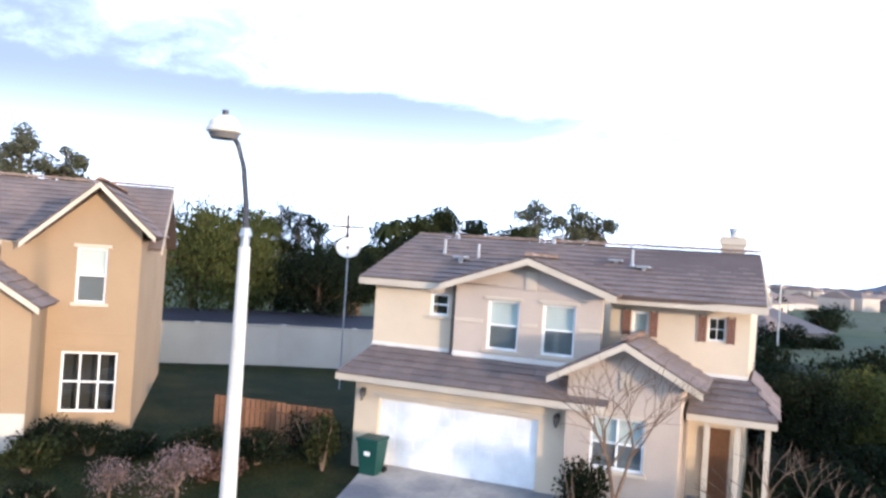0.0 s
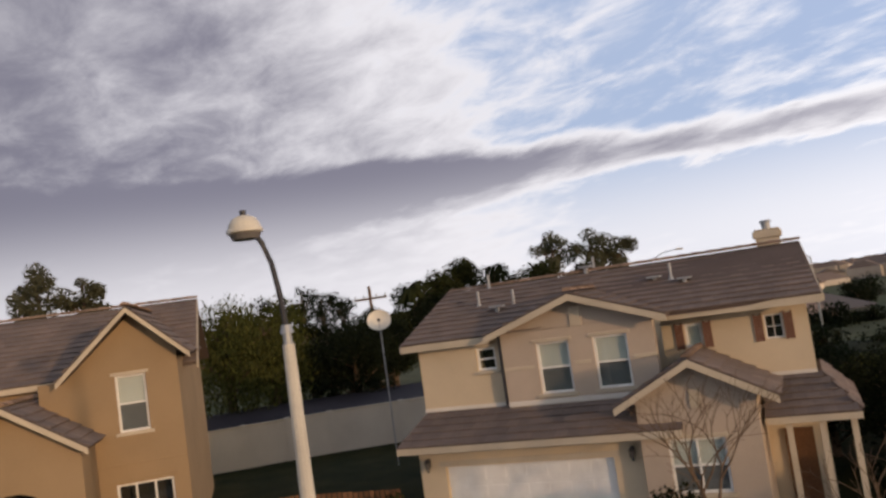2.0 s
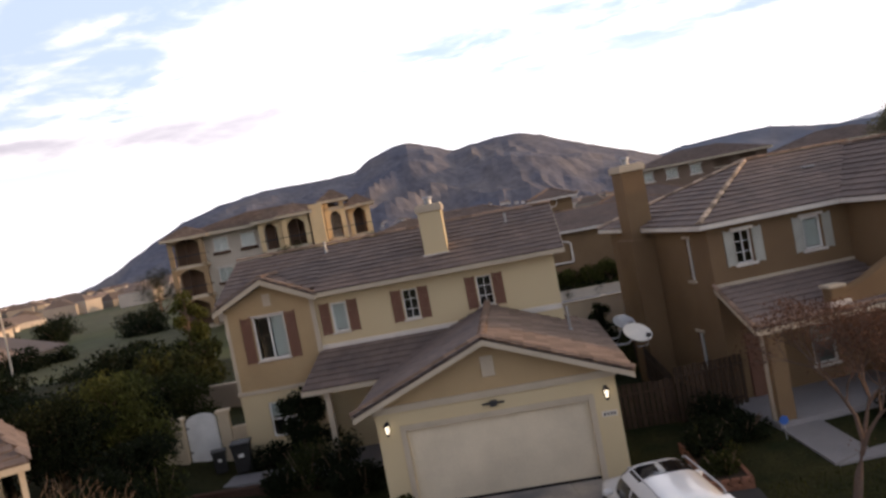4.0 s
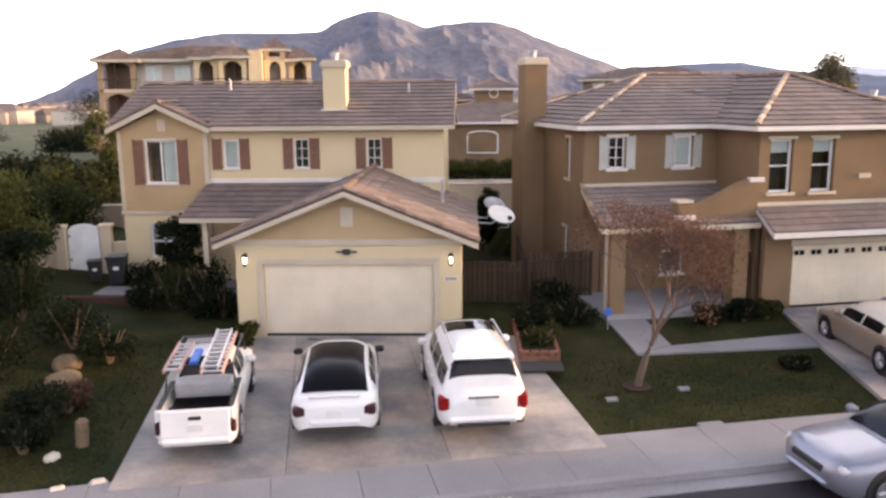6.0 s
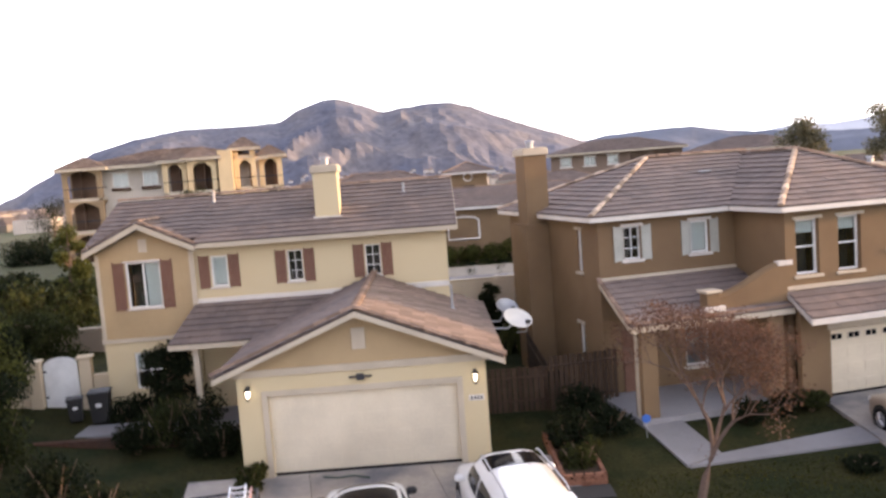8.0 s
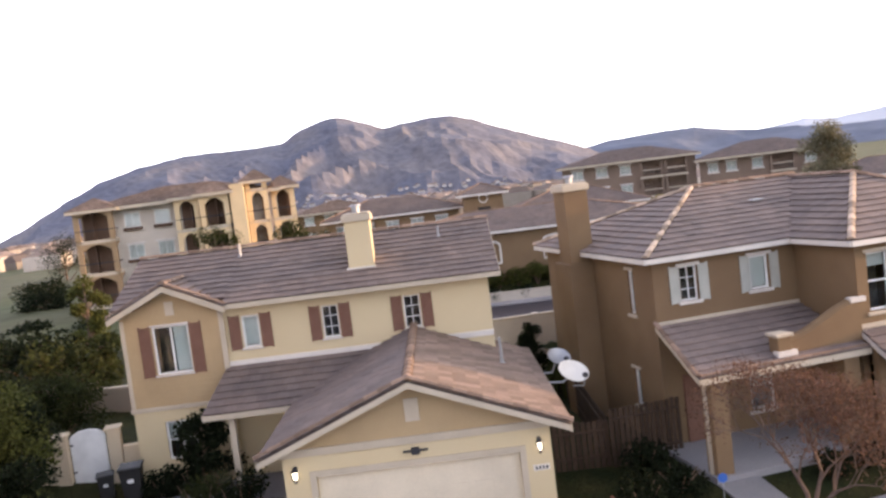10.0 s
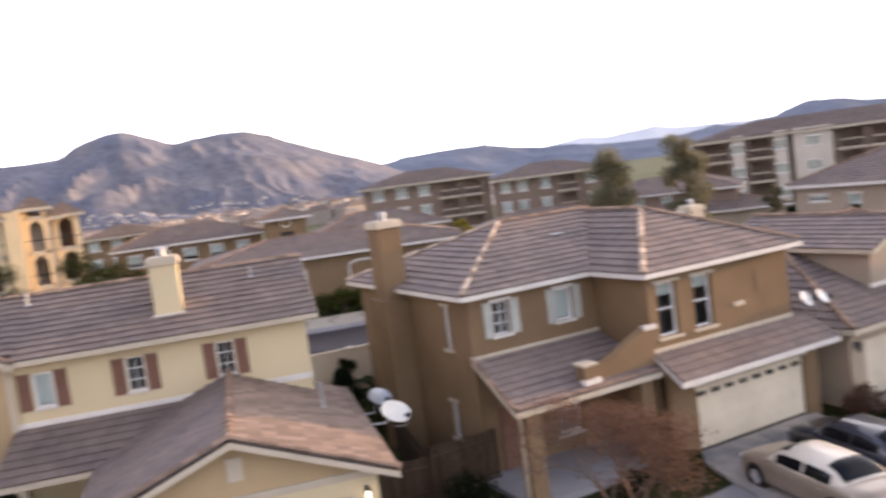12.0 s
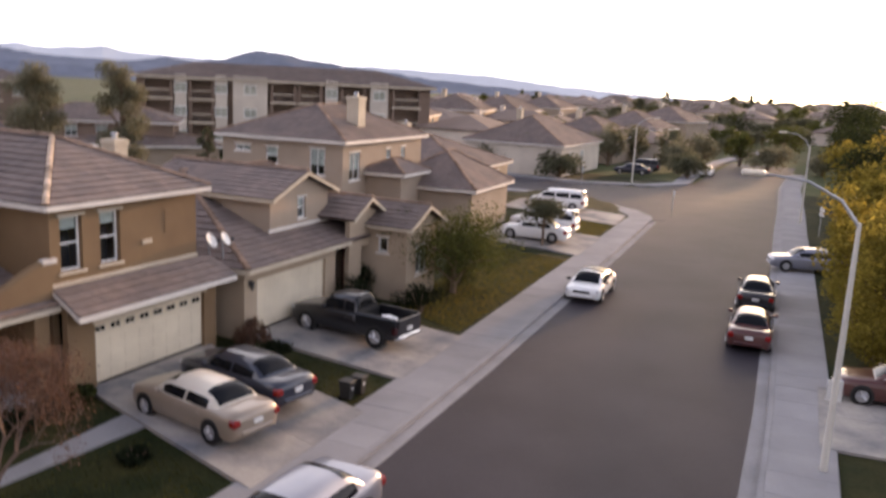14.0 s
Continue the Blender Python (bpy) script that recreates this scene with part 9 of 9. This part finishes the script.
# eucalyptus behind the brown house
tree("eucalyptus", (36.2, 47.8, -0.6), 8.7, 2.1, LEAF_GUM, "grey-green eucalyptus behind the brown house", 140, 7000, 0.16, 0.55, 13, 0.25, fork=0.15)
tree("eucalyptus", (42.6, 45.8, -0.6), 8.8, 2.0, LEAF_GUM, "grey-green eucalyptus behind the brown house", 141, 7000, 0.16, 0.55, 13, 0.25, fork=0.15)
tree("young_tree", (20.5, 42, -0.6), 5.2, 1.0, LEAF_YELLOW, "slender yellowing young tree", 142, 1000, 0.16)
tree("young_tree", (50, 44, -0.6), 4.4, 0.9, LEAF_OLIVE, "slender yellowing young tree", 143, 1000, 0.18)
for i, (x, y, hh, sp, lf) in enumerate(((-15.5, 52, 6.0, 2.4, LEAF_DARK), (-5.5, 56, 5.5, 2.2, LEAF), (2.5, 56, 4.5, 2.0, LEAF), (-20, 30, 2.8, 2.2, LEAF_DARK), (-27, 33, 3.2, 2.4, LEAF_DARK), (-18, 22, 3.2, 2.2, LEAF_DARK), (-14, 19, 3.0, 2.0, LEAF), (-30, 45, 2.8, 2.2, LEAF_DARK), (-24, 42, 2.4, 2.0, LEAF_DARK), (-36, 62, 4.2, 2.2, LEAF_DARK), (-45, 80, 4.6, 2.6, LEAF_DARK), (-60, 120, 10, 4, LEAF_DARK))):
    tree("backdrop_tree", (x, y, -0.7 if y > 26 else lot_z(x, y)), hh, sp, lf, "tree among the open ground behind", 150 + i, 1700, 0.22, 0.5, 9, 0.18, group="trees behind the gardens", tall=0.95, fork=0.1)
# along the street
tree("street_tree", (35.2, 3.6, lot_z(35.2, 3.6)), 4.3, 3.0, LEAF_WILLOW, "rounded olive-green tree on the front lawn", 170, 7500, 0.1, 0.48, 11, 0.14, fork=0.12, tall=1.0)
tree("street_tree", (49.6, 7.2, lot_z(49.6, 7.2)), 2.7, 1.3, LEAF_OLIVE, "small rounded street tree", 171, 2200, 0.12, 0.55, 8, 0.09)
# the yellow-leaved trees carry low backlight in their leaf colour
south = [(40.6, -15.4, 4.8, 2.2, LEAF_YELLOW), (44.5, -14.6, 5.0, 2.3, LEAF_YELLOW), (48.6, -13.0, 5.0, 2.4, LEAF_YELLOW), (62.5, -9.6, 5.0, 2.4, LEAF_YELLOW), (70, -9.0, 5.5, 2.4, LEAF_YELLOW), (77, -7.2, 6.0, 2.6, LEAF), (86, -4.6, 6.4, 2.8, LEAF_YELLOW), (97, -2.0, 6.6, 3.0, LEAF), (110, 1.0, 7.0, 3.2, LEAF), (126, 5.0, 8.0, 3.6, LEAF), (145, 9.0, 9.0, 4.0, LEAF), (170, 13, 10.0, 4.4, LEAF), (30.5, -20.5, 3.0, 1.8, LEAF_DARK)]
for i, (x, y, hh, sp, lf) in enumerate(south):
    tree("street_tree", (x, y, -0.5 if x < 110 else lot_z(x, y)), hh, sp, lf, "broad sunlit tree along the pavement", 180 + i, 3600 if x < 60 else 1800, 0.17 if x < 60 else 0.26, 0.52, 8, 0.16, fork=0.18, group="trees along the street")
for i, (x, y, r_, h_) in enumerate(((39.4, -14.6, 1.6, 2.0), (42.0, -13.8, 1.7, 2.4), (45.0, -12.9, 1.7, 2.4), (48.0, -12.0, 1.7, 2.6), (51.0, -11.1, 1.6, 2.3), (53.6, -11.6, 1.3, 2.2), (38.0, -16.8, 1.5, 2.2), (64.5, -8.4, 1.5, 1.9), (68.2, -7.4, 1.6, 2.2))):
    shrub("shrub", (x, y, -0.5), r_, h_, LEAF_YELLOW, "broad shrub beside the pavement, backlight in its yellow-green leaf colour", 700 + i, 2600, 0.1, group="shrubs along the street")
for i in range(70):
    rnd = random.Random(900 + i)
    a = radians(rnd.uniform(52, 86))
    d = rnd.uniform(95, 330)
    x, y = 3 + d * math.sin(a), -20 + d * math.cos(a)
    if kerb_side(x, y) < 4 and x < 230:
        y += 14
    zt = -0.6 + fall(x, y)
    # paler leaf colours put haze over the far trees
    tree("backdrop_tree", (x, y, zt - 0.3), rnd.uniform(3.2, 6.5), rnd.uniform(2.0, 3.4), rnd.choice([LEAF_WILLOW, LEAF_OLIVE, LEAF_GUM]), "distant tree among the far roofs", 300 + i, 1100, 0.3, 0.5, 9, 0.2, group="far trees", fork=0.08, tall=1.0)


rnd = random.Random(77)
for i in range(84):
    a, d = radians(rnd.uniform(53, 84)), rnd.uniform(200, 420)
    x, y = 3 + d * math.sin(a), -20 + d * math.cos(a)
    if -14 < kerb_side(x, y) < 5:
        y += 22
    tall_ = rnd.random() < 0.25
    # pale leaves again carry the haze in their colour
    tree("backdrop_tree", (x, y, -1.0 + fall(x, y)), rnd.uniform(7.0, 10.0) if tall_ else rnd.uniform(4.5, 7.0), rnd.uniform(1.3, 2.0) if tall_ else rnd.uniform(2.6, 4.6), rnd.choice([LEAF_GUM, LEAF_OLIVE, LEAF_WILLOW]), "tree on the wooded rise beyond the street", 400 + i, 1000, 0.46, 0.6, 8, 0.2, group="trees on the rise", fork=0.08, tall=1.0)


# ---- distance ----
def range_of_hills(name, crest, depth, material, label, seed, z0=-64, relief=1.0):
    """Hills: a ridge line (x, y, z) with a broken slope falling towards the viewer and behind."""
    rnd = random.Random(seed)
    fine = []
    for a, b in zip(crest, crest[1:]):
        n = max(2, int((Vector(a) - Vector(b)).length / 18))
        for k in range(n):
            fine.append(Vector(a).lerp(Vector(b), k / n))
    fine.append(Vector(crest[-1]))
    rows = 46
    vs, fs = [], []
    for j in range(rows + 1):
        t = j / rows
        for p in fine:
            out_ = Vector((p.x, p.y, 0)).normalized()
            q = Vector((p.x, p.y, 0)) - out_ * depth * (t if t < 0.9 else 0.9 - (t - 0.9) * 12)
            k = (1 - t / 0.9) if t < 0.9 else 0
            e = noise.fractal(Vector((q.x * 0.005, q.y * 0.005, seed)), 1.1, 2.1, 5)
            g = 1 - abs(noise.noise(Vector((q.x * 0.0062, q.y * 0.0035, seed * 3.1)))) * 2 + 0.15 * abs(noise.noise(Vector((q.x * 0.017, q.y * 0.011, seed))))
            r2 = 1 - 2 * abs(noise.noise(Vector((q.x * 0.016 + e, q.y * 0.006, seed * 1.7))))
            z = z0 + (p.z - z0) * (k ** 1.1) + (e * 16 + (g - 0.7) * 64 * (p.z - z0) / 260 + r2 * 15 * (p.z - z0) / 260) * k * (1 - k) * 3.2 * relief
            if j == 0:
                z = p.z + e * 3 + 4 * noise.noise(Vector((q.x * 0.045, q.y * 0.02, seed)))
            if t > 0.9:
                z = z0
            vs.append((q.x, q.y, z))
    w = len(fine)
    for j in range(int(rows * 0.9)):
        for i in range(w - 1):
            fs.append((j * w + i, j * w + i + 1, (j + 1) * w + i + 1, (j + 1) * w + i))
    tagged(new(name, mesh_of(name, (vs, fs), material)), label, "mountain", kind="structure")
    return vs, fs


# the ranges' blue-grey and pale tones are painted haze
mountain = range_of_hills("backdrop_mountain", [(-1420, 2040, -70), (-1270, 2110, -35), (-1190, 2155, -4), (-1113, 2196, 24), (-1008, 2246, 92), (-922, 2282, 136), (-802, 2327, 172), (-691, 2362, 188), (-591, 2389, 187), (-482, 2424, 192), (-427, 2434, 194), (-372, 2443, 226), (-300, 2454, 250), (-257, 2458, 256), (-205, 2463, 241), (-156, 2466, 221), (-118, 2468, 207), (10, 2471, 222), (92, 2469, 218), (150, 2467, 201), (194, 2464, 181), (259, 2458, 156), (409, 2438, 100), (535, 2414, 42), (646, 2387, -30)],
               1100, MOUNTAIN, "scrub-covered mountain with rocky folds, haze put into its blue-grey", 3)
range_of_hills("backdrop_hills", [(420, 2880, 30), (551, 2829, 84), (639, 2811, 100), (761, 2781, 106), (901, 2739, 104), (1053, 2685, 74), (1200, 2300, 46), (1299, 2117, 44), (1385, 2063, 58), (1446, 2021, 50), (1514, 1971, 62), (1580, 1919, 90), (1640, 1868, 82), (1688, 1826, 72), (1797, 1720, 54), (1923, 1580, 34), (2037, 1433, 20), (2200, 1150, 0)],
               700, MOUNTAIN_FAR, "far hills with haze put into their blue-grey colour", 7, relief=0.45)
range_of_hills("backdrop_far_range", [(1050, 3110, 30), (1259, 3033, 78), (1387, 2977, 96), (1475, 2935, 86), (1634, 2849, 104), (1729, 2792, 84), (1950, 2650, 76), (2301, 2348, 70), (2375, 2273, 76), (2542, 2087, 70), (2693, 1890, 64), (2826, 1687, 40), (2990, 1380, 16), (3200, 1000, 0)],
               600, MOUNTAIN_PALE, "distant range with haze put into its pale colour", 9, relief=0.25)


def far_town(a0, a1, d0, d1, count, seed):
    """Small far houses on the plain, too many to count."""
    rnd = random.Random(seed)
    vs, fs, roofs = [], [], []
    for _ in range(count):
        a, d = radians(rnd.uniform(a0, a1)), rnd.uniform(d0, d1)
        x, y = 3 + d * math.sin(a), -20 + d * math.cos(a)
        w, l, hh, r = rnd.uniform(7, 14), rnd.uniform(7, 12), rnd.uniform(3, 6), rnd.uniform(0, 3.14)
        if -14 < kerb_side(x, y) < 16:
            continue
        z = -1.25 + fall(x, y)
        i = len(vs)
        c, s = math.cos(r), math.sin(r)
        for zz_ in (z, z + hh):
            for px, py in ((-w, -l), (w, -l), (w, l), (-w, l)):
                vs.append((x + (px * c - py * s) / 2, y + (px * s + py * c) / 2, zz_))
        vs.append((x - w * 0.25 * c, y - w * 0.25 * s, z + hh + 2)); vs.append((x + w * 0.25 * c, y + w * 0.25 * s, z + hh + 2))
        fs += [(i, i + 1, i + 5, i + 4), (i + 1, i + 2, i + 6, i + 5), (i + 2, i + 3, i + 7, i + 6), (i + 3, i, i + 4, i + 7), (i + 4, i + 5, i + 9, i + 8), (i + 6, i + 7, i + 8, i + 9), (i + 5, i + 6, i + 9), (i + 7, i + 4, i + 8)]
        roofs += [0, 0, 0, 0, 1, 1, 1, 1]
    me = mesh_of("far_town", (vs, fs), [FAR_WALLS, FAR_ROOFS])
    for p, k in zip(me.polygons, roofs):
        p.material_index = k
    tagged(new("far_town", me), "scattered pale houses with brown roofs on the plain", "town", kind="stuff")


# far walls and roofs lightened, with haze in their base colours
FAR_WALLS = mat("far_walls", (0.52, 0.46, 0.39), 0.9, 0.1, 0.05, 0.4, 0.0, island=0.5)
FAR_ROOFS = mat("far_roofs", (0.23, 0.18, 0.15), 0.9, 0.1, 0.05, 0.4, 0.0, island=0.4)
far_town(-42, 20, 230, 1150, 520, 5)
far_town(38, 88, 270, 480, 230, 6)


def far_house(x, y, yaw, w, d, ez, rz):
    """A house down the street: rendered walls, a hipped tile roof with eaves, a chimney and windows."""
    h = thing("house", "far tan house with a brown hipped roof", "house", pose(x, y, -1.25 + fall(x, y), 0, 0, yaw), "houses down the street")
    part("wall", boxes((-w / 2, w / 2, -d / 2, d / 2, -0.8, ez)), FAR_WALLS, h, "tan stucco walls")
    a, b, r = w / 2 + 0.5, d / 2 + 0.5, max(w - d, 1.0) / 2
    vs = [(-a, -b, ez - 0.05), (a, -b, ez - 0.05), (a, b, ez - 0.05), (-a, b, ez - 0.05), (-a, -b, ez + 0.12), (a, -b, ez + 0.12), (a, b, ez + 0.12), (-a, b, ez + 0.12), (-r, 0, rz), (r, 0, rz)]
    fs = [(3, 2, 1, 0), (0, 1, 5, 4), (1, 2, 6, 5), (2, 3, 7, 6), (3, 0, 4, 7), (4, 5, 9, 8), (6, 7, 8, 9), (5, 6, 9), (7, 4, 8)]
    part("roof", mesh_of("far_roof", (vs, fs), FAR_ROOFS), FAR_ROOFS, h, "brown tile roof")
    part("chimney", boxes((w * 0.2, w * 0.2 + 0.8, -0.4, 0.5, ez, rz + 0.6)), FAR_WALLS, h)
    for u in (-w * 0.3, 0.0, w * 0.3):
        for s in (-1, 1):
            part("window", boxes((u - 0.6, u + 0.6, s * (d / 2 + 0.02) - 0.03, s * (d / 2 + 0.02) + 0.03, ez - 1.7, ez - 0.5)), LENS, h)


rnd = random.Random(6)
placed = []
for _ in range(400):
    a, d = radians(rnd.uniform(40, 88)), rnd.uniform(118, 268)
    x, y = 3 + d * math.sin(a), -20 + d * math.cos(a)
    if -13 < kerb_side(x, y) < 14 or any(math.hypot(x - u, y - v) < 17 for u, v in placed) or len(placed) > 75:
        continue
    placed.append((x, y))
    two = rnd.random() < 0.5
    far_house(x, y, rnd.choice((14, 104)) + rnd.uniform(-12, 12), rnd.uniform(11, 15), rnd.uniform(9, 11), 5.4 if two else 3.2, 7.4 if two else 5.2)


rnd = random.Random(31)
for _ in range(26):
    a, d = radians(rnd.uniform(-47, -31)), rnd.uniform(78, 230)
    x, y = 3 + d * math.sin(a), -20 + d * math.cos(a)
    if any(math.hypot(x - u, y - v) < 17 for u, v in placed) or (a > radians(-36) and d < 110):
        continue
    placed.append((x, y))
    far_house(x, y, rnd.choice((10, 100)) + rnd.uniform(-12, 12), rnd.uniform(11, 16), rnd.uniform(9, 11), 3.2 + 2.2 * (rnd.random() < 0.4), 6.0)
for i in range(24):
    a, d = radians(rnd.uniform(-49, -30)), rnd.uniform(52, 150)
    x, y = 3 + d * math.sin(a), -20 + d * math.cos(a)
    tree("backdrop_tree", (x, y, -1.0 + fall(x, y)), rnd.uniform(2.4, 4.0) + d * 0.012, rnd.uniform(1.8, 3.0), rnd.choice([LEAF, LEAF_DARK, LEAF_DARK]), "dark tree among the roofs beyond the gardens", 950 + i, 1500, 0.24, 0.5, 9, 0.2, group="trees beyond the gardens", fork=0.1, tall=1.0)


def foothill_town(slope, count):
    """White houses scattered over the foot of the mountain."""
    from_above = BVHTree.FromPolygons(*slope)
    rnd = random.Random(21)
    vs, fs, roofs = [], [], []
    for _ in range(count):
        x = rnd.uniform(-330, 420)
        row = rnd.choice((1560, 1600, 1650, 1700, 1760))
        y = row + rnd.uniform(-12, 12) - 0.04 * x
        hit_ = from_above.ray_cast(Vector((x, y, 500)), Vector((0, 0, -1)))
        if hit_[0] is None:
            continue
        z, w, l, hh = hit_[0].z - 1, rnd.uniform(3.5, 6), rnd.uniform(3.5, 6), rnd.uniform(3, 5)
        i = len(vs)
        for zz_ in (z, z + hh):
            vs += [(x - w, y - l, zz_), (x + w, y - l, zz_), (x + w, y + l, zz_), (x - w, y + l, zz_)]
        vs += [(x - w * 0.5, y, z + hh + 3), (x + w * 0.5, y, z + hh + 3)]
        fs += [(i, i + 1, i + 5, i + 4), (i + 1, i + 2, i + 6, i + 5), (i + 2, i + 3, i + 7, i + 6), (i + 3, i, i + 4, i + 7), (i + 4, i + 5, i + 9, i + 8), (i + 6, i + 7, i + 8, i + 9), (i + 5, i + 6, i + 9), (i + 7, i + 4, i + 8)]
        roofs += [0, 0, 0, 0, 1, 1, 1, 1]
    me = mesh_of("far_town", (vs, fs), [FAR_WHITE, FAR_ROOFS])
    for p, k in zip(me.polygons, roofs):
        p.material_index = k
    tagged(new("far_town", me), "rows of white houses at the mountain's foot", "town", kind="stuff")


FAR_WHITE = mat("far_white_walls", (0.58, 0.56, 0.54), 0.9, 0.05, 0.05, 0.4, 0.0, island=0.2)
foothill_town(mountain, 420)
# trees and cars before the apartments
for i, (x, y, hh, sp, lf) in enumerate(((-13.8, 44.9, 8.7, 2.1, LEAF), (-7.4, 44.3, 8.3, 2.0, LEAF), (-5.2, 45.6, 7.2, 1.7, LEAF), (-16.7, 27.1, 6.9, 1.2, LEAF_WILLOW))):
    tree("garden_tree", (x, y, -0.7), hh, sp, lf, "tree standing before the apartment block", 800 + i, 3200, 0.15, 0.5, 10, 0.16, fork=0.1, tall=1.0, group="trees before the apartments")


# ---- mown grass ----
def grass(name, areas, density, seed, blade, label):
    """Short upright blades scattered over lawn quads, given as corners (x, y); too many to count."""
    rnd = random.Random(seed)
    vs, fs = [], []
    for quad in areas:
        p = [Vector(c) for c in quad]
        size = ((p[1] - p[0]).length + (p[2] - p[3]).length) * ((p[3] - p[0]).length + (p[2] - p[1]).length) / 4
        for _ in range(int(size * density)):
            u, v = rnd.random(), rnd.random()
            q = p[0].lerp(p[1], u).lerp(p[3].lerp(p[2], u), v)
            a, w, hh, lean = rnd.uniform(0, 6.28), rnd.uniform(0.015, 0.03), rnd.uniform(0.04, 0.085), rnd.uniform(-0.04, 0.04)
            z = lot_z(q.x, q.y)
            i = len(vs)
            c, t = math.cos(a) * w, math.sin(a) * w
            vs += [(q.x - c, q.y - t, z - 0.02), (q.x + c, q.y + t, z - 0.02), (q.x + lean, q.y + lean * 0.6, z + hh)]
            fs.append((i, i + 1, i + 2))
    ob = new(name, mesh_of(name, (vs, fs), blade))
    return tagged(ob, label, "grass", kind="stuff")


grass("grass", [[(9.0, -6.0), (15.2, -4.7), (15.4, -0.6), (8.6, -1.4)], [(-7.0, -8.0), (-1.4, -8.4), (-2.6, 0.0), (-7.0, 0.0)], [(21.6, -3.2), (24.0, -2.4), (23.0, 1.5), (21.4, 1.0)]], 110, 5, BLADE, "short mown grass on the front lawns")
# lawns down the street: sunlight painted in as yellower blades
grass("grass", [[(30.4, -0.4), (47.6, 4.2), (46.6, 8.2), (31.2, 4.2)], [(56.6, 6.8), (62.4, 8.4), (61.2, 12.6), (55.6, 11.0)]], 190, 6, BLADE_SUNLIT, "mown grass with low sunlight put into its yellow blades")
